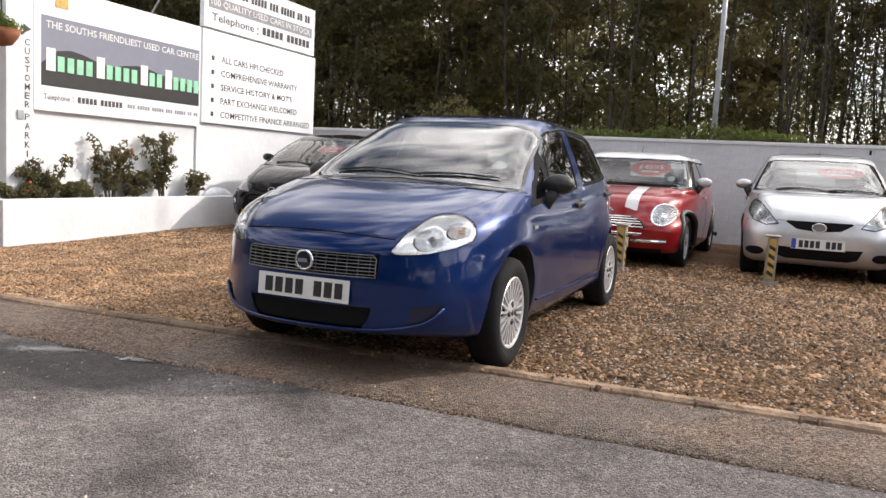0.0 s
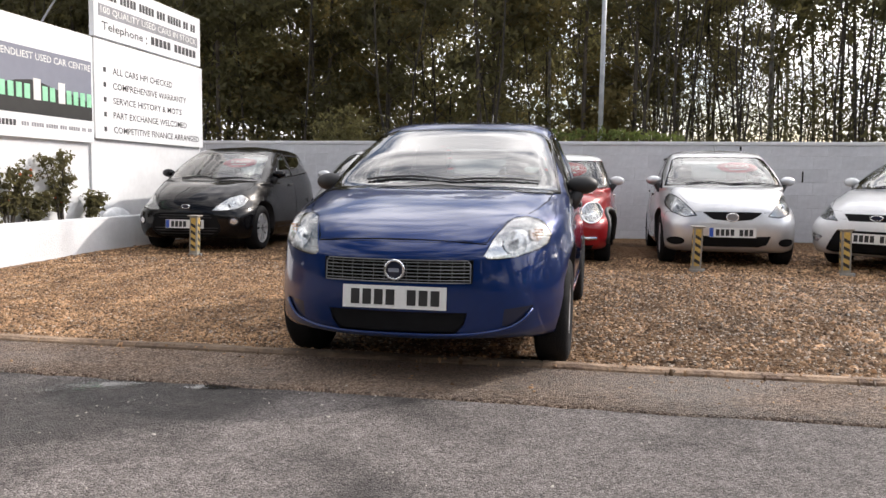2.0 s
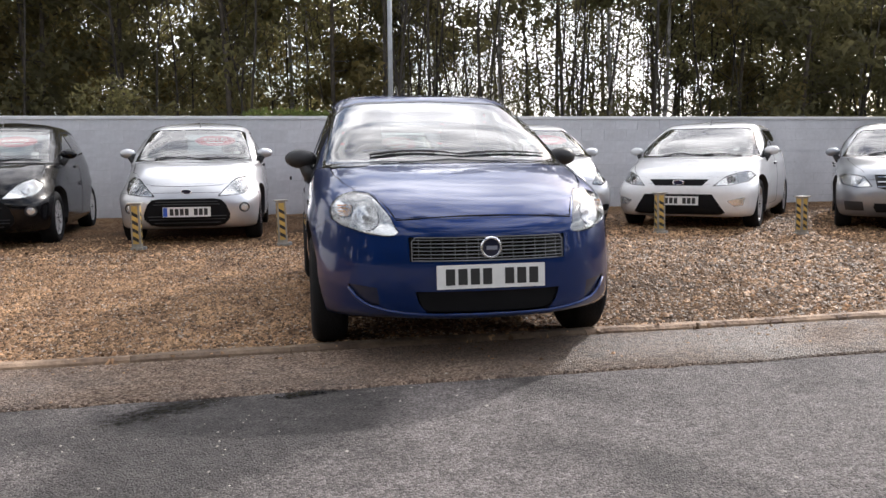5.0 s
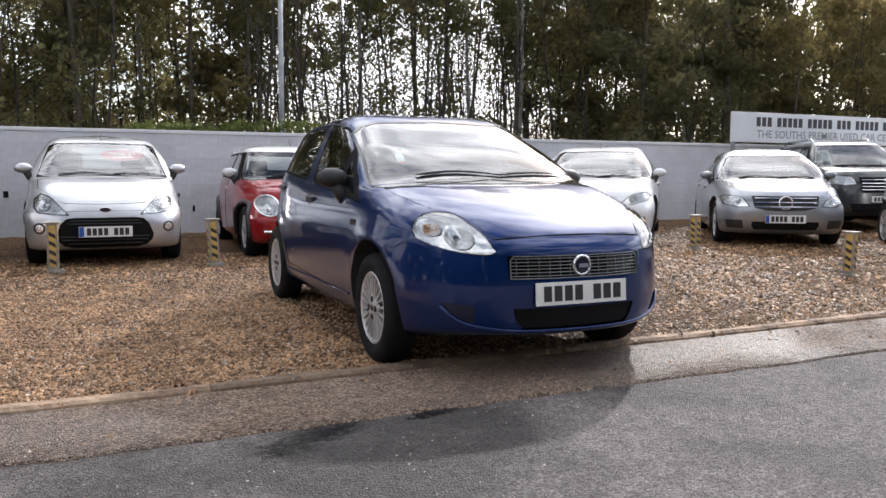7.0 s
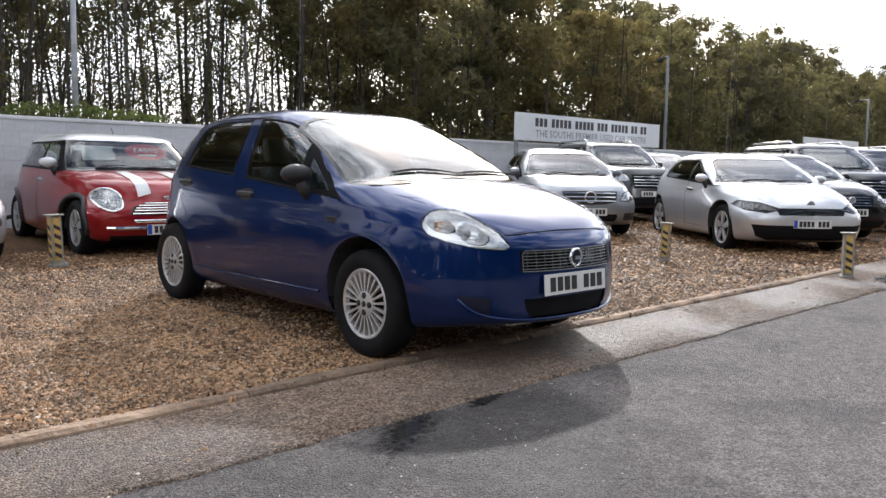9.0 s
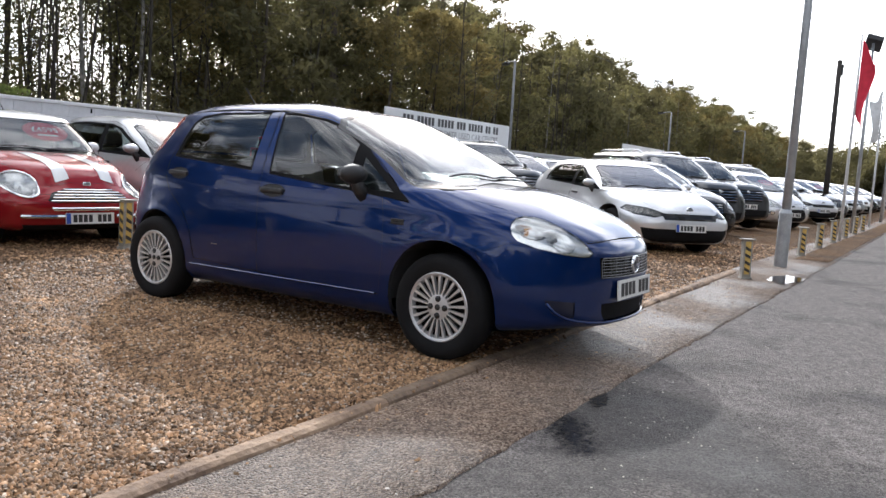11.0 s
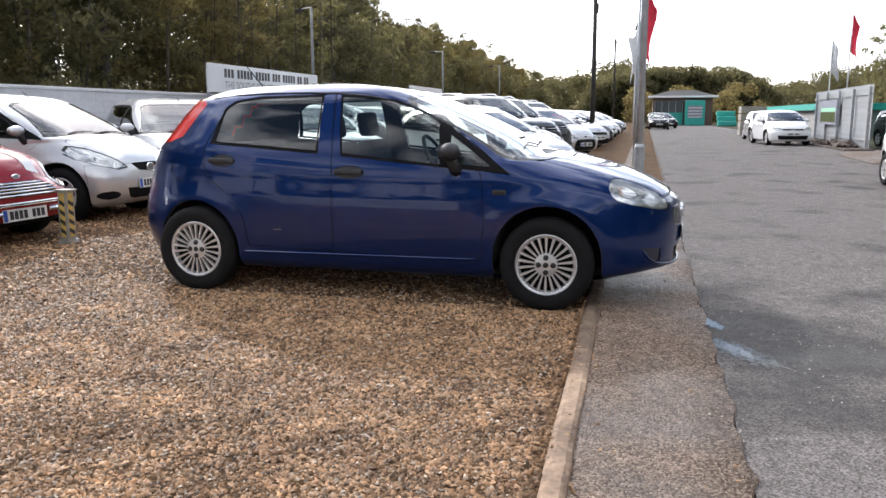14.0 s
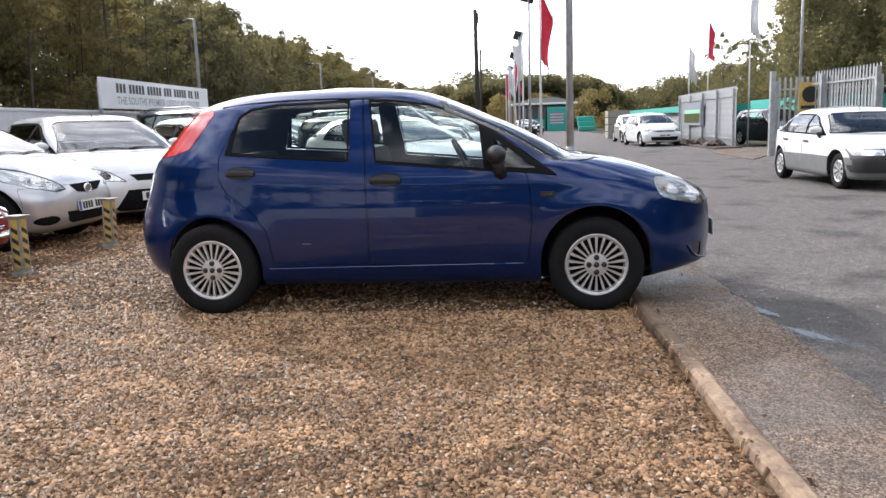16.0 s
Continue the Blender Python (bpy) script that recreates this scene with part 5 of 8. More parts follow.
    if doors == 5:
        panels.append(("rear_door", "x", [(B + 0.012, door_z), (wb - arch - 0.05, door_z), (wb - arch + 0.02, 0.62), (C + 0.08, 0.75), (C + 0.08, dtop - 0.03), (B + 0.007, dtop)], None, None, "", 0, 0.003, True))
    up = lambda c, n: top_face(c, n) and c.y < cy + 0.1
    bw = h2 - 0.21
    panels.append(("front_bumper", "x", [(f - 0.2, 0.1), (-arch + 0.02, 0.1), (-arch + 0.01, 0.5), (-arch + 0.06, nose - 0.10), (f + 0.25, nose - 0.09), (f - 0.2, nose - 0.075)], lambda c, n: c.y < -0.2, None, "", 0, 0.0035, False))
    panels.append(("bonnet", "z", [(0, f + 0.085), (bw * 0.6, f + 0.11), (bw * 0.82, f + 0.19), (bw * 0.95, f + 0.42), (bw + 0.04, cy - 0.25), (bw + 0.05, cy - 0.05), (0, cy - 0.08), (-bw - 0.05, cy - 0.05), (-bw - 0.04, cy - 0.25), (-bw * 0.95, f + 0.42), (-bw * 0.82, f + 0.19), (-bw * 0.6, f + 0.11)], up, None, "", 0, 0.006, False))
    if more.pop("dark_pillars", False):
        panels.append(("pillar_trim", "x", [(cy - 0.05, b0 + 0.01), (ye, b1 + 0.01), (ye, H - 0.125), (cy - 0.05, H - 0.125)], lambda c, n: c.z > b0 - 0.02 and c.z < H - 0.11, "gloss_black", "glossy black pillars", 0.001, 0, False))
    panels.append(("window_trim", "x", dlo, None, more.pop("dlo_mat", "void"), "", -0.003, 0, True))
    for g in glass:
        panels.append(("side_window", "x", g, None, more.get("side_glass", "glass"), "", -0.004, 0, True))
    fwd = lambda c, n: n.y < -0.03 and c.y < ymid and c.z > cz - 0.1
    zt2 = H - 0.125
    panels.append(("windscreen_trim", "y", [(-sb - 0.018, cz - 0.008), (0, cz + 0.004), (sb + 0.018, cz - 0.008), (stp + 0.026, zt2 - 0.035), (stp * 0.9, zt2 + 0.005), (0, zt2 + 0.015), (-stp * 0.9, zt2 + 0.005), (-stp - 0.026, zt2 - 0.035)], fwd, "gloss_black", "", 0, 0, False))
    panels.append(("windscreen", "y", [(-sb, cz + 0.02), (0, cz + 0.03), (sb, cz + 0.02), (stp + 0.01, zt2 - 0.04), (stp * 0.88, zt2 - 0.012), (0, zt2), (-stp * 0.88, zt2 - 0.012), (-stp - 0.01, zt2 - 0.04)], fwd, "glass", "", -0.002, 0, False))
    bck = lambda c, n: n.y > 0.1 and c.y > ymid
    rz0 = deck[1] + 0.03 if deck else 1.07
    panels.append(("rear_screen", "y", [(-sb + 0.04, rz0), (sb - 0.04, rz0), (stp - 0.02, H - 0.11), (-stp + 0.02, H - 0.11)], bck, "glass", "", -0.002, 0, False))
    panels += more.pop("own", [])
    spec = dict(front=front, side=sidep, rear=rear_p, wb=wb, hub=hub, arch=arch, rim=rim, panels=panels, cowl=cowl, height=H, nf=nf,
                track=h2 - 0.135, mirror_out=0.075, mirror=(cy + 0.42, by(cy + 0.4) + 0.10), handles=[(B - 0.18, by(B) - 0.11)] + ([(C - 0.12, by(C) - 0.11)] if doors == 5 else []),
                plate=(0.46, 3), badge=(0.66, 0.045, 0.6), seat_y=max(1.0, wb * 0.44), count=28, sub=2)
    spec.update(more)
    return spec


def front_keep(ymax):
    return lambda c, n: c.y < ymax and n.y < 0.2


def lamp_side(s, ymax):
    return lambda c, n: c.x * s > 0.2 and c.y < ymax and n.y < 0.35


def headlamps(pts, ymax, material="lamp_glass", bowls=(), seal=True):
    """Panels for both headlamps from points (x, y, z) on the car's left one; bowls (x, z, radius) open behind the lens."""
    out = []
    cx, cz_ = sum(p[0] for p in pts) / len(pts), sum(p[2] for p in pts) / len(pts)
    for s in (1, -1):
        if seal:
            out.append(("lamp_seal", "y", [(s * (cx + (x - cx) * 1.055), cz_ + (z - cz_) * 1.08) for x, y, z in pts], lamp_side(s, ymax), "trim", "thin black seal round the lamp", -0.003, 0, False))
        out.append(("headlamp", "y", [(s * x, z) for x, y, z in pts], lamp_side(s, ymax), material, "clear headlamp lens", 0.002, 0.004, False))
        for x, z, r in bowls:
            out.append(("bowl_lens", "y", circle(s * x, z, r, 18), lamp_side(s, ymax), material, "clear lens over the bowl", 0.003, 0, False))
    return out

# ---- the blue hatchback ----
def blue_extras(car, surf, flank):
    for s in (1, -1):
        bx = flank(0.30, 0.76)
        part("side_repeater", boxed(-0.006, 0.004, -0.046, 0.046, -0.017, 0.017, bevel=0.004, m=pose(s * bx, 0.305, 0.76, 0, 0, -s * 2)), "trim", car, "black repeater surround")
        part("side_repeater", boxed(-0.006, 0.008, -0.034, 0.036, -0.011, 0.011, bevel=0.006, m=pose(s * bx, 0.305, 0.76, 0, 0, -s * 2)), "board_grey", car, "clear side repeater lamp")
        pts = [(s * (flank(y, 0.305) + 0.006), y, 0.318 - 0.008 * (y - 0.44)) for y in np.linspace(0.46, 2.12, 12)]
        part("sill_trim", tube(bmesh.new(), pts, 0.007, 6), "blue", car)
        rt = [(s * (flank(y, z) + 0.001), y, z) for y, z in ((1.10, 1.352), (1.25, 1.376), (1.45, 1.394), (1.7, 1.402), (2.0, 1.400), (2.25, 1.388), (2.45, 1.366))]
        part("roof_strip", tube(bmesh.new(), rt, 0.005, 6), "trim", car)
        # amber strip in the outer end of the lamp
        x, z = s * 0.665, 0.768
        ab = bmesh.new()
        for k in range(3):
            box(ab, x - 0.022, x + 0.022, surf(x, z) + 0.020, surf(x, z) + 0.024, z - 0.018 + 0.014 * k, z - 0.012 + 0.014 * k)
        part("indicator_louvre", ab, "amber", car, "amber indicator louvres")
    part("side_badge", boxed(-0.003, 0.003, -0.03, 0.03, -0.003, 0.003, m=pose(-flank(1.86, 0.47), 1.86, 0.47)), "grille_grey", car)
    part("aerial", tube(bmesh.new(), [(0, 2.35, 1.47), (0, 2.48, 1.62)], [0.006, 0.003], 6), "trim", car)
    seam = [(x, surf(x, 0.737 - 0.018 * (x / 0.43) ** 2) - 0.0005, 0.737 - 0.018 * (x / 0.43) ** 2) for x in np.linspace(-0.43, 0.43, 25)]
    part("bonnet_seam", tube(bmesh.new(), seam, 0.0035, 5), "void", car, "dark gap under the bonnet edge")
    # lower bumper lip
    lip_x, lip_z = (0.0, 0.30, 0.40, 0.48, 0.55, 0.60, 0.635, 0.655), (0.272, 0.274, 0.280, 0.290, 0.306, 0.330, 0.365, 0.402)
    lip = [(x, surf(x, np.interp(abs(x), lip_x, lip_z)) - 0.004, float(np.interp(abs(x), lip_x, lip_z))) for x in np.linspace(-0.65, 0.65, 41)]
    part("bumper_lip", tube(bmesh.new(), lip, 0.009, 8), "blue", car, smooth=True)
    # pale frame round the grille, and the bar printed on the badge
    gx, z0, z1 = 0.366, 0.533, 0.641
    edge = [(x, z0) for x in np.linspace(-gx, gx, 15)] + [(gx, z1 - 0.02), (gx - 0.015, z1)] + [(x, z1) for x in np.linspace(gx - 0.03, 0.03 - gx, 14)] + [(0.015 - gx, z1), (-gx, z1 - 0.02), (-gx, z0)]
    part("grille_frame", tube(bmesh.new(), [(x, surf(x, z) - 0.001, z) for x, z in edge], 0.003, 5), "grille_grey", car, "thin grey frame round the grille")
    part("badge_bar", boxed(-0.026, 0.026, -0.003, 0.0, -0.009, 0.009, m=pose(0, surf(0, 0.592) - 0.0215, 0.592)), "board_grey", car)
    part("plate_maker_bar", boxed(-0.06, 0.06, -0.0015, 0.0, -0.003, 0.003, m=pose(0.0, -0.8495, 0.409)), "plate_blue", car)


PF = ([(-0.556, 0.224), (-0.650, 0.232), (-0.745, 0.241), (-0.810, 0.258), (-0.824, 0.317), (-0.839, 0.409), (-0.842, 0.502), (-0.833, 0.598), (-0.810, 0.689)],
      [(-0.810, 0.689), (-0.676, 0.784), (-0.523, 0.848), (-0.365, 0.901), (-0.204, 0.944), (-0.038, 0.977), (0.129, 0.998)],
      [(0.129, 0.998), (0.313, 1.100), (0.501, 1.196), (0.694, 1.279), (0.889, 1.362), (1.089, 1.430)],
      [(1.089, 1.430), (1.245, 1.453), (1.401, 1.470), (1.558, 1.481), (1.714, 1.491)])
PS = ([(0.727, 0.190), (0.776, 0.247), (0.794, 0.323), (0.806, 0.400), (0.813, 0.478), (0.817, 0.556), (0.819, 0.634), (0.818, 0.712), (0.811, 0.790)],
      [(0.811, 0.790), (0.810, 0.814), (0.808, 0.838), (0.803, 0.862), (0.798, 0.885), (0.792, 0.907), (0.785, 0.930)],
      [(0.785, 0.930), (0.756, 1.022), (0.723, 1.112), (0.686, 1.202), (0.645, 1.289), (0.600, 1.375)],
      [(0.600, 1.375), (0.499, 1.443), (0.374, 1.465), (0.247, 1.476), (0.118, 1.486)])
PR = ([(2.928, 0.185), (3.022, 0.216), (3.102, 0.269), (3.148, 0.355), (3.170, 0.454), (3.167, 0.555), (3.145, 0.657), (3.113, 0.753), (3.083, 0.850)],
      [(3.083, 0.850), (3.070, 0.896), (3.057, 0.941), (3.036, 0.981), (3.015, 1.021), (2.983, 1.054), (2.952, 1.086)],
      [(2.952, 1.086), (2.906, 1.144), (2.859, 1.202), (2.812, 1.259), (2.758, 1.310), (2.704, 1.360)],
      [(2.704, 1.360), (2.523, 1.423), (2.334, 1.456), (2.143, 1.466), (1.952, 1.473)])
fwd = lambda c, n: n.y < -0.03 and c.y < 1.5 and c.z > 0.9
bck = lambda c, n: n.y > 0.1 and c.y > 2.3
right_only = lambda c, n: c.x < -0.4
LAMP = [(-0.230, 0.666), (-0.208, 0.646), (-0.145, 0.645), (-0.06, 0.655), (0.018, 0.670), (0.124, 0.690), (0.205, 0.716), (0.236, 0.750), (0.238, 0.785), (0.225, 0.812), (0.195, 0.836), (0.14, 0.848), (0.05, 0.840), (-0.03, 0.812), (-0.11, 0.770), (-0.167, 0.735)]
BOWLS = ((0.565, 0.728, 0.058), (0.662, 0.770, 0.041))
punto_lamps = []
for s in (1, -1):
    punto_lamps.append(("headlamp", "d%d" % s, LAMP, lamp_side(s, -0.3), "lamp_glass", "clear headlamp lens", 0.002, 0.004, False))
    for x, z, r in BOWLS:
        punto_lamps.append(("bowl_lens", "y", circle(s * x, z, r, 18), lamp_side(s, -0.3), "lamp_glass", "clear lens over the bowl", 0.003, 0, False))
PUNTO = dict(
    front=PF, side=PS, rear=PR, wb=2.51, hub=0.303, arch=0.350, rim=0.201, track=0.725, tyre_w=0.18, nr=4.2, ym=1.25, sub=3, count=52, flare=0.014,
    aerial=False, paint="blue", cowl=(0.15, 1.005), height=1.49, mirror=(0.62, 1.015), mirror_mat="trim", mirror_label="unpainted black plastic mirror", mirror_out=0.06, handles=[(1.33, 0.872), (2.285, 0.935)],
    plate=(0.458, 4), plate_y=-0.840, badge=(0.592, 0.052, 1.0), badge_mat="navy", seat_y=1.15, spokes=22, rim_style="cover", nuts=4, disc_x=0.54,
    grilles=((0.362, 0.537, 0.637, 6, 13, "grille_grey"),), bar_r=0.0022, grille_in=0.002, bowls=BOWLS,
    arches=[(0.0, 0.350, 0.030), (2.51, 0.338, 0.016)],
    nose_power=[(0, 3.50), (3, 2.48), (6, 2.48), (8, 2.56), (10, 3.44), (12, 3.85), (14, 4.88), (17, 4.85), (20, 4.75), (24, 5.16)],
    nose_turn=[(0, -0.00), (4, -0.02), (8, 0.16), (11, 0.61), (14, 0.91), (19, 1.53), (24, 1.94)],
    panels=[
        ("front_bumper", "x", [(-1.0, 0.1), (-0.27, 0.1), (-0.29, 0.52), (-0.225, 0.640), (-0.405, 0.706), (-0.50, 0.690), (-0.62, 0.660), (-0.70, 0.700), (-0.715, 0.722), (-1.0, 0.745)], lambda c, n: c.y < 0, None, "", 0, 0.002, False),
        ("bonnet", "z", [(0, -0.760), (0.22, -0.752), (0.36, -0.726), (0.435, -0.705), (0.487, -0.565), (0.532, -0.465), (0.595, -0.395), (0.645, -0.25), (0.685, -0.05), (0.70, 0.12), (0.55, 0.07), (0, 0.05), (-0.55, 0.07), (-0.70, 0.12), (-0.685, -0.05), (-0.645, -0.25), (-0.595, -0.395), (-0.532, -0.465), (-0.487, -0.565), (-0.435, -0.705), (-0.36, -0.726), (-0.22, -0.752)], lambda c, n: top_face(c, n) and c.y < 0.3, None, "", 0, 0.007, False),
        ("cowl_panel", "z", [(0.70, 0.125), (0.66, 0.24), (0.4, 0.21), (0, 0.195), (-0.4, 0.21), (-0.66, 0.24), (-0.70, 0.125), (-0.55, 0.075), (0, 0.055), (0.55, 0.075)], lambda c, n: top_face(c, n) and c.y < 0.5 and c.z > 0.85, "trim", "black wiper cowl", -0.004, 0, False),
        ("rear_door", "x", [(2.2, 1.39), (2.34, 1.24), (2.44, 1.04), (2.44, 0.9), (2.39, 0.81), (2.23, 0.69), (2.13, 0.56), (2.09, 0.345), (1.458, 0.325), (1.452, 0.59), (1.462, 0.98), (1.492, 1.405)], None, None, "", 0, 0.0045, True),
        ("front_door", "x", [(1.488, 1.405), (1.456, 0.98), (1.446, 0.59), (1.452, 0.325), (0.43, 0.315), (0.40, 0.56), (0.41, 0.78), (0.435, 0.895), (0.24, 0.872), (0.48, 1.062), (0.69, 1.215), (0.90, 1.318), (1.05, 1.362), (1.26, 1.395)], None, None, "", 0, 0.0045, True),
        ("window_trim", "x", [(2.40, 1.055), (2.325, 1.30), (2.25, 1.348), (2.06, 1.378), (1.578, 1.39), (1.57, 0.995)], None, "void", "black window surround", -0.002, 0, True),
        ("window_trim", "x", [(1.445, 1.385), (1.26, 1.38), (1.05, 1.348), (0.90, 1.305), (0.69, 1.203), (0.48, 1.05), (0.24, 0.880), (0.41, 0.892), (1.395, 0.98)], None, "void", "black window surround", -0.002, 0, True),
        ("side_window", "x", [(2.355, 1.068), (2.315, 1.288), (2.24, 1.335), (2.05, 1.364), (1.588, 1.376), (1.580, 1.014)], None, "glass", "", -0.004, 0, True),
        ("side_window", "x", [(1.434, 1.371), (1.26, 1.367), (1.05, 1.336), (0.905, 1.291), (0.73, 1.20), (0.70, 0.932), (1.390, 0.998)], None, "glass", "", -0.004, 0, True),
        ("quarter_window", "x", [(0.64, 1.12), (0.50, 1.022), (0.365, 0.922), (0.63, 0.938)], None, "glass", "", -0.004, 0, True),
        ("windscreen_trim", "y", [(-0.735, 0.958), (0, 1.008), (0.735, 0.958), (0.632, 1.30), (0.565, 1.357), (0.46, 1.386), (0, 1.404), (-0.46, 1.386), (-0.565, 1.357), (-0.632, 1.30)], fwd, "gloss_black", "black screen surround", 0, 0, False),
        ("windscreen", "y", [(-0.715, 0.978), (0, 1.03), (0.715, 0.978), (0.618, 1.295), (0.552, 1.347), (0.45, 1.374), (0, 1.392), (-0.45, 1.374), (-0.552, 1.347), (-0.618, 1.295)], fwd, "glass", "", -0.002, 0, False),
        ("rear_screen", "y", [(-0.56, 1.10), (0.56, 1.10), (0.50, 1.37), (-0.50, 1.37)], bck, "glass", "", -0.002, 0, False),
        ("tail_lamp", "x", [(2.545, 1.365), (2.505, 1.325), (2.59, 1.20), (2.665, 1.095), (2.80, 1.055), (2.97, 1.035), (3.0, 1.10), (2.76, 1.365)], lambda c, n: abs(c.x) > 0.45 and c.y > 2.4, "tail", "red tail lamp", 0.003, 0, True),
        ("fuel_flap", "x", circle(2.665, 0.868, 0.072, 20), right_only, None, "", 0, 0.004, False),
        ("handle_recess", "x", [(1.33 + 0.105 * math.cos(k * 0.3927), 0.872 + 0.040 * math.sin(k * 0.3927)) for k in range(16)], None, "trim", "black handle recess", -0.004, 0, True),
        ("handle_recess", "x", [(2.285 + 0.100 * math.cos(k * 0.3927), 0.935 + 0.040 * math.sin(k * 0.3927)) for k in range(16)], None, "trim", "black handle recess", -0.004, 0, True),
        ("grille_recess", "y", [(-0.375, 0.53), (0.375, 0.53), (0.378, 0.642), (-0.378, 0.642)], front_keep(-0.6), "gloss_black", "black grille recess", -0.012, 0, False),
        ("lower_intake", "y", [(-0.35, 0.385), (0.35, 0.385), (0.335, 0.33), (0.295, 0.283), (-0.295, 0.283), (-0.335, 0.33)], front_keep(-0.6), "void", "black lower air intake", -0.014, 0, False),
        ("fog_recess", "y", [(-0.652, 0.408), (-0.525, 0.398), (-0.515, 0.318), (-0.56, 0.312), (-0.615, 0.335), (-0.645, 0.375)], front_keep(-0.3), "navy", "dark blanked fog lamp recess", -0.008, 0, False),
        ("fog_recess", "y", [(0.652, 0.408), (0.525, 0.398), (0.515, 0.318), (0.56, 0.312), (0.615, 0.335), (0.645, 0.375)], front_keep(-0.3), "navy", "dark blanked fog lamp recess", -0.008, 0, False),
    ] + punto_lamps, extras=(blue_extras,))
build_car(PUNTO, "hatchback", "deep blue five-door hatchback standing at the timber edge", pose(0.02, 0.0, 0.0, 0, 0, -0.85))

# ---- neighbouring cars ----
KA_LAMP = [(0.35, -0.72, 0.565), (0.50, -0.66, 0.572), (0.64, -0.52, 0.59), (0.69, -0.42, 0.64), (0.69, -0.38, 0.72), (0.62, -0.42, 0.775), (0.53, -0.52, 0.745), (0.44, -0.64, 0.66)]
KA_MOUTH = [(0.375, 0.520), (0.30, 0.530), (-0.30, 0.530), (-0.375, 0.520), (-0.425, 0.47), (-0.47, 0.36), (-0.465, 0.30), (-0.40, 0.235), (-0.31, 0.212), (0.31, 0.212), (0.40, 0.235), (0.465, 0.30), (0.47, 0.36), (0.425, 0.47)]
KA_OWN = headlamps(KA_LAMP, 0.0, bowls=((0.585, 0.665, 0.052),)) + [
    ("grille_recess", "y", KA_MOUTH, front_keep(-0.3), "void", "black trapezoid air intake", -0.01, 0, False)]
for s in (1, -1):
    KA_OWN += [("fog_ring", "y", circle(s * 0.63, 0.425, 0.056, 16), front_keep(-0.2), "trim", "dark fog lamp ring", 0.002, 0, False),
               ("fog_lamp", "y", circle(s * 0.63, 0.425, 0.040, 14), front_keep(-0.2), "reflector", "round fog lamp", 0.003, 0, False)]


def ka_extras(car, surf, flank):
    """Dark bars across the intake and the shut line at the bonnet's lip."""
    for z, w in ((0.26, 0.36), (0.30, 0.42), (0.335, 0.43), (0.47, 0.36), (0.50, 0.34)):
        part("grille_bar", tube(bmesh.new(), [(x, surf(x, z) + 0.004, z) for x in np.linspace(-w, w, 9)], 0.006, 5), "trim", car)
    lip = [(x, surf(x, 0.672 + 0.012 * (x / 0.4) ** 2) - 0.0005, 0.672 + 0.012 * (x / 0.4) ** 2) for x in np.linspace(-0.40, 0.40, 15)]
    part("bonnet_seam", tube(bmesh.new(), lip, 0.003, 5), "trim", car)


KA = dict(screen=(0.675, 0.56), L=3.62, W=1.66, H=1.485, wb=2.30, foh=0.74, nose=0.685, cowl=(0.08, 0.960), top_y=0.95, belt=(0.94, 1.10), roof_w=0.55, own=KA_OWN, plate_band=True, plate=(0.385, 4), badge=(0.612, 0.062, 0.45), badge_mat="navy", bowls=((0.585, 0.665, 0.052),), spokes=10, extras=(ka_extras,))
build_car(generic(**{**KA, "own": list(KA_OWN)}, paint="black_paint", price="\u00a34595"), "hatchback", "small black three-door hatchback parked by the planter", pose(-4.32, 5.70, ground_z(0, 6) - 0.02, 0, 0, 3))
silver_ka = build_car(generic(**{**KA, "own": list(KA_OWN)}, paint="silver", price="SOLD"), "hatchback", "small silver three-door hatchback with a red sold sheet", pose(-1.98, 5.69, ground_z(0, 6) - 0.02, 0, 0, -1))

def mini_extras(car, surf, flank):
    for s in (1, -1):
        vs, fs = [], []
        for k, y in enumerate(np.linspace(-0.585, 0.12, 18)):
            for x in (0.17, 0.31):
                lo, hi = 0.5, 1.1
                for _ in range(18):
                    mid = (lo + hi) / 2
                    lo, hi = (mid, hi) if surf(s * x, mid) < y else (lo, mid)
                vs.append((s * x, y, lo + 0.007))
            if k:
                fs.append((2 * k - 2, 2 * k - 1, 2 * k + 1, 2 * k))
        raw("bonnet_stripe", vs, fs, "white_paint", car, "white bonnet stripe", smooth=True)
        ring = [(s * 0.585 + 0.119 * math.cos(a), 0.635 + 0.119 * math.sin(a)) for a in np.linspace(0, 2 * math.pi, 29)]
        part("lamp_ring", tube(bmesh.new(), [(x, surf(x, z) - 0.003, z) for x, z in ring], 0.011, 6), "chrome", car, smooth=True)
    for z, w in ((0.598, 0.26), (0.575, 0.33), (0.548, 0.37), (0.522, 0.39), (0.490, 0.41), (0.418, 0.40), (0.400, 0.38)):
        part("grille_bar", tube(bmesh.new(), [(x, surf(x, z) - 0.012, z) for x in np.linspace(-w, w, 9)], 0.0085, 6), "chrome", car)
    for s in (1, -1):
        part("bumper_bar", tube(bmesh.new(), [(s * x, surf(s * x, 0.338) - 0.02, 0.338) for x in np.linspace(0.28, 0.65, 6)], 0.022, 8), "chrome", car)
        for ay in (0.0, 2.467):
            pts = [(s * (flank(ay + 0.37 * math.cos(a), max(0.25, 0.30 + 0.37 * math.sin(a))) + 0.004), ay + 0.372 * math.cos(a), 0.30 + 0.372 * math.sin(a)) for a in np.linspace(-0.1, math.pi + 0.1, 17)]
            part("arch_trim", tube(bmesh.new(), pts, 0.03, 6), "trim", car, "black plastic arch trim", smooth=True)

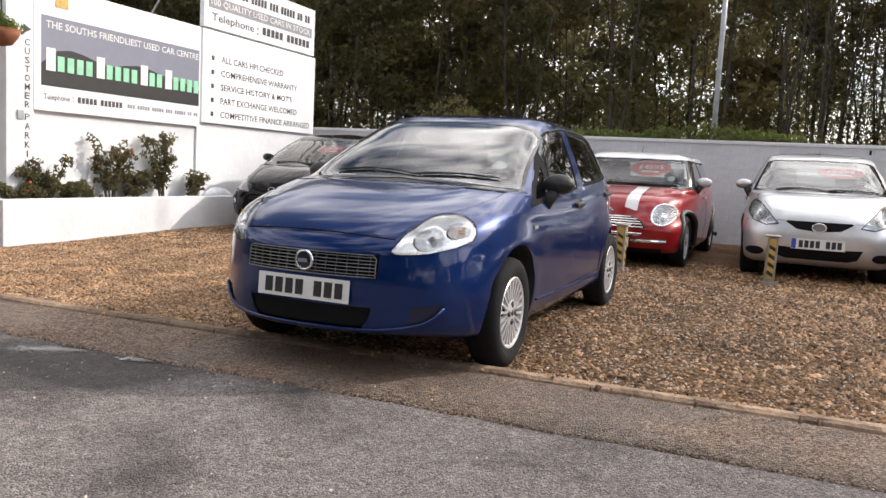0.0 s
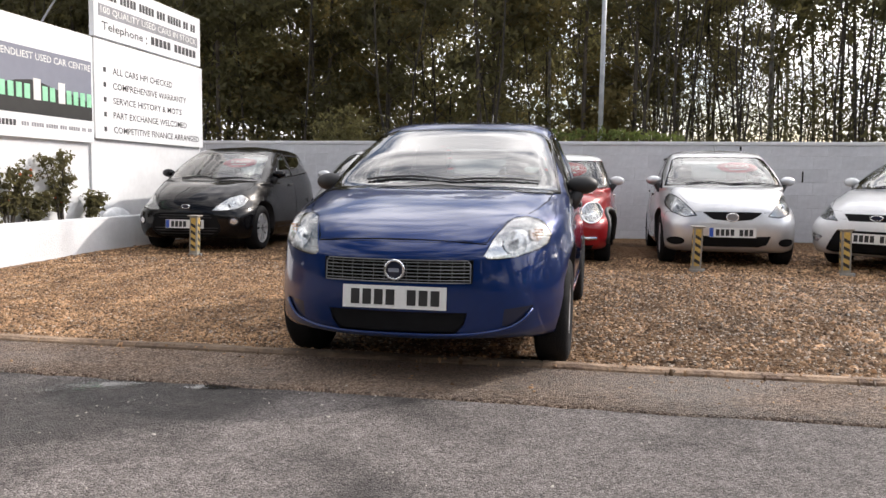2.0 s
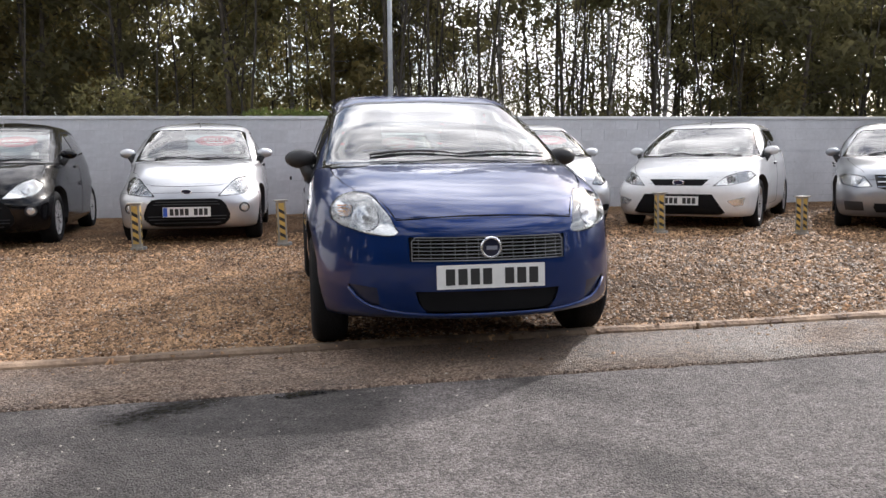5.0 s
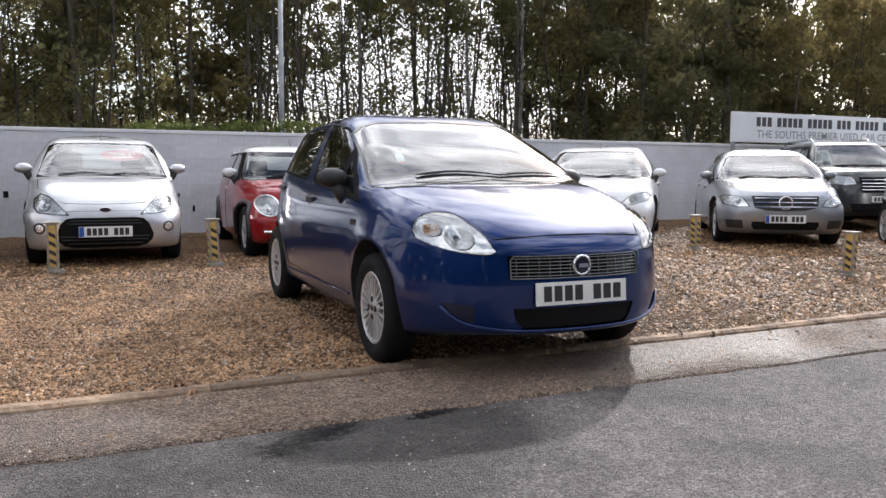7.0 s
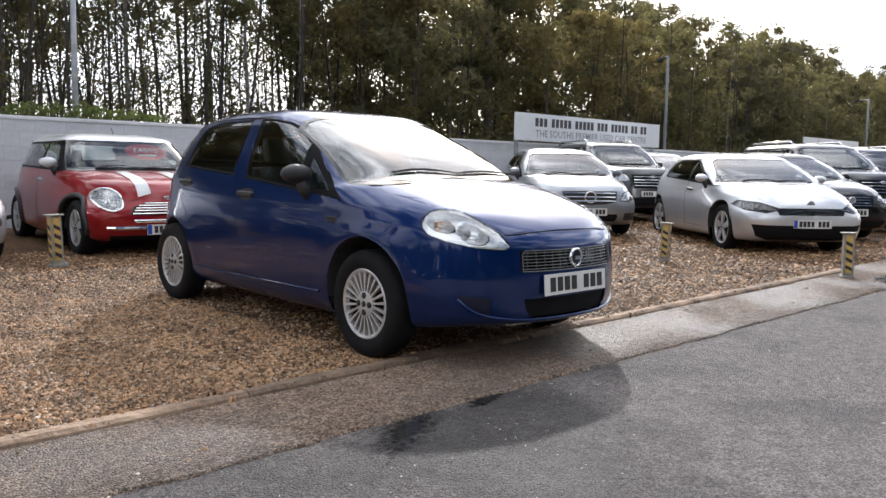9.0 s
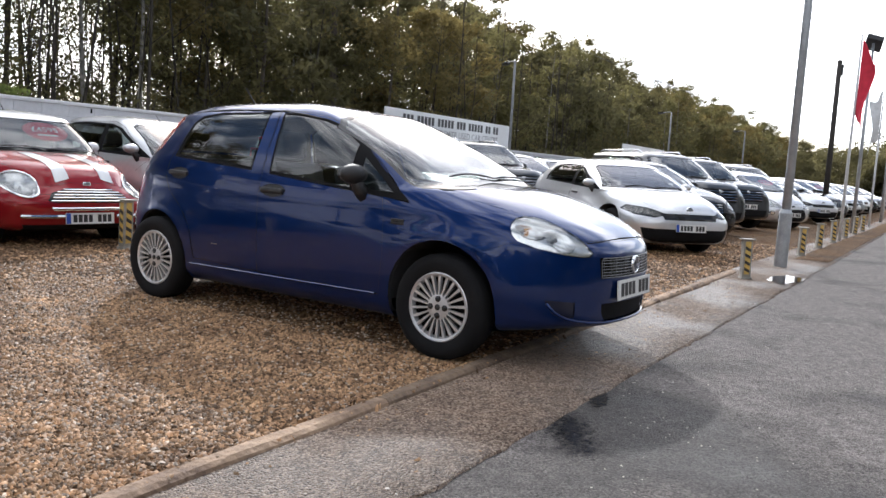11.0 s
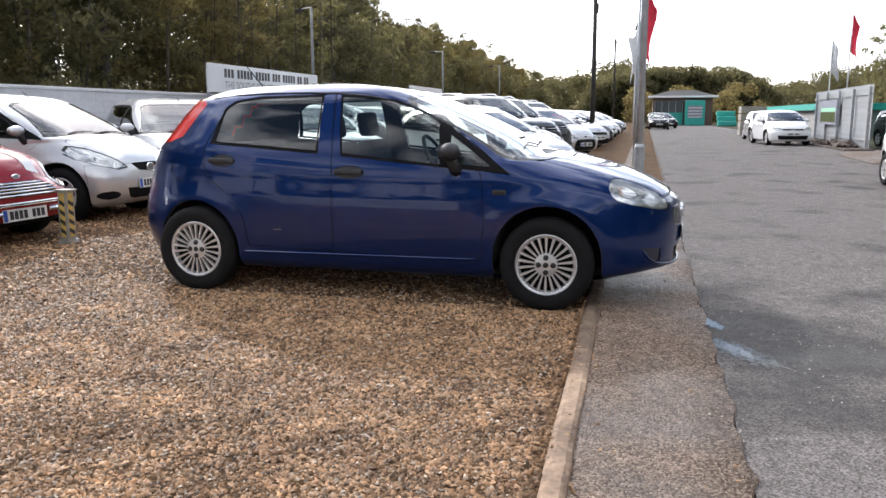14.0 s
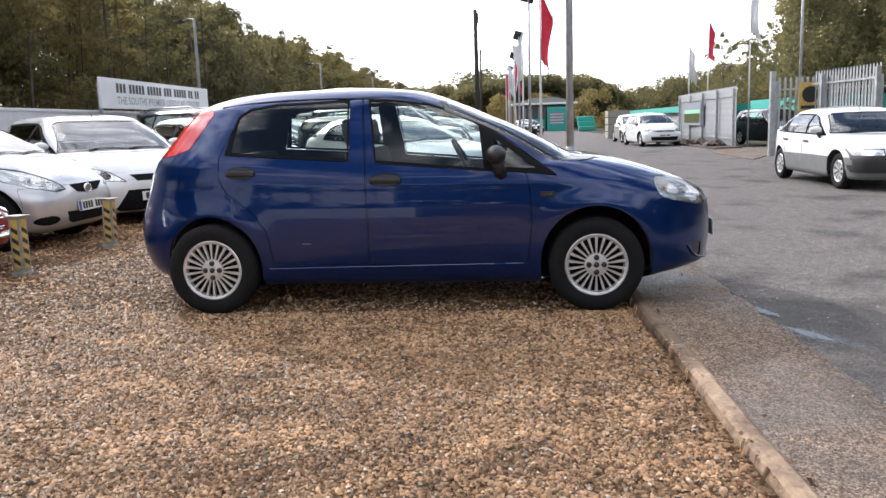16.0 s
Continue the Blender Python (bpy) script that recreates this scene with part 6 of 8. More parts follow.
MINI = generic(L=3.63, W=1.69, H=1.41, wb=2.467, foh=0.70, nose=0.635, cowl=(0.28, 0.95), top_y=0.72, belt=(0.92, 0.97), roof_w=0.60, rear="van", paint="red", boxy=1.0, nf=3.2, dark_pillars=True, 
               own=[("headlamp", "y", circle(s * 0.585, 0.635, 0.118, 20), lambda c, n: c.y < 0.2 and n.y < 0.3, "lamp_glass", "round headlamp lens", 0.004, 0, False) for s in (1, -1)] + [
                   ("bowl_lens", "y", circle(s * 0.585, 0.60, 0.058, 18), lambda c, n: c.y < 0.2 and n.y < 0.3, "lamp_glass", "clear lens over the bowl", 0.004, 0, False) for s in (1, -1)] + [
                   ("grille_recess", "y", [(-0.43, 0.488), (-0.38, 0.565), (-0.22, 0.612), (0.22, 0.612), (0.38, 0.565), (0.43, 0.488), (0.36, 0.475), (-0.36, 0.475)], front_keep(-0.3), "gloss_black", "black grille opening", -0.01, 0, False),
                   ("lower_intake", "y", [(-0.62, 0.25), (0.62, 0.25), (0.58, 0.18), (-0.58, 0.18)], front_keep(-0.2), "void", "black lower intake", -0.006, 0, False),
                   ("roof_panel", "z", [(-0.68, 0.55), (0.68, 0.55), (0.68, 2.95), (-0.68, 2.95)], lambda c, n: c.z > 1.288, "white_paint", "white painted roof", 0.002, 0, False)],
               plate_band=True, plate=(0.315, 4), badge=(0.655, 0.045, 0.5), mirror_mat="white_paint", mirror_label="white door mirror", handle_mat="chrome", bowls=((0.585, 0.60, 0.058),), price="\u00a34595", extras=(mini_extras,), spokes=5, q_y=2.62)
build_car(MINI, "hatchback", "red three-door hatchback with white roof and bonnet stripes", pose(0.36, 5.62, ground_z(0, 6) - 0.03, 0, 0, -2))

AY_LAMP = [(0.405, -0.62, 0.625), (0.53, -0.56, 0.608), (0.66, -0.46, 0.650), (0.715, -0.36, 0.715), (0.72, -0.30, 0.79), (0.665, -0.30, 0.855), (0.59, -0.40, 0.825), (0.50, -0.53, 0.735)]
AYGO = generic(L=3.405, W=1.615, H=1.465, wb=2.34, foh=0.66, nose=0.745, cowl=(0.03, 0.965), top_y=0.85, belt=(0.92, 1.0), roof_w=0.55, paint="silver", doors=5, b_y=1.22,
               own=headlamps(AY_LAMP, 0.0, bowls=((0.60, 0.725, 0.060),)) + [
                   ("grille_recess", "y", [(-0.325, 0.652), (-0.31, 0.662), (0.31, 0.662), (0.325, 0.652), (0.21, 0.578), (0.0, 0.560), (-0.21, 0.578)], front_keep(-0.3), "void", "black upper grille slot", -0.008, 0, False),
                   ("lower_intake", "y", [(-0.43, 0.385), (0.0, 0.365), (0.43, 0.385), (0.385, 0.285), (0.30, 0.258), (-0.30, 0.258), (-0.385, 0.285)], front_keep(-0.3), "void", "black lower intake", -0.01, 0, False),
                   ("fog_recess", "y", [(0.62 + 0.095 * math.cos(k * 0.45), 0.312 + 0.045 * math.sin(k * 0.45)) for k in range(14)], front_keep(-0.1), "void", "dark oval fog recess", -0.005, 0, False),
                   ("fog_recess", "y", [(-0.62 + 0.095 * math.cos(k * 0.45), 0.312 + 0.045 * math.sin(k * 0.45)) for k in range(14)], front_keep(-0.1), "void", "dark oval fog recess", -0.005, 0, False)],
               plate_band=True, plate=(0.425, 5), badge=(0.600, 0.075, 0.68), bowls=((0.60, 0.725, 0.060),), price="\u00a35295", spokes=7)
aygo = build_car(AYGO, "hatchback", "silver five-door city hatchback with a red price sheet", pose(2.535, 5.74, ground_z(0, 6) - 0.02, 0, 0, 0))

FO_LAMP = [(0.44, -0.80, 0.590), (0.62, -0.70, 0.600), (0.79, -0.48, 0.635), (0.835, -0.36, 0.70), (0.78, -0.36, 0.755), (0.68, -0.52, 0.745), (0.55, -0.70, 0.690)]
FOCUS = generic(L=4.36, W=1.84, H=1.48, wb=2.64, foh=0.90, nose=0.69, cowl=(0.10, 0.945), top_y=1.05, belt=(0.92, 1.03), roof_w=0.60, paint="white_paint", hub=0.325, arch=0.38, rim=0.232, nf=3.8, slope=0.36,
                own=headlamps(FO_LAMP, 0.0, bowls=((0.62, 0.668, 0.045),)) + [
                    ("grille_recess", "y", [(-0.375, 0.665), (0.375, 0.665), (0.29, 0.585), (-0.29, 0.585)], front_keep(-0.3), "void", "black upper grille", -0.008, 0, False),
                    ("lower_intake", "y", [(-0.42, 0.475), (0.42, 0.475), (0.57, 0.245), (0.50, 0.215), (-0.50, 0.215), (-0.57, 0.245)], front_keep(-0.3), "void", "wide black lower intake", -0.012, 0, False),
                    ("fog_recess", "y", [(0.60, 0.395), (0.79, 0.435), (0.77, 0.345), (0.68, 0.330)], front_keep(0.1), "reflector", "fog lamp", -0.003, 0, False),
                    ("fog_recess", "y", [(-0.60, 0.395), (-0.79, 0.435), (-0.77, 0.345), (-0.68, 0.330)], front_keep(0.1), "reflector", "fog lamp", -0.003, 0, False)],
                plate=(0.395, 4), badge=(0.625, 0.075, 0.45), badge_mat="navy", spokes=5)
focus = build_car(FOCUS, "hatchback", "white three-door sports hatchback with dark headlamps", pose(4.595, 5.59, ground_z(0, 6) - 0.02, 0, 0, -41))

ME_LAMP = [(0.47, -0.78, 0.575), (0.62, -0.70, 0.565), (0.78, -0.50, 0.60), (0.81, -0.42, 0.69), (0.74, -0.48, 0.725), (0.55, -0.68, 0.69)]
MERC = dict(L=4.58, W=1.77, H=1.44, wb=2.76, foh=0.80, nose=0.74, cowl=(0.30, 0.945), top_y=1.12, belt=(0.90, 0.96), roof_w=0.56, deck=(3.05, 1.02), rear_top=2.45, hub=0.32, arch=0.37, rim=0.222, doors=5, b_y=1.42, c_y=2.36, nf=3.8,
            own=headlamps(ME_LAMP, 0.0, bowls=((0.63, 0.645, 0.045),)) + [
                ("grille_recess", "y", [(-0.44, 0.715), (0.44, 0.715), (0.40, 0.56), (0.25, 0.520), (0.0, 0.510), (-0.25, 0.520), (-0.40, 0.56)], front_keep(-0.3), "trim", "grille with chrome slats", -0.012, 0, False),
                ("lower_intake", "y", [(-0.46, 0.36), (0.46, 0.36), (0.40, 0.25), (-0.40, 0.25)], front_keep(-0.3), "void", "black lower intake", -0.008, 0, False),
                ("fog_recess", "y", [(0.56, 0.38), (0.76, 0.38), (0.74, 0.27), (0.54, 0.27)], front_keep(0.0), "trim", "fog lamp recess", -0.006, 0, False),
                ("fog_recess", "y", [(-0.56, 0.38), (-0.76, 0.38), (-0.74, 0.27), (-0.54, 0.27)], front_keep(0.0), "trim", "fog lamp recess", -0.006, 0, False)],
            grilles=((0.40, 0.535, 0.715, 3, 0, "chrome"),), bar_r=0.013, grille_in=-0.004, bowls=((0.63, 0.645, 0.045),), plate_band=True, plate=(0.400, 4), badge=(0.620, 0.095, 1.0), badge_mat="trim", spokes=5)
merc = build_car(generic(**MERC, paint="grey_paint"), "saloon_car", "grey metallic saloon with chrome slatted grille", pose(7.05, 4.50, ground_z(0, 4.6) - 0.02, 0, 0, -37))

SC_LAMP = [(0.40, -0.80, 0.62), (0.60, -0.70, 0.575), (0.78, -0.48, 0.60), (0.84, -0.28, 0.66), (0.78, -0.34, 0.72), (0.62, -0.62, 0.70)]
SCI = generic(L=4.26, W=1.81, H=1.425, wb=2.578, foh=0.88, nose=0.70, cowl=(0.20, 0.96), top_y=1.10, belt=(0.90, 1.0), roof_w=0.60, paint="silver", hub=0.325, arch=0.38, rim=0.235, nf=3.8, slope=0.62, q_y=2.42,
              own=headlamps(SC_LAMP, 0.0, "dark_glass") + [
                  ("grille_recess", "y", [(-0.48, 0.635), (0.48, 0.635), (0.44, 0.545), (-0.44, 0.545)], front_keep(-0.3), "gloss_black", "slim black grille strip", -0.006, 0, False),
                  ("lower_intake", "y", [(-0.76, 0.415), (-0.60, 0.405), (0.60, 0.405), (0.76, 0.415), (0.70, 0.26), (0.56, 0.205), (-0.56, 0.205), (-0.70, 0.26)], front_keep(-0.1), "void", "wide black lower intake", -0.01, 0, False)],
              plate_band=True, plate=(0.430, 4), badge=(0.69, 0.055, 0.9), spokes=5)
scirocco = build_car(SCI, "coupe", "silver three-door coupe parked at an angle near the posts", pose(7.84, 1.49, -0.02, 0, 0, -39))

PA_LAMP = [(0.44, -0.82, 0.66), (0.62, -0.72, 0.62), (0.80, -0.46, 0.66), (0.82, -0.36, 0.75), (0.70, -0.54, 0.77), (0.54, -0.74, 0.74)]
PASS = dict(L=4.77, W=1.82, H=1.47, wb=2.71, foh=0.93, nose=0.74, cowl=(0.25, 0.99), top_y=1.05, belt=(0.92, 1.0), roof_w=0.59, doors=5, b_y=1.40, c_y=2.40, rear="van", hub=0.325, arch=0.38, rim=0.22, nf=3.8,
            own=headlamps(PA_LAMP, 0.0) + [
                ("grille_recess", "y", [(-0.40, 0.74), (0.40, 0.74), (0.30, 0.42), (-0.30, 0.42)], front_keep(-0.3), "void", "tall black and chrome grille", -0.01, 0, False),
                ("lower_intake", "y", [(-0.60, 0.34), (0.60, 0.34), (0.54, 0.24), (-0.54, 0.24)], front_keep(-0.2), "void", "black lower intake", -0.006, 0, False)],
            grilles=((0.33, 0.56, 0.73, 4, 0, "chrome"),), bar_r=0.008, grille_in=-0.003, plate=(0.47, 4), badge=(0.66, 0.06, 1.0), spokes=5)
passat = build_car(generic(**{**PASS}, paint="black_paint"), "estate_car", "black estate car with roof rails and chrome grille", pose(10.35, 1.95, 0.01, 0, 0, -36))

def rails(car, surf, flank):
    for s in (1, -1):
        part("roof_rail", tube(bmesh.new(), [(s * 0.55, 1.25, 1.66), (s * 0.56, 1.4, 1.75), (s * 0.56, 2.9, 1.75), (s * 0.55, 3.1, 1.66)], 0.02, 8), "chrome", car, smooth=True)

SU_LAMP = [(0.50, -0.78, 0.86), (0.68, -0.70, 0.84), (0.84, -0.48, 0.86), (0.86, -0.42, 0.98), (0.74, -0.56, 1.0), (0.56, -0.74, 0.99)]
SUV = dict(L=4.7, W=1.90, H=1.73, wb=2.85, foh=0.86, nose=0.98, cowl=(0.30, 1.18), top_y=0.95, belt=(1.10, 1.15), roof_w=0.64, doors=5, b_y=1.40, c_y=2.42, rear="van", hub=0.37, arch=0.44, rim=0.24, clear=0.26, nf=4.2, boxy=1.0,
           own=headlamps(SU_LAMP, 0.0) + [
               ("grille_recess", "y", [(-0.46, 0.98), (0.46, 0.98), (0.42, 0.70), (-0.42, 0.70)], front_keep(-0.3), "void", "black grille with bars", -0.012, 0, False),
               ("lower_intake", "y", [(-0.62, 0.50), (0.62, 0.50), (0.56, 0.34), (-0.56, 0.34)], front_keep(-0.2), "void", "black lower intake", -0.008, 0, False)],
           grilles=((0.42, 0.72, 0.96, 4, 0, "chrome"),), bar_r=0.009, grille_in=-0.004, plate=(0.58, 2), badge=(0.93, 0.05, 0.6), spokes=5, extras=(rails,))
suv = build_car(generic(**{**SUV}, paint="dark_paint"), "off_road_car", "dark grey off-road car with silver roof rails", pose(13.1, 2.35, 0.01, 0, 0, -36))
copy_thing(suv, pose(10.62, 5.75, 0.10, 0, 0, -30)).scale = (0.94, 0.94, 0.94)
copy_thing(suv, pose(16.1, 2.4, 0.01, 0, 0, -36))
copy_thing(silver_ka, pose(18.7, 1.7, 0.0, 0, 0, -36))
copy_thing(suv, pose(21.3, 2.4, 0.0, 0, 0, -36))
for i, (src, px) in enumerate(((scirocco, 24.0), (passat, 26.6), (aygo, 29.4), (scirocco, 32.0), (merc, 34.8), (focus, 37.5), (passat, 40.5), (aygo, 43.5), (merc, 46.5), (scirocco, 50))):
    copy_thing(src, pose(px, 1.7, 0.0, 0, 0, -36))
for i, (src, px, py) in enumerate(((focus, 13.6, 6.3), (merc, 16.6, 6.4), (passat, 19.6, 6.4), (scirocco, 22.5, 6.4), (suv, 25.4, 6.6))):
    copy_thing(src, pose(px, py, 0.11, 0, 0, -24))

# cars across the lane
OLD_LAMP = [(0.48, -0.86, 0.56), (0.62, -0.84, 0.56), (0.80, -0.66, 0.56), (0.80, -0.64, 0.66), (0.62, -0.80, 0.66), (0.48, -0.84, 0.66)]
OLD = generic(L=4.30, W=1.68, H=1.34, wb=2.55, foh=0.90, nose=0.70, cowl=(0.35, 0.885), top_y=1.05, belt=(0.84, 0.88), roof_w=0.56, deck=(3.15, 0.99), rear_top=2.50, doors=5, b_y=1.40, c_y=2.30, nf=4.6, hub=0.29, arch=0.34, rim=0.18, paint="white_paint",
              own=[("lower_band", "x", [(-1.2, 0.1), (4, 0.1), (4, 0.52), (-1.2, 0.52)], lambda c, n: True, "dark_band", "grey lower body band", 0.0, 0, False)] + headlamps(OLD_LAMP, -0.2) + [
                  ("grille_recess", "y", [(-0.40, 0.65), (0.40, 0.65), (0.40, 0.57), (-0.40, 0.57)], front_keep(-0.3), "void", "slim black grille", -0.006, 0, False),
                  ("front_bumper", "y", [(-0.9, 0.56), (0.9, 0.56), (0.9, 0.30), (-0.9, 0.30)], front_keep(-0.45), "trim", "dark plastic bumper", 0.012, 0, False)],
              plate=(0.44, 2), badge=(0.61, 0.03, 0.6), spokes=8)
build_car(OLD, "saloon_car", "old white and grey saloon with black bumper, parked in the lane", pose(7.55, -5.62, -0.02, 0, 0, -88.8))
copy_thing(aygo, pose(36.5, -6.4, -0.02, 0, 0, -88))
build_car(generic(L=4.2, W=1.78, H=1.47, wb=2.58, foh=0.86, nose=0.74, cowl=(0.15, 1.0), top_y=1.0, belt=(0.92, 1.0), roof_w=0.58, doors=5, paint="white_paint",
                         own=headlamps(PA_LAMP, 0.0) + [("grille_recess", "y", [(-0.44, 0.69), (0.44, 0.69), (0.40, 0.63), (-0.40, 0.63)], front_keep(-0.3), "void", "slim black grille", -0.006, 0, False),
                                                        ("lower_intake", "y", [(-0.6, 0.42), (0.6, 0.42), (0.54, 0.26), (-0.54, 0.26)], front_keep(-0.2), "void", "black lower intake", -0.006, 0, False)],
                         plate=(0.47, 3), badge=(0.66, 0.055, 1.0), spokes=5), "hatchback", "white five-door hatchback parked along the fence", pose(30.2, -6.35, -0.02, 0, 0, -84))
copy_thing(passat, pose(26.5, -10.8, -0.02, 0, 0, -80))
for px, py, a in ((66, -1.7, -85), (73, -2.6, -70)):
    copy_thing(passat, pose(px, py, -0.02, 0, 0, a))

# ---- woods ----
def leaf_cloud(centres, radii, per, size, seed, flat=0.75):
    """Many small leaves in clumps: arrays of corners and faces."""
    g = np.random.default_rng(seed)
    k = len(centres)
    c = np.repeat(np.array(centres, float), per, 0)
    r = np.repeat(np.array(radii, float), per)[:, None]
    d = g.normal(size=(k * per, 3))
    d /= np.linalg.norm(d, axis=1)[:, None]
    p = c + d * r * g.uniform(0.25, 1.0, (k * per, 1)) ** 0.6 * (1, 1, flat)
    a, b = g.normal(size=(k * per, 3)), g.normal(size=(k * per, 3))
    a /= np.linalg.norm(a, axis=1)[:, None]
    b -= a * (a * b).sum(1)[:, None]
    b /= np.linalg.norm(b, axis=1)[:, None]
    s = size * g.uniform(0.55, 1.35, (k * per, 1))
    q = np.stack([p - a * s, p + b * s * 0.9, p + a * s], 1).reshape(-1, 3)
    f = np.arange(len(q)).reshape(-1, 3)
    return q, f


def mesh_np(name, verts, faces, material):
    me = bpy.data.meshes.new(name)
    nv, nf, k = len(verts), len(faces), faces.shape[1]
    me.vertices.add(nv)
    me.vertices.foreach_set("co", np.asarray(verts, np.float32).ravel())
    me.loops.add(nf * k)
    me.loops.foreach_set("vertex_index", np.asarray(faces, np.int32).ravel())
    me.polygons.add(nf)
    me.polygons.foreach_set("loop_start", np.arange(0, nf * k, k, dtype=np.int32))
    me.update(calc_edges=True)
    me.materials.append(M[material])
    return me


def make_tree(h, crown_from, spread, leafy, seed, leaf, bark, lean=0.0, leaf_size=0.13):
    g = random.Random(seed)
    ob = tagged(new("tree"), label="tall slim woodland tree with thin autumn foliage", category="tree", group="woodland trees behind the wall")
    bm = bmesh.new()
    pts = [Vector((lean * h * t + 0.18 * math.sin(3 * t + seed), 0.15 * math.sin(4 * t + seed * 2), h * t - 0.2)) for t in (0, 0.15, 0.3, 0.45, 0.6, 0.75, 0.9, 1.0)]
    r0 = 0.0065 * h + 0.015
    tube(bm, pts, [r0 * (1 - 0.88 * i / 7) for i in range(8)], 7)
    cs, rs = [], []
    nl = int(14 + leafy * 14)
    for i in range(nl):
        t = crown_from + (1 - crown_from) * (i + g.random()) / nl
        k = min(6, int(t * 7))
        p = pts[k].lerp(pts[k + 1], t * 7 - k)
        a = g.uniform(0, 6.283)
        ln = spread * (0.45 + 0.75 * g.random()) * (1.15 - 0.75 * abs(t - crown_from - 0.3))
        tip = p + Vector((math.cos(a) * ln, math.sin(a) * ln, ln * g.uniform(0.15, 0.75)))
        mid = p.lerp(tip, 0.5) + Vector((0, 0, -0.06 * ln))
        tube(bm, [p, mid, tip], [r0 * 0.32 * (1.1 - t), r0 * 0.2 * (1.1 - t), 0.008], 5, cap=False)
        for f_ in (0.55, 0.8, 1.0):
            if g.random() < 0.55 + 0.45 * leafy:
                cs.append(p.lerp(tip, f_) + Vector((g.uniform(-.25, .25), g.uniform(-.25, .25), g.uniform(-.2, .25))))
                rs.append(g.uniform(0.35, 0.8) * (0.7 + 0.4 * leafy))
        sub = mid + Vector((g.uniform(-.6, .6), g.uniform(-.6, .6), g.uniform(0.1, 0.7)))
        tube(bm, [mid, sub], [0.012, 0.005], 4, cap=False)
    part("trunk", bm, bark, ob, smooth=True)
    q, f = leaf_cloud(cs, rs, int(46 + 32 * leafy), leaf_size, seed)
    cr = new("crown", mesh_np("crown", q, f, leaf))
    cr.parent = ob
    return ob


KINDS = [make_tree(12.5, 0.28, 1.9, 0.75, 1, "leaf", "bark"), make_tree(11.5, 0.34, 1.7, 0.55, 2, "leaf_dark", "bark", 0.02), make_tree(13.0, 0.45, 1.5, 0.35, 3, "leaf", "birch", -0.015),
         make_tree(12.0, 0.20, 2.1, 0.95, 4, "leaf_gold", "bark"), make_tree(13.5, 0.50, 1.6, 0.45, 5, "leaf_dark", "bark", 0.01), make_tree(10.5, 0.12, 2.0, 0.9, 6, "leaf_dark", "bark"),
         make_tree(12.8, 0.38, 1.4, 0.3, 8, "leaf_gold", "birch", 0.03)]
used = set()
HEIGHTS = (12.5, 11.5, 13.0, 12.0, 13.5, 10.5, 12.8)


def treeline(x, y):
    """Height of the wood's top: tall behind the boards, lower along the far yard."""
    return 10.8 + 0.2 * (y - 18) - (2.2 - 0.18 * (y - 18)) * smooth01((x - 18) / 10)


def sky_gap(x, y):
    """Where the wood is thin and the sky shows between the stems."""
    return 1.6 + 0.16 * (y - 18) < x < 12.0 + 0.56 * (y - 18)


def plant(k, x, y, s, a):
    m = pose(x, y, -0.1, 0, 0, a) @ Matrix.Scale(s, 4)
    if k not in used:
        used.add(k)
        KINDS[k].matrix_basis = m
        return
    ob = copy_thing(KINDS[k], pose(x, y, -0.1, 0, 0, a))
    ob.scale = (s, s, s)


g = random.Random(21)
for k, (tx, ty) in enumerate(((-20, 18), (-12, 19), (6, 20), (-7, 18.5), (9, 23), (-16, 20), (4, 25))):
    plant(k, tx, ty, 0.95, 40 * k)
# rows behind the wall, thinner where the sky shows through, running on beside the yard into the distance
for row, (y0, step) in enumerate(((18.0, 2.5), (21.0, 2.8), (25.0, 3.2), (29.5, 3.8))):
    x = -34 + row
    while x < 135:
        thin = sky_gap(x, y0)
        if not (thin and g.random() < 0.25):
            k = g.choice((2, 4, 6, 2, 4) if thin else (0, 1, 3, 5, 1, 0, 2, 5))
            plant(k, x + g.uniform(-0.8, 0.8), y0 + g.uniform(-1.3, 1.3), treeline(x, y0) * g.uniform(0.84, 1.04) / HEIGHTS[k], g.uniform(0, 360))
        x += step * g.uniform(0.75, 1.25) * (1 + 0.012 * max(0, x - 30))
# far end of the lane and the trees across it
for x, y, s in ((78, -22, 0.72), (84, -27, 0.78), (72, -26, 0.95), (64, -24, 1.0), (92, -31, 0.8), (56, -22, 0.92), (60, -30, 1.05), (100, -36, 0.98), (110, -34, 0.88),
                (36, -16, 0.72), (33, -18, 0.78), (39, -18, 0.80), (29, -16, 0.62), (26, -18.5, 0.62), (43, -20, 0.75), (36, -22, 0.8), (48, -22, 0.8), (22, -17, 0.6), (19, -19, 0.6), (30, -23, 0.75), (41, -26, 0.85)):
    plant(g.choice((0, 3, 5, 0)), x, y, s, g.uniform(0, 360))
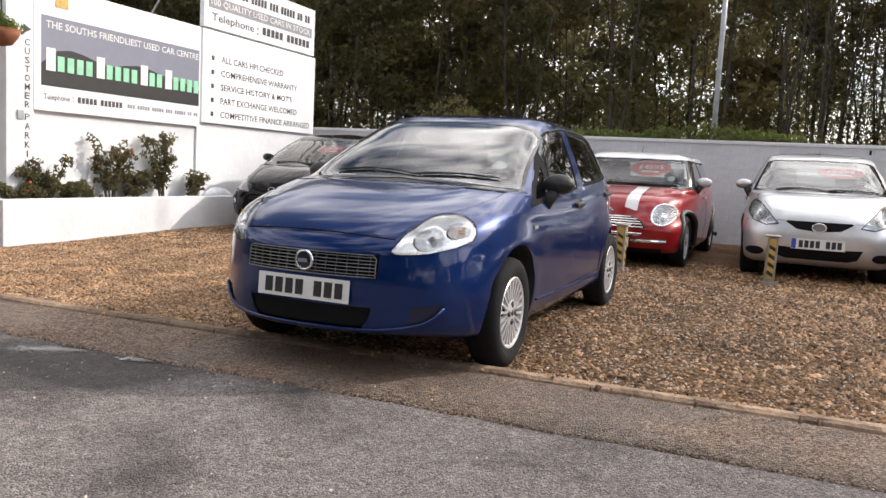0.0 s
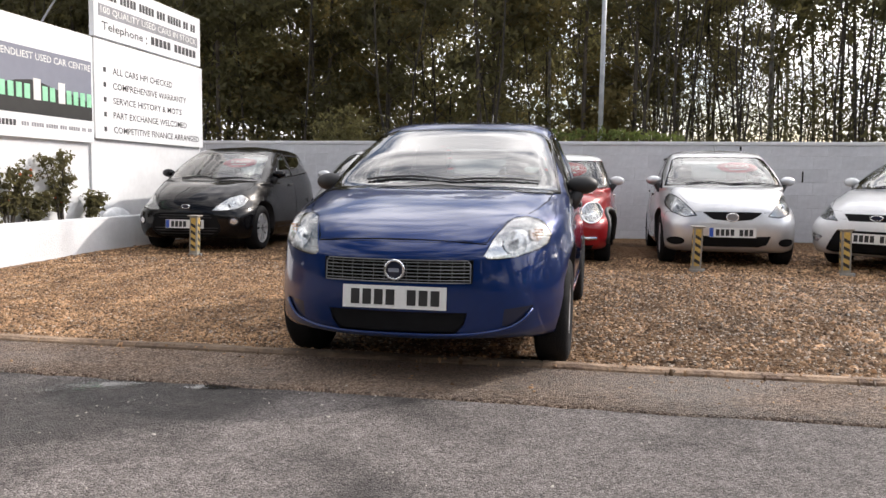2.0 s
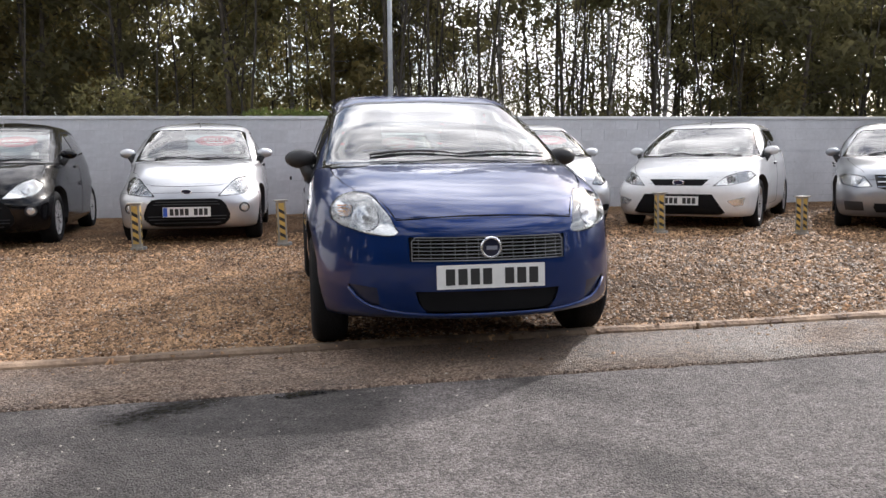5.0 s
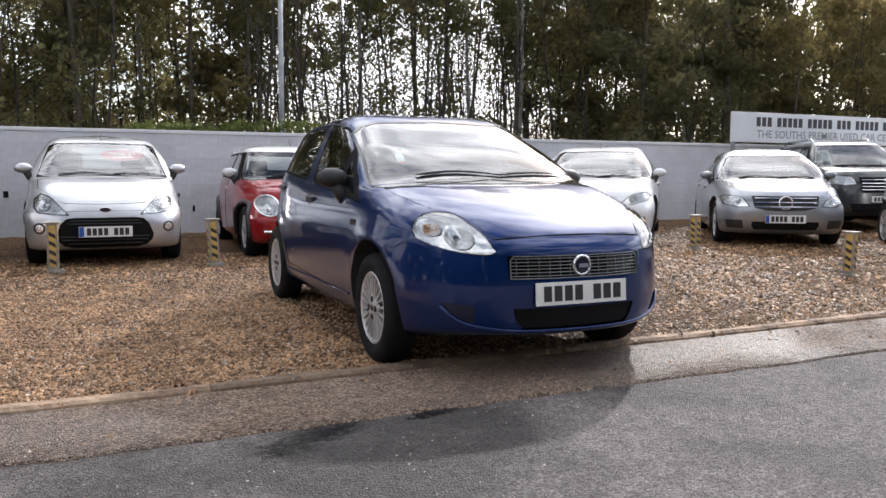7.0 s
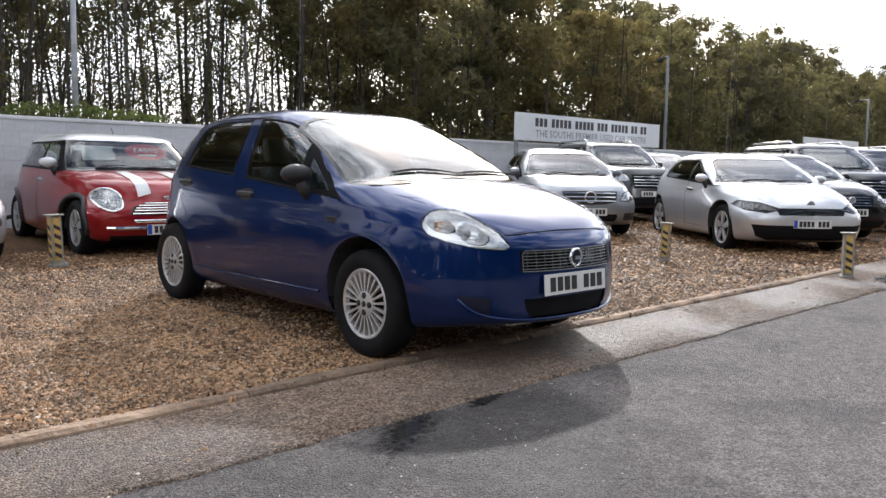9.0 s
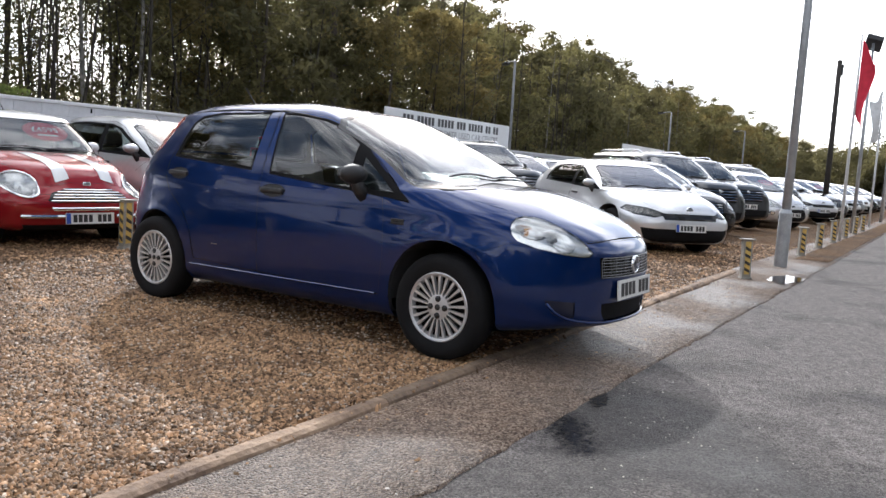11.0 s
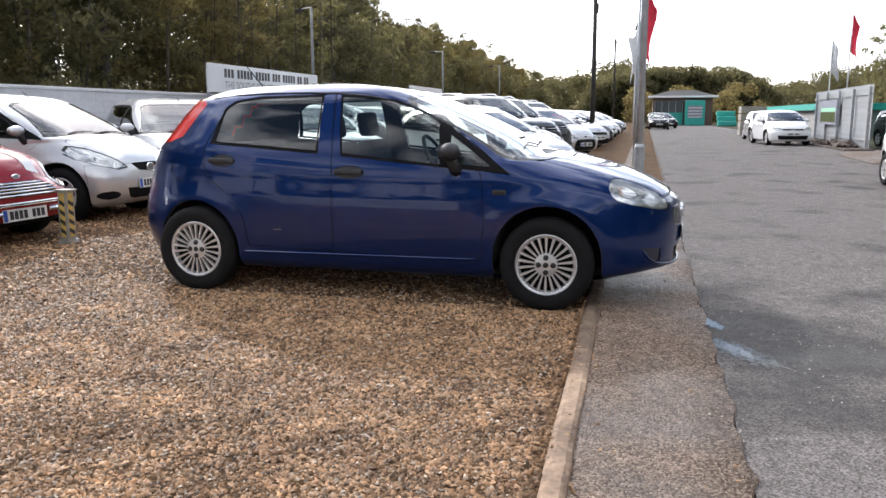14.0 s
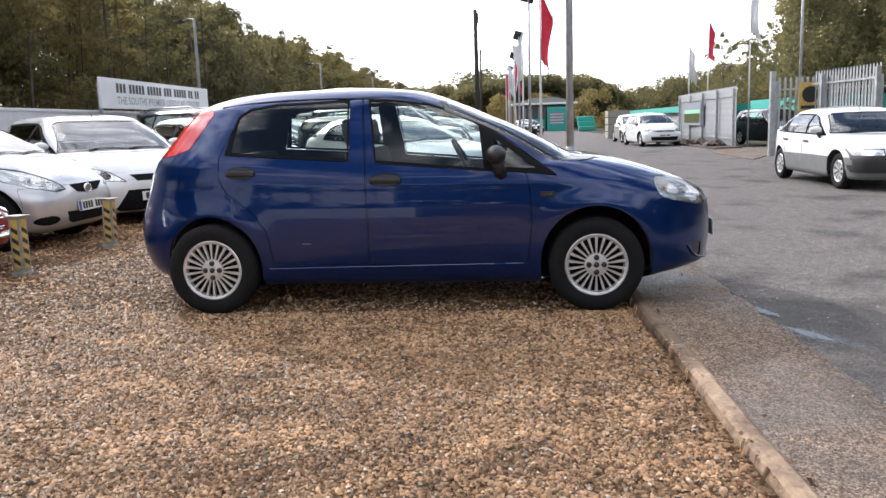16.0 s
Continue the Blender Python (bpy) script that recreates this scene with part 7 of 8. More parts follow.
# a dark pine with level tiers of needles among them
pine = tagged(new("tree"), label="tall dark pine with level tiers of needles", category="tree", group="woodland trees behind the wall")
pine.matrix_basis = pose(18.6, 17.6, -0.1)
bm = bmesh.new()
tube(bm, [(0, 0, 0), (0.1, 0, 4), (0.05, 0.1, 7.5), (0, 0, 10.5)], [0.17, 0.14, 0.10, 0.03], 8)
cs, rs = [], []
gp_ = random.Random(5)
for k in range(46):
    z = 4.6 + 5.8 * k / 46
    a, ln = gp_.uniform(0, 6.28), (2.0 - 0.30 * (z - 4.6)) * gp_.uniform(0.6, 1.0)
    tip = Vector((math.cos(a) * ln, math.sin(a) * ln, z + gp_.uniform(-0.1, 0.25)))
    tube(bm, [(0.05, 0.05, z), tip], [0.035, 0.008], 5, cap=False)
    for q in (0.4, 0.6, 0.8, 1.0):
        cs.append(Vector((0, 0, z)).lerp(tip, q))
        rs.append(0.42)
part("trunk", bm, "bark", pine, smooth=True)
q, f = leaf_cloud(cs, rs, 130, 0.065, 71, 0.35)
cr = new("crown", mesh_np("crown", q, f, "leaf_dark"))
cr.parent = pine
# undergrowth, thicket and far woods that nobody could count
gn = np.random.default_rng(7)


def stuff(name, cs, rs, per, size, seed, material, label, category):
    q, f = leaf_cloud(cs, rs, per, size, seed)
    return tagged(new(name, mesh_np(name, q, f, material)), label=label, category=category, kind="stuff")


for seed, material, count, label in ((11, "leaf_dark", 1150, "dark tangled leaves filling the wood"), (12, "leaf", 620, "olive autumn leaves filling the wood"), (13, "leaf_gold", 180, "yellowing leaves scattered through the wood")):
    cs, rs = [], []
    while len(cs) < count:
        x, y = gn.uniform(-38, 64), gn.uniform(15.5, 34)
        z = gn.uniform(0.3, min(11.5, 0.8 * (y - 5.5), treeline(x, y) * gn.uniform(0.7, 0.98) - 0.6))
        if sky_gap(x, y) and gn.random() > (0.6 if z < 2.4 else 0.24 if z < 5 else 0.12) or x > -5 and z > 3.6 and gn.random() > 0.52:
            continue
        cs.append((x, y, z))
        rs.append(gn.uniform(0.7, 1.5))
    stuff("thicket", cs, rs, 130, 0.10, seed, material, label, "undergrowth")
cs, rs = [], []
while len(cs) < 1900:
    y = gn.uniform(17, 31)
    cs.append((gn.uniform(1.0 + 0.14 * (y - 18), 17 + 0.62 * (y - 18)), y, gn.uniform(1.5, 11)))
    rs.append(gn.uniform(0.9, 1.9))
stuff("leaf_speckle", cs, rs, 55, 0.065, 18, "leaf_dark", "thin scattered leaves on the bare stems", "foliage")
cs, rs = [], []
for x in np.arange(-36, 70, 0.8):
    for _ in range(2):
        cs.append((x + gn.uniform(-1, 1), gn.uniform(12.5, 18.0), gn.uniform(0.2, 1.9)))
        rs.append(gn.uniform(0.5, 1.0))
stuff("undergrowth", cs, rs, 150, 0.08, 14, "leaf_dark", "low dark undergrowth behind the wall", "undergrowth")
# bare saplings
bm = bmesh.new()
gs = random.Random(77)
for k in range(330):
    x, y = gs.uniform(-34, 52), gs.uniform(15, 30)
    if k % 5 == 0:
        y = gs.uniform(16, 30)
        x = gs.uniform(1.6 + 0.16 * (y - 18), 12.0 + 0.56 * (y - 18))
    h, lx, ly = gs.uniform(7, 12), gs.uniform(-0.6, 0.6), gs.uniform(-0.4, 0.4)
    pts = [Vector((x + 1.6 * lx * t + gs.uniform(0.08, 0.30) * math.sin(5 * t + k), y + ly * t, h * t - 0.1)) for t in (0, 0.2, 0.4, 0.6, 0.8, 1)]
    r0 = gs.uniform(0.022, 0.06)
    tube(bm, pts, [r0 * (1 - 0.85 * i / 5) for i in range(6)], 4, cap=False)
    for _ in range(13):
        t = gs.uniform(0.18, 0.97)
        i = min(4, int(t * 5))
        p = pts[i].lerp(pts[i + 1], t * 5 - i)
        a, ln = gs.uniform(0, 6.28), gs.uniform(0.5, 1.5)
        q1 = p + Vector((math.cos(a) * ln * 0.5, math.sin(a) * ln * 0.5, ln * 0.35))
        q2 = q1 + Vector((math.cos(a + 0.5) * ln * 0.5, math.sin(a + 0.5) * ln * 0.5, ln * 0.45))
        tube(bm, [p, q1, q2], [0.014, 0.009, 0.004], 3, cap=False)
tagged(part("saplings", bm, "bark"), label="thin bare saplings standing among the trees", category="saplings", kind="stuff")
cs, rs = [], []
for x in np.arange(40, 150, 1.1):
    for _ in range(6):
        y = gn.uniform(16.5, 32)
        cs.append((x + gn.uniform(-1, 1), y, gn.uniform(0.5, 7.6 + 0.36 * (y - 18) - 0.01 * (x - 40)) * gn.uniform(0.6, 1) ** 0.3))
        rs.append(gn.uniform(1.0, 1.9))
for x in np.arange(-60, 40, 1.5):
    if not 3.8 < x < 27:
        for _ in range(10 if -12 < x < 9 else 6):
            cs.append((x, gn.uniform(36, 44), gn.uniform(0.3, 11)))
            rs.append(gn.uniform(1.2, 2.2))
for x in np.arange(18, 110, 2.0):
    for _ in range(5):
        cs.append((x, gn.uniform(-30, -17) - 0.12 * max(0, x - 40), gn.uniform(0.5, 6.5)))
        rs.append(gn.uniform(1.0, 2.0))
stuff("far_woods", cs, rs, 190, 0.17, 15, "leaf_dark", "distant mass of olive green woodland", "woodland")
cs, rs = [], []
for _ in range(190):
    x = gn.uniform(31, 46)
    cs.append((x, gn.uniform(-26, -14.2) - 0.30 * (x - 37), gn.uniform(1.5, 7.4)))
    rs.append(gn.uniform(0.8, 1.6))
stuff("lane_thicket", cs, rs, 260, 0.12, 25, "leaf_dark", "olive and brown leaves of the trees by the gate", "foliage")
# trees added out of view on two sides, to darken what the paintwork mirrors
cs, rs = [], []
for x in np.arange(-46, 18, 2.0):
    for _ in range(9):
        cs.append((x, gn.uniform(-27, -17), gn.uniform(0.4, 6.0)))
        rs.append(gn.uniform(1.1, 2.2))
for y in np.arange(-20, 32, 2.0):
    for _ in range(6):
        cs.append((gn.uniform(-38, -28), y, gn.uniform(0.4, 5.5)))
        rs.append(gn.uniform(1.1, 2.2))
stuff("roadside_woods", cs, rs, 70, 0.5, 19, "leaf_dark", "added dark trees, out of view, that darken the paint reflections", "woodland")
cs, rs = [], []
for _ in range(1100):
    y = gn.uniform(-80, 60)
    hill_h = 8.8 + 2.4 * math.sin(0.11 * y + 1.0) + 1.2 * math.sin(0.31 * y)
    cs.append((gn.uniform(150, 200), y, gn.uniform(0, hill_h)))
    rs.append(gn.uniform(1.6, 3.0))
for _ in range(520):
    y = gn.uniform(-22, 12)
    hill_h = 8.6 * max(0.0, 1 - ((y + 6) / 17) ** 4) ** 0.5
    cs.append((gn.uniform(140, 152), y, hill_h * gn.uniform(0, 1) ** 0.6))
    rs.append(gn.uniform(1.4, 2.2))
stuff("hill_woods", cs, rs, 210, 0.28, 16, "leaf_dark", "round tree tops on the far hill", "woodland")
cs, rs = [], []
for _ in range(70):
    y = gn.uniform(-20, 2)
    cs.append((gn.uniform(112, 130), y, gn.uniform(0.4, 4.6 + 1.6 * math.sin(0.8 * y))))
    rs.append(gn.uniform(1.0, 1.7))
stuff("autumn_trees", cs, rs, 190, 0.22, 31, "leaf_gold", "yellowing young trees before the dark hill", "foliage")
# ivy along the wall top
cs, rs = [], []
for x in np.arange(-1.5, 2.4, 0.085):
    cs.append((x, 9.58 + gn.uniform(-0.08, 0.15), 1.78 + gn.uniform(0, 0.12) * (1.4 - abs(x - 0.9) * 0.5)))
    rs.append(gn.uniform(0.06, 0.17))
q, f = leaf_cloud(cs, rs, 26, 0.045, 13)
tagged(new("ivy", mesh_np("ivy", q, f, "ivy")), label="low green ivy spilling over the wall top", category="ivy", kind="stuff")
cs = [(-3.9 + gn.uniform(-0.5, 0.5), 10.2 + gn.uniform(-0.3, 0.3), gn.uniform(1.4, 2.35)) for _ in range(26)]
q, f = leaf_cloud(cs, [0.22] * 26, 50, 0.05, 14)
tagged(new("shrub", mesh_np("shrub", q, f, "leaf")), label="pale green shrub rising behind the wall", category="shrub")


# ---- planter plants ----
def rose(y, h, n, seed, flowers):
    r = random.Random(seed)
    ob = tagged(new("rose_bush"), label="leggy rose bush in the planter against the white wall", category="plant", group="planter plants")
    ob.matrix_basis = pose(-5.70, y, 0.43)
    bm = bmesh.new()
    cs, rs = [], []
    for i in range(n):
        a = r.uniform(-1, 1)
        tip = Vector((0.06 * r.uniform(-1, 1.5), 0.30 * a, h * r.uniform(0.55, 1.0)))
        mid = tip * 0.5 + Vector((0, 0.05 * r.uniform(-1, 1), 0))
        tube(bm, [(0, 0.05 * a, 0), mid, tip], [0.012, 0.008, 0.004], 5)
        for t in (0.35, 0.5, 0.65, 0.8, 0.92, 1.0):
            p = mid.lerp(tip, (t - 0.5) * 2) if t > 0.5 else mid * (t * 2)
            cs.append(p + Vector((r.uniform(-.03, .04), r.uniform(-.05, .05), 0)))
            rs.append(r.uniform(0.05, 0.11))
    part("stem", bm, "bark", ob)
    q, f = leaf_cloud(cs, rs, 26, 0.032, seed)
    lv = new("foliage", mesh_np("foliage", q, f, "leaf_dark"))
    lv.parent = ob
    if flowers:
        fb = bmesh.new()
        for _ in range(flowers):
            c = r.choice(cs)
            bmesh.ops.create_icosphere(fb, subdivisions=1, radius=0.018, matrix=Matrix.Translation(c + Vector((0.04, 0, 0.05))))
        part("bloom", fb, "petal", ob)


rose(2.58, 0.52, 6, 31, 0)
rose(3.52, 0.80, 8, 32, 5)
rose(4.45, 0.92, 8, 33, 2)
rose(4.98, 0.40, 5, 34, 0)
rose(2.28, 0.22, 5, 35, 2)
rose(3.02, 0.22, 6, 36, 0)
rose(3.85, 0.40, 6, 37, 0)
# crumpled clear sheet on the bed
sb = bmesh.new()
bmesh.ops.create_icosphere(sb, subdivisions=3, radius=1.0)
bmesh.ops.delete(sb, geom=[v for v in sb.verts if v.co.z < -0.05], context="VERTS")
for v in sb.verts:
    w = 1 + 0.12 * noise.noise(v.co * 2.5)
    v.co = Vector((v.co.x * 0.10 * w, v.co.y * 0.34 * w, v.co.z * 0.17 * w))
sheet = part("plastic_sheet", sb, "plastic", smooth=True)
sheet.matrix_basis = pose(-5.70, 5.62, 0.44)
tagged(sheet, label="crumpled pale plastic sheet lying on the planter soil", category="plastic sheet")
cs = [(SX + 0.28 + gn.uniform(-.15, .15), 1.87 + gn.uniform(-.15, .15), 2.31 + gn.uniform(-0.02, .12)) for _ in range(14)]
q, f = leaf_cloud(cs, [0.08] * 14, 40, 0.025, 15)
o = new("trailing_plant", mesh_np("trailing_plant", q, f, "ivy"))
o.parent = basket

# ---- across the lane: palisade fence, gate, sheds ----
def pale_fence(x0, y0, x1, y1, h, label, step=0.155):
    ob = tagged(new("fence"), label=label, category="fence", kind="structure")
    d = Vector((x1 - x0, y1 - y0, 0))
    ln = d.length
    a = math.degrees(math.atan2(d.y, d.x))
    ob.matrix_basis = pose(x0, y0, -0.03, 0, 0, a)
    pale = bmesh.new()
    prism(pale, [(-0.034, 0), (0.034, 0), (0.034, h - 0.07), (0.018, h), (-0.018, h), (-0.034, h - 0.07)], 0.012, Matrix(((1, 0, 0, 0), (0, 0, -1, 0), (0, 1, 0, 0), (0, 0, 0, 1))))
    me = bpy.data.meshes.new("pale")
    pale.to_mesh(me)
    pale.free()
    me.materials.append(M["galv"])
    for i in range(int(ln / step)):
        o = new("pale", me)
        o.parent = ob
        o.matrix_basis = pose((i + 0.5) * step, 0, 0, 0, 0, 0)
    for z in (0.35, h - 0.35):
        part("rail", boxed(0, ln, 0.01, 0.05, z - 0.025, z + 0.025), "galv", ob)
    for i in range(int(ln / 2.75) + 1):
        part("fence_post", boxed(i * 2.75 - 0.05, i * 2.75 + 0.05, 0.05, 0.15, 0, h - 0.1), "galv", ob)
    return ob


fence_a = pale_fence(25.6, -8.35, 37.5, -8.75, 2.35, "grey galvanised palisade fence lining the lane", 0.078)
part("notice_board", boxed(5.5, 9.4, 0.155, 0.18, 0.85, 1.9), "board_grey", fence_a, "pale notice board fixed to the fence")
part("notice_picture", boxed(5.7, 9.2, 0.181, 0.186, 0.95, 1.38), "ivy", fence_a, "dark green printed picture")
part("notice_band", boxed(5.7, 9.2, 0.181, 0.186, 1.40, 1.56), "sign_green", fence_a)
ramp = prism(bmesh.new(), [(16.6, -6.25), (21.8, -6.5), (26.0, -7.85), (25.4, -9.6), (19.3, -9.2), (18.9, -7.4)], 0.03, Matrix.Translation((0, 0, -0.026)))
tagged(part("gate_apron", ramp, "concrete"), label="pale tan concrete ramp through the open gate", category="pavement", kind="structure")
pale_fence(18.6, -7.5, 18.2, -11.5, 2.3, "grey palisade gate standing open by the lane")
pale_fence(14.5, -8.6, 18.0, -8.3, 2.4, "grey palisade fence beside the gate")
gp = tagged(new("gate_post"), label="tall square galvanised gate post", category="post")
part("shaft", boxed(18.65, 18.8, -7.5, -7.35, -0.05, 2.45, bevel=0.01), "galv", gp)
gs = tagged(new("warning_sign"), label="yellow and black warning sign on the palisade gate", category="sign")
part("plate", boxed(17.98, 18.0, -8.54, -7.92, 1.26, 2.08, bevel=0.004), "yellow", gs)
part("disc", lathe(bmesh.new(), [(0.0, -0.004), (0.23, -0.004), (0.23, 0.0), (0, 0.0)], 28, pose(17.979, -8.23, 1.74)), "ink", gs, "black disc symbol")
part("caption_bar", boxed(17.974, 17.979, -8.48, -7.98, 1.33, 1.43), "ink", gs)
part("support", boxed(18.003, 18.06, -8.26, -8.20, -0.05, 2.05), "galv", gs)
c, _ = column(19.8, -8.6, 7.5, 0.05, 0.01, "street_lamp", "pale grey lamp column by the gate")
flag(32.5, -9.0, 5.6, "flag_red", -1, 0.9, "red flag on a white pole beyond the fence")
flag(27.6, -9.4, 6.2, "flag_white", -1, 2.2, "white flag on a white pole beyond the fence")
flag(38.0, -9.4, 5.0, "flag_white", -1, 3.2, "white flag on a white pole beyond the fence")
part("verge", boxed(24.5, 40, -8.3, -7.3, -0.08, 0.06, bevel=0.05), "soil")
tagged(bpy.data.objects["verge"], label="rough dark earth verge under the fence", category="verge", kind="structure")

for k, (hx, hy, hr) in enumerate(((26.4, -7.75, 0.75), (27.6, -7.95, 0.6), (29.0, -7.8, 0.7), (30.6, -7.95, 0.5), (32.2, -7.9, 0.55))):
    hb = bmesh.new()
    bmesh.ops.create_icosphere(hb, subdivisions=3, radius=1.0)
    for vv in hb.verts:
        w = 1 + 0.45 * noise.noise(vv.co * 2.3 + Vector((k * 7, 0, 0))) + 0.2 * noise.noise(vv.co * 6.1)
        vv.co = Vector((vv.co.x * hr * w, vv.co.y * hr * 0.6 * w, max(-0.1, vv.co.z * 0.42 * hr * w)))
    heap = part("soil_heap", hb, "soil", None)
    heap.matrix_basis = pose(hx, hy, -0.02)
    tagged(heap, label="low heap of dark earth against the palisade fence", category="soil heap", group="soil heaps along the fence")

shed = tagged(new("shed"), label="teal and brown workshop with a white fascia and grey roof", category="building")
part("body", boxed(95, 104, -8.3, -1.4, -0.1, 3.2), "brown_brick", shed)
part("fascia", boxed(94.3, 104.5, -8.9, -0.8, 3.28, 3.5), "board_white", shed)
part("roof", prism(bmesh.new(), [(-8.6, 0), (-1.1, 0), (-3.4, 0.62), (-6.3, 0.62)], 9.0, Matrix(((0, 0, 1, 94.6), (1, 0, 0, 0), (0, 1, 0, 3.5), (0, 0, 0, 1)))), "roof_grey", shed)
part("teal_front", boxed(94.7, 94.96, -4.9, -1.6, 0, 1.5), "teal", shed, "teal painted front panel")
part("shop_front", boxed(94.75, 94.97, -4.9, -1.6, 1.5, 2.9), "glass_front", shed, "dark glazed shop front")
for k in range(5):
    part("mullion", boxed(94.68, 94.74, -4.9 + 0.8 * k, -4.82 + 0.8 * k, 1.5, 2.9), "board_grey", shed)
part("teal_kiosk", boxed(92.8, 94.6, -7.3, -5.1, 0, 2.9, bevel=0.05), "teal", shed, "teal painted kiosk")
part("kiosk_window", boxed(92.74, 92.79, -7.0, -5.4, 0.9, 2.3), "board_grey", shed)
for k in range(4):
    part("kiosk_shelf", boxed(92.70, 92.735, -7.0, -5.4, 0.95 + 0.35 * k, 1.02 + 0.35 * k), "board_white", shed)
bags = tagged(new("bag_stack"), label="stack of teal wrapped bags by the workshop", category="bags")
for k in range(3):
    part("bag", boxed(88 + k, 89 + k, -10.4, -8.4, 0.55 * k, 0.55 * k + 0.55, bevel=0.12), "teal", bags)
unit = tagged(new("shed"), label="low teal industrial unit behind the palisade fence", category="building")
part("body", boxed(42, 62, -16.0, -10.2, -0.1, 1.5), "roof_grey", unit)
part("roof", boxed(41.5, 62.5, -16.5, -9.9, 1.5, 1.85), "teal", unit, "teal roof edge")
unit2 = tagged(new("shed"), label="teal sided unit beyond the gate", category="building")
part("body", boxed(32, 41, -17, -13.5, -0.1, 2.0), "teal", unit2)
pal = tagged(new("pallet_stack"), label="stack of pale crates and pallets by the lane", category="pallets")
for k in range(4):
    part("pallet", boxed(46, 47.4, -7.6, -6.2, 0.45 * k, 0.45 * k + 0.40), "bollard", pal)

# ---- loose flint on the yard ----
def pebbles(n, x0, x1, y0, y1, seed, smin, smax, keep=None):
    r = np.random.default_rng(seed)
    p = np.stack([r.uniform(x0, x1, n), r.uniform(y0, y1, n)], 1)
    if keep is not None:
        p = p[keep(p, r)]
    n = len(p)
    z = np.array([yard_z(a, b) for a, b in p])
    base = np.array([(1, 0, -0.3), (0.2, 1, -0.3), (-1, 0.1, -0.3), (-0.1, -1, -0.3), (0.45, 0.1, 0.8), (-0.4, -0.1, 0.9)], float)
    tri = np.array([(0, 1, 4), (1, 5, 4), (1, 2, 5), (2, 3, 5), (3, 4, 5), (3, 0, 4)])
    s = r.uniform(smin, smax, (n, 1)) * np.stack([r.uniform(0.9, 1.7, n), r.uniform(0.6, 1.1, n), r.uniform(0.45, 0.95, n)], 1)
    v = base[None] * s[:, None] * r.uniform(0.75, 1.25, (n, 6, 1))
    a = r.uniform(0, 6.283, n)
    t = r.normal(0, 0.35, n)
    ca, sa, ct, st = np.cos(a), np.sin(a), np.cos(t), np.sin(t)
    x, y, zz = v[..., 0].copy(), v[..., 1].copy(), v[..., 2].copy()
    y, zz = y * ct[:, None] - zz * st[:, None], y * st[:, None] + zz * ct[:, None]
    x, y = x * ca[:, None] - y * sa[:, None], x * sa[:, None] + y * ca[:, None]
    v = np.stack([x + p[:, :1], y + p[:, 1:], zz + z[:, None] + s[:, 2:] * 0.35], 2).reshape(-1, 3)
    f = (tri[None] + (np.arange(n) * 6)[:, None, None]).reshape(-1, 3)
    return v, f


def not_wheel(p, r):
    """Keeps clear of the timber, and thins the stones in worn patches."""
    worn = np.array([noise.noise((a * 1.1, b * 0.8, 9)) + 0.6 * noise.noise((a * 3.7, b * 2.4, 4)) for a, b in p])
    return (p[:, 1] > -0.272 + 0.014 * p[:, 0] + 0.045) & (r.random(len(p)) < 0.92 + 0.40 * worn)


parts_v, parts_f, off = [], [], 0
for args in ((40000, -5.3, -1.8, -0.2, 3.0, 6, 0.003, 0.008), (100000, -5.4, -0.7, -0.22, 3.6, 1, 0.0045, 0.012), (28000, -5.4, 4.4, -0.22, 4.6, 2, 0.006, 0.017), (16000, -5.4, 6.0, 2.5, 6.0, 3, 0.008, 0.018), (20000, 2.2, 11.5, -0.2, 7.5, 4, 0.010, 0.024)):
    v, f = pebbles(*args, keep=not_wheel)
    parts_v.append(v)
    parts_f.append(f + off)
    off += len(v)
tagged(new("gravel", mesh_np("gravel", np.concatenate(parts_v), np.concatenate(parts_f), "stone")), label="loose brown and tan flint stones of the yard", category="gravel", kind="stuff")
# pale chips strewn at random, partly as painted glints
v, f = pebbles(19000, -5.4, 4.4, -0.2, 4.4, 14, 0.004, 0.010, keep=not_wheel)
v[:, 2] += 0.003
tagged(new("pale_gravel", mesh_np("pale_gravel", v, f, "pale_stone")), label="pale cream flint chips that also stand in for sun glints", category="gravel", kind="stuff")

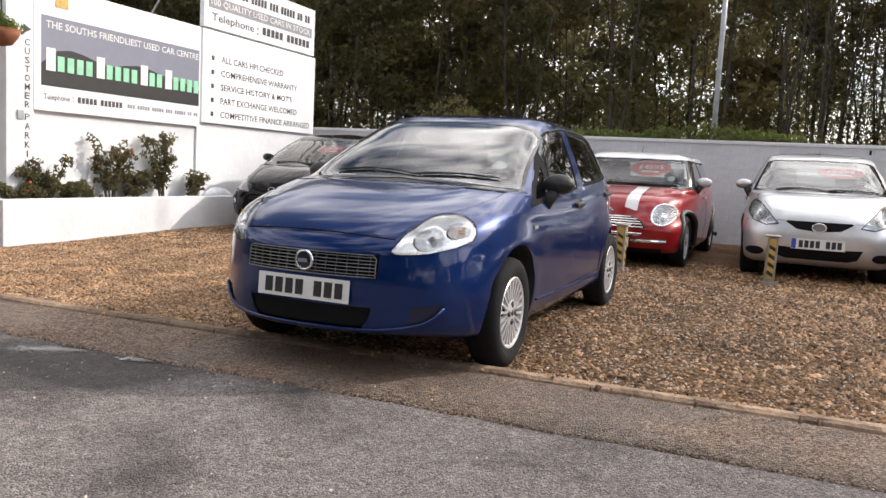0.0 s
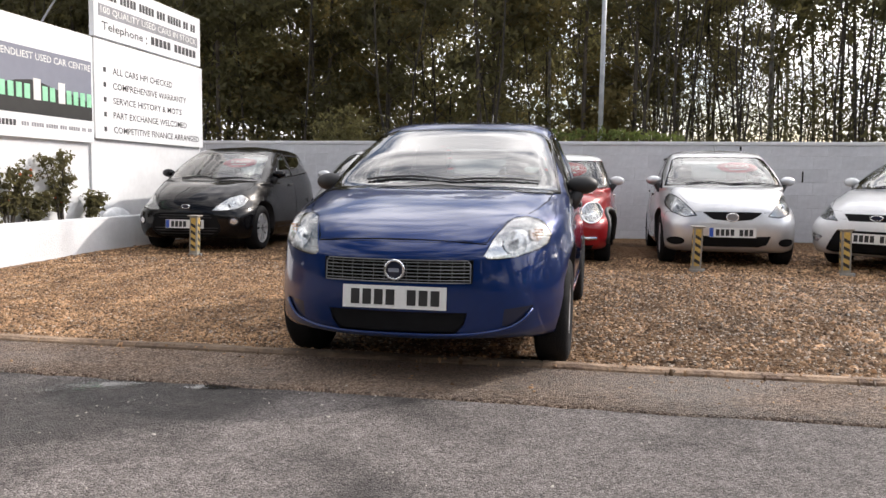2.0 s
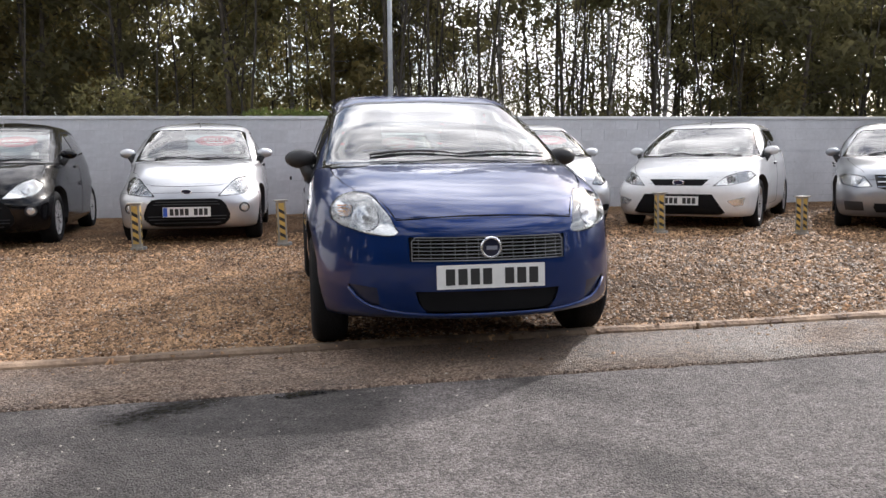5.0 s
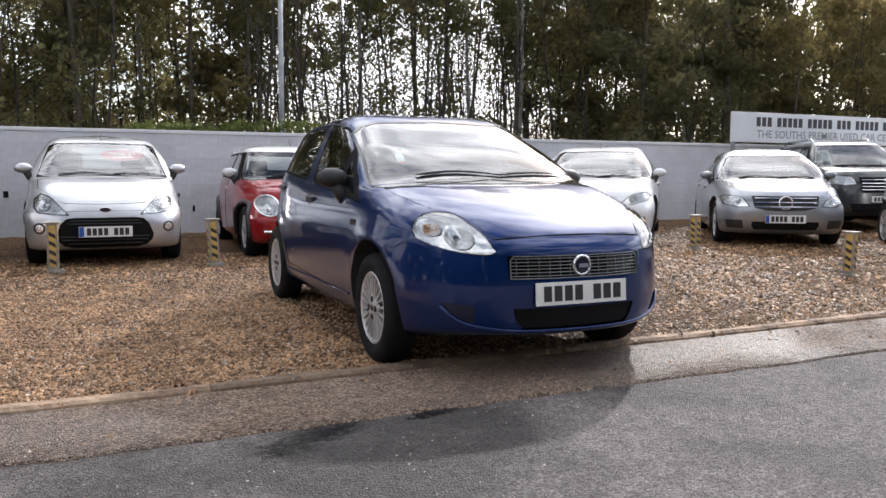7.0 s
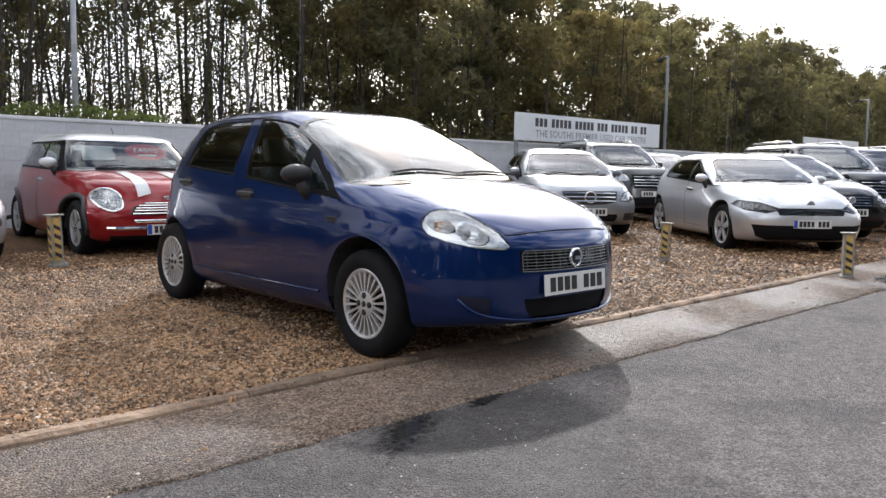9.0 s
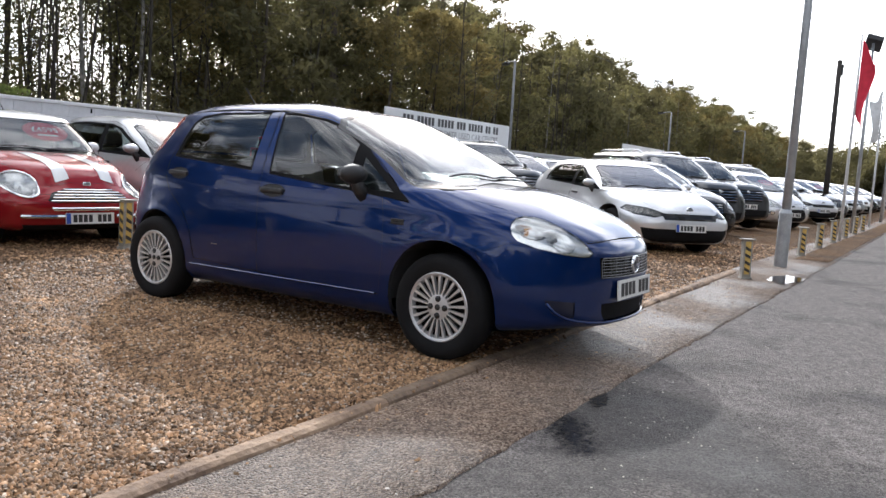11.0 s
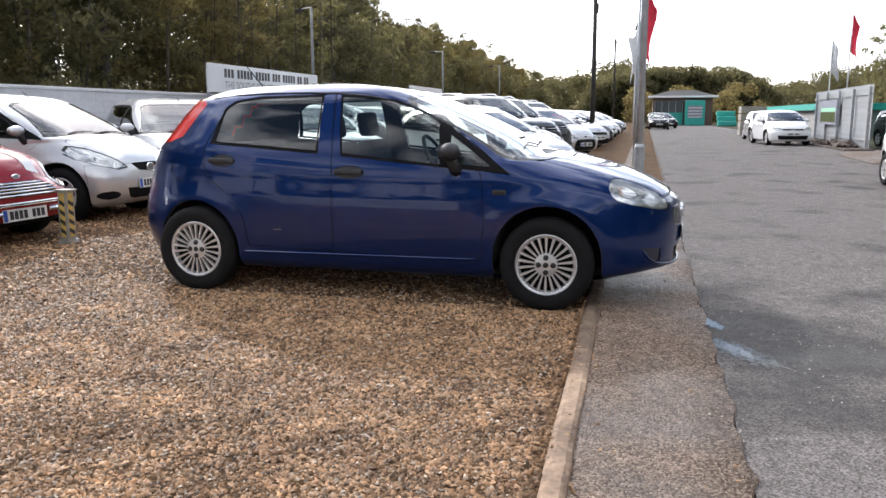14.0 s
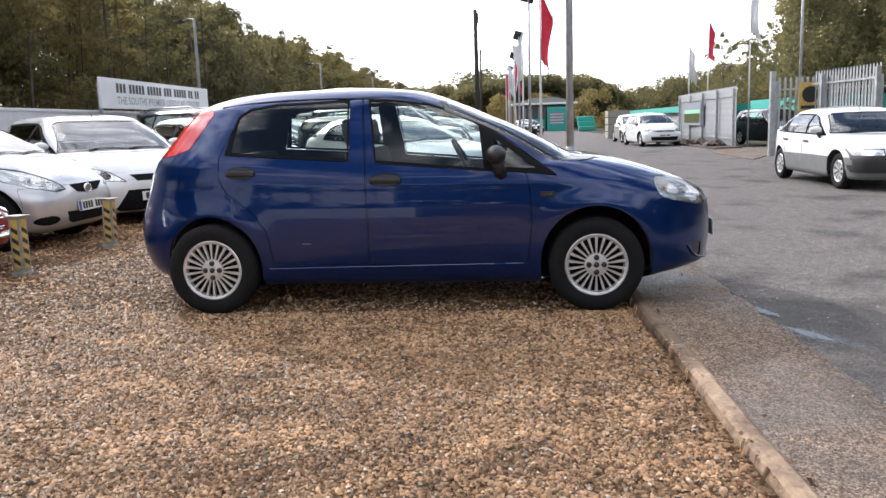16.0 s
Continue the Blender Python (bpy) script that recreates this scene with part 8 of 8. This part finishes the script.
v, f = pebbles(5200, -6.0, 4.6, -0.95, -0.16, 8, 0.004, 0.012, keep=lambda p, r: r.random(len(p)) < np.exp(-np.abs(p[:, 1] + 0.24 - 0.014 * p[:, 0]) * 5.5) * (0.6 + 0.8 * np.array([noise.noise((a * 1.4, 2, 6)) for a in p[:, 0]])))
edge = v[:, 1] - 0.014 * v[:, 0] + 0.272
v[:, 2] += np.where(np.abs(edge) < 0.06, 0.048, np.where(edge < 0, 0.02, 0.0))
tagged(new("spilled_gravel", mesh_np("spilled_gravel", v, f, "stone")), label="brown stones spilled over the timber and strip", category="gravel", kind="stuff")
v, f = pebbles(9000, -6.0, 4.5, -3.6, -0.36, 5, 0.002, 0.0065, keep=lambda p, r: r.random(len(p)) < 0.12 + 0.6 * np.exp(-np.abs(p[:, 1] + 0.95) * 1.6))
v[:, 2] += 0.012 * (v[:, 1] > -0.99)
tagged(new("grit", mesh_np("grit", v, f, "grit")), label="pale stray stones scattered on the lane edge", category="gravel", kind="stuff")

# ---- blocks of the rear wall ----
bl = bmesh.new()
box(bl, 0.003, 0.437, 0, 0.012, 0.003, 0.2115, bevel=0.0)
block_me = bpy.data.meshes.new("block")
bl.to_mesh(block_me)
bl.free()
block_me.materials.append(M["block_wall"])
rows_ = 8
for j in range(rows_):
    x = -7.4 + (0.22 if j % 2 else 0)
    while x < 8.0:
        o = new("block", block_me)
        o.parent = wall
        o.matrix_basis = pose(x, WALL_Y - 0.001 - 0.001 * ((j * 7 + int(x * 3)) % 3), 0.02 + 0.2145 * j)
        x += 0.44
vs, fs = [], []
for j in range(rows_):
    x = 8.0 + (0.22 if j % 2 else 0)
    while x < 69:
        a = len(vs)
        y = WALL_Y - 0.001
        z0, z1 = 0.024 + 0.2145 * j, 0.231 + 0.2145 * j
        vs += [(x, y, z0), (x + 0.432, y, z0), (x + 0.432, y, z1), (x, y, z1)]
        fs.append((a, a + 1, a + 2, a + 3))
        x += 0.44
far_blocks = raw("far_blocks", vs, fs, "block_wall", wall)
tagged(far_blocks, kind="stuff")
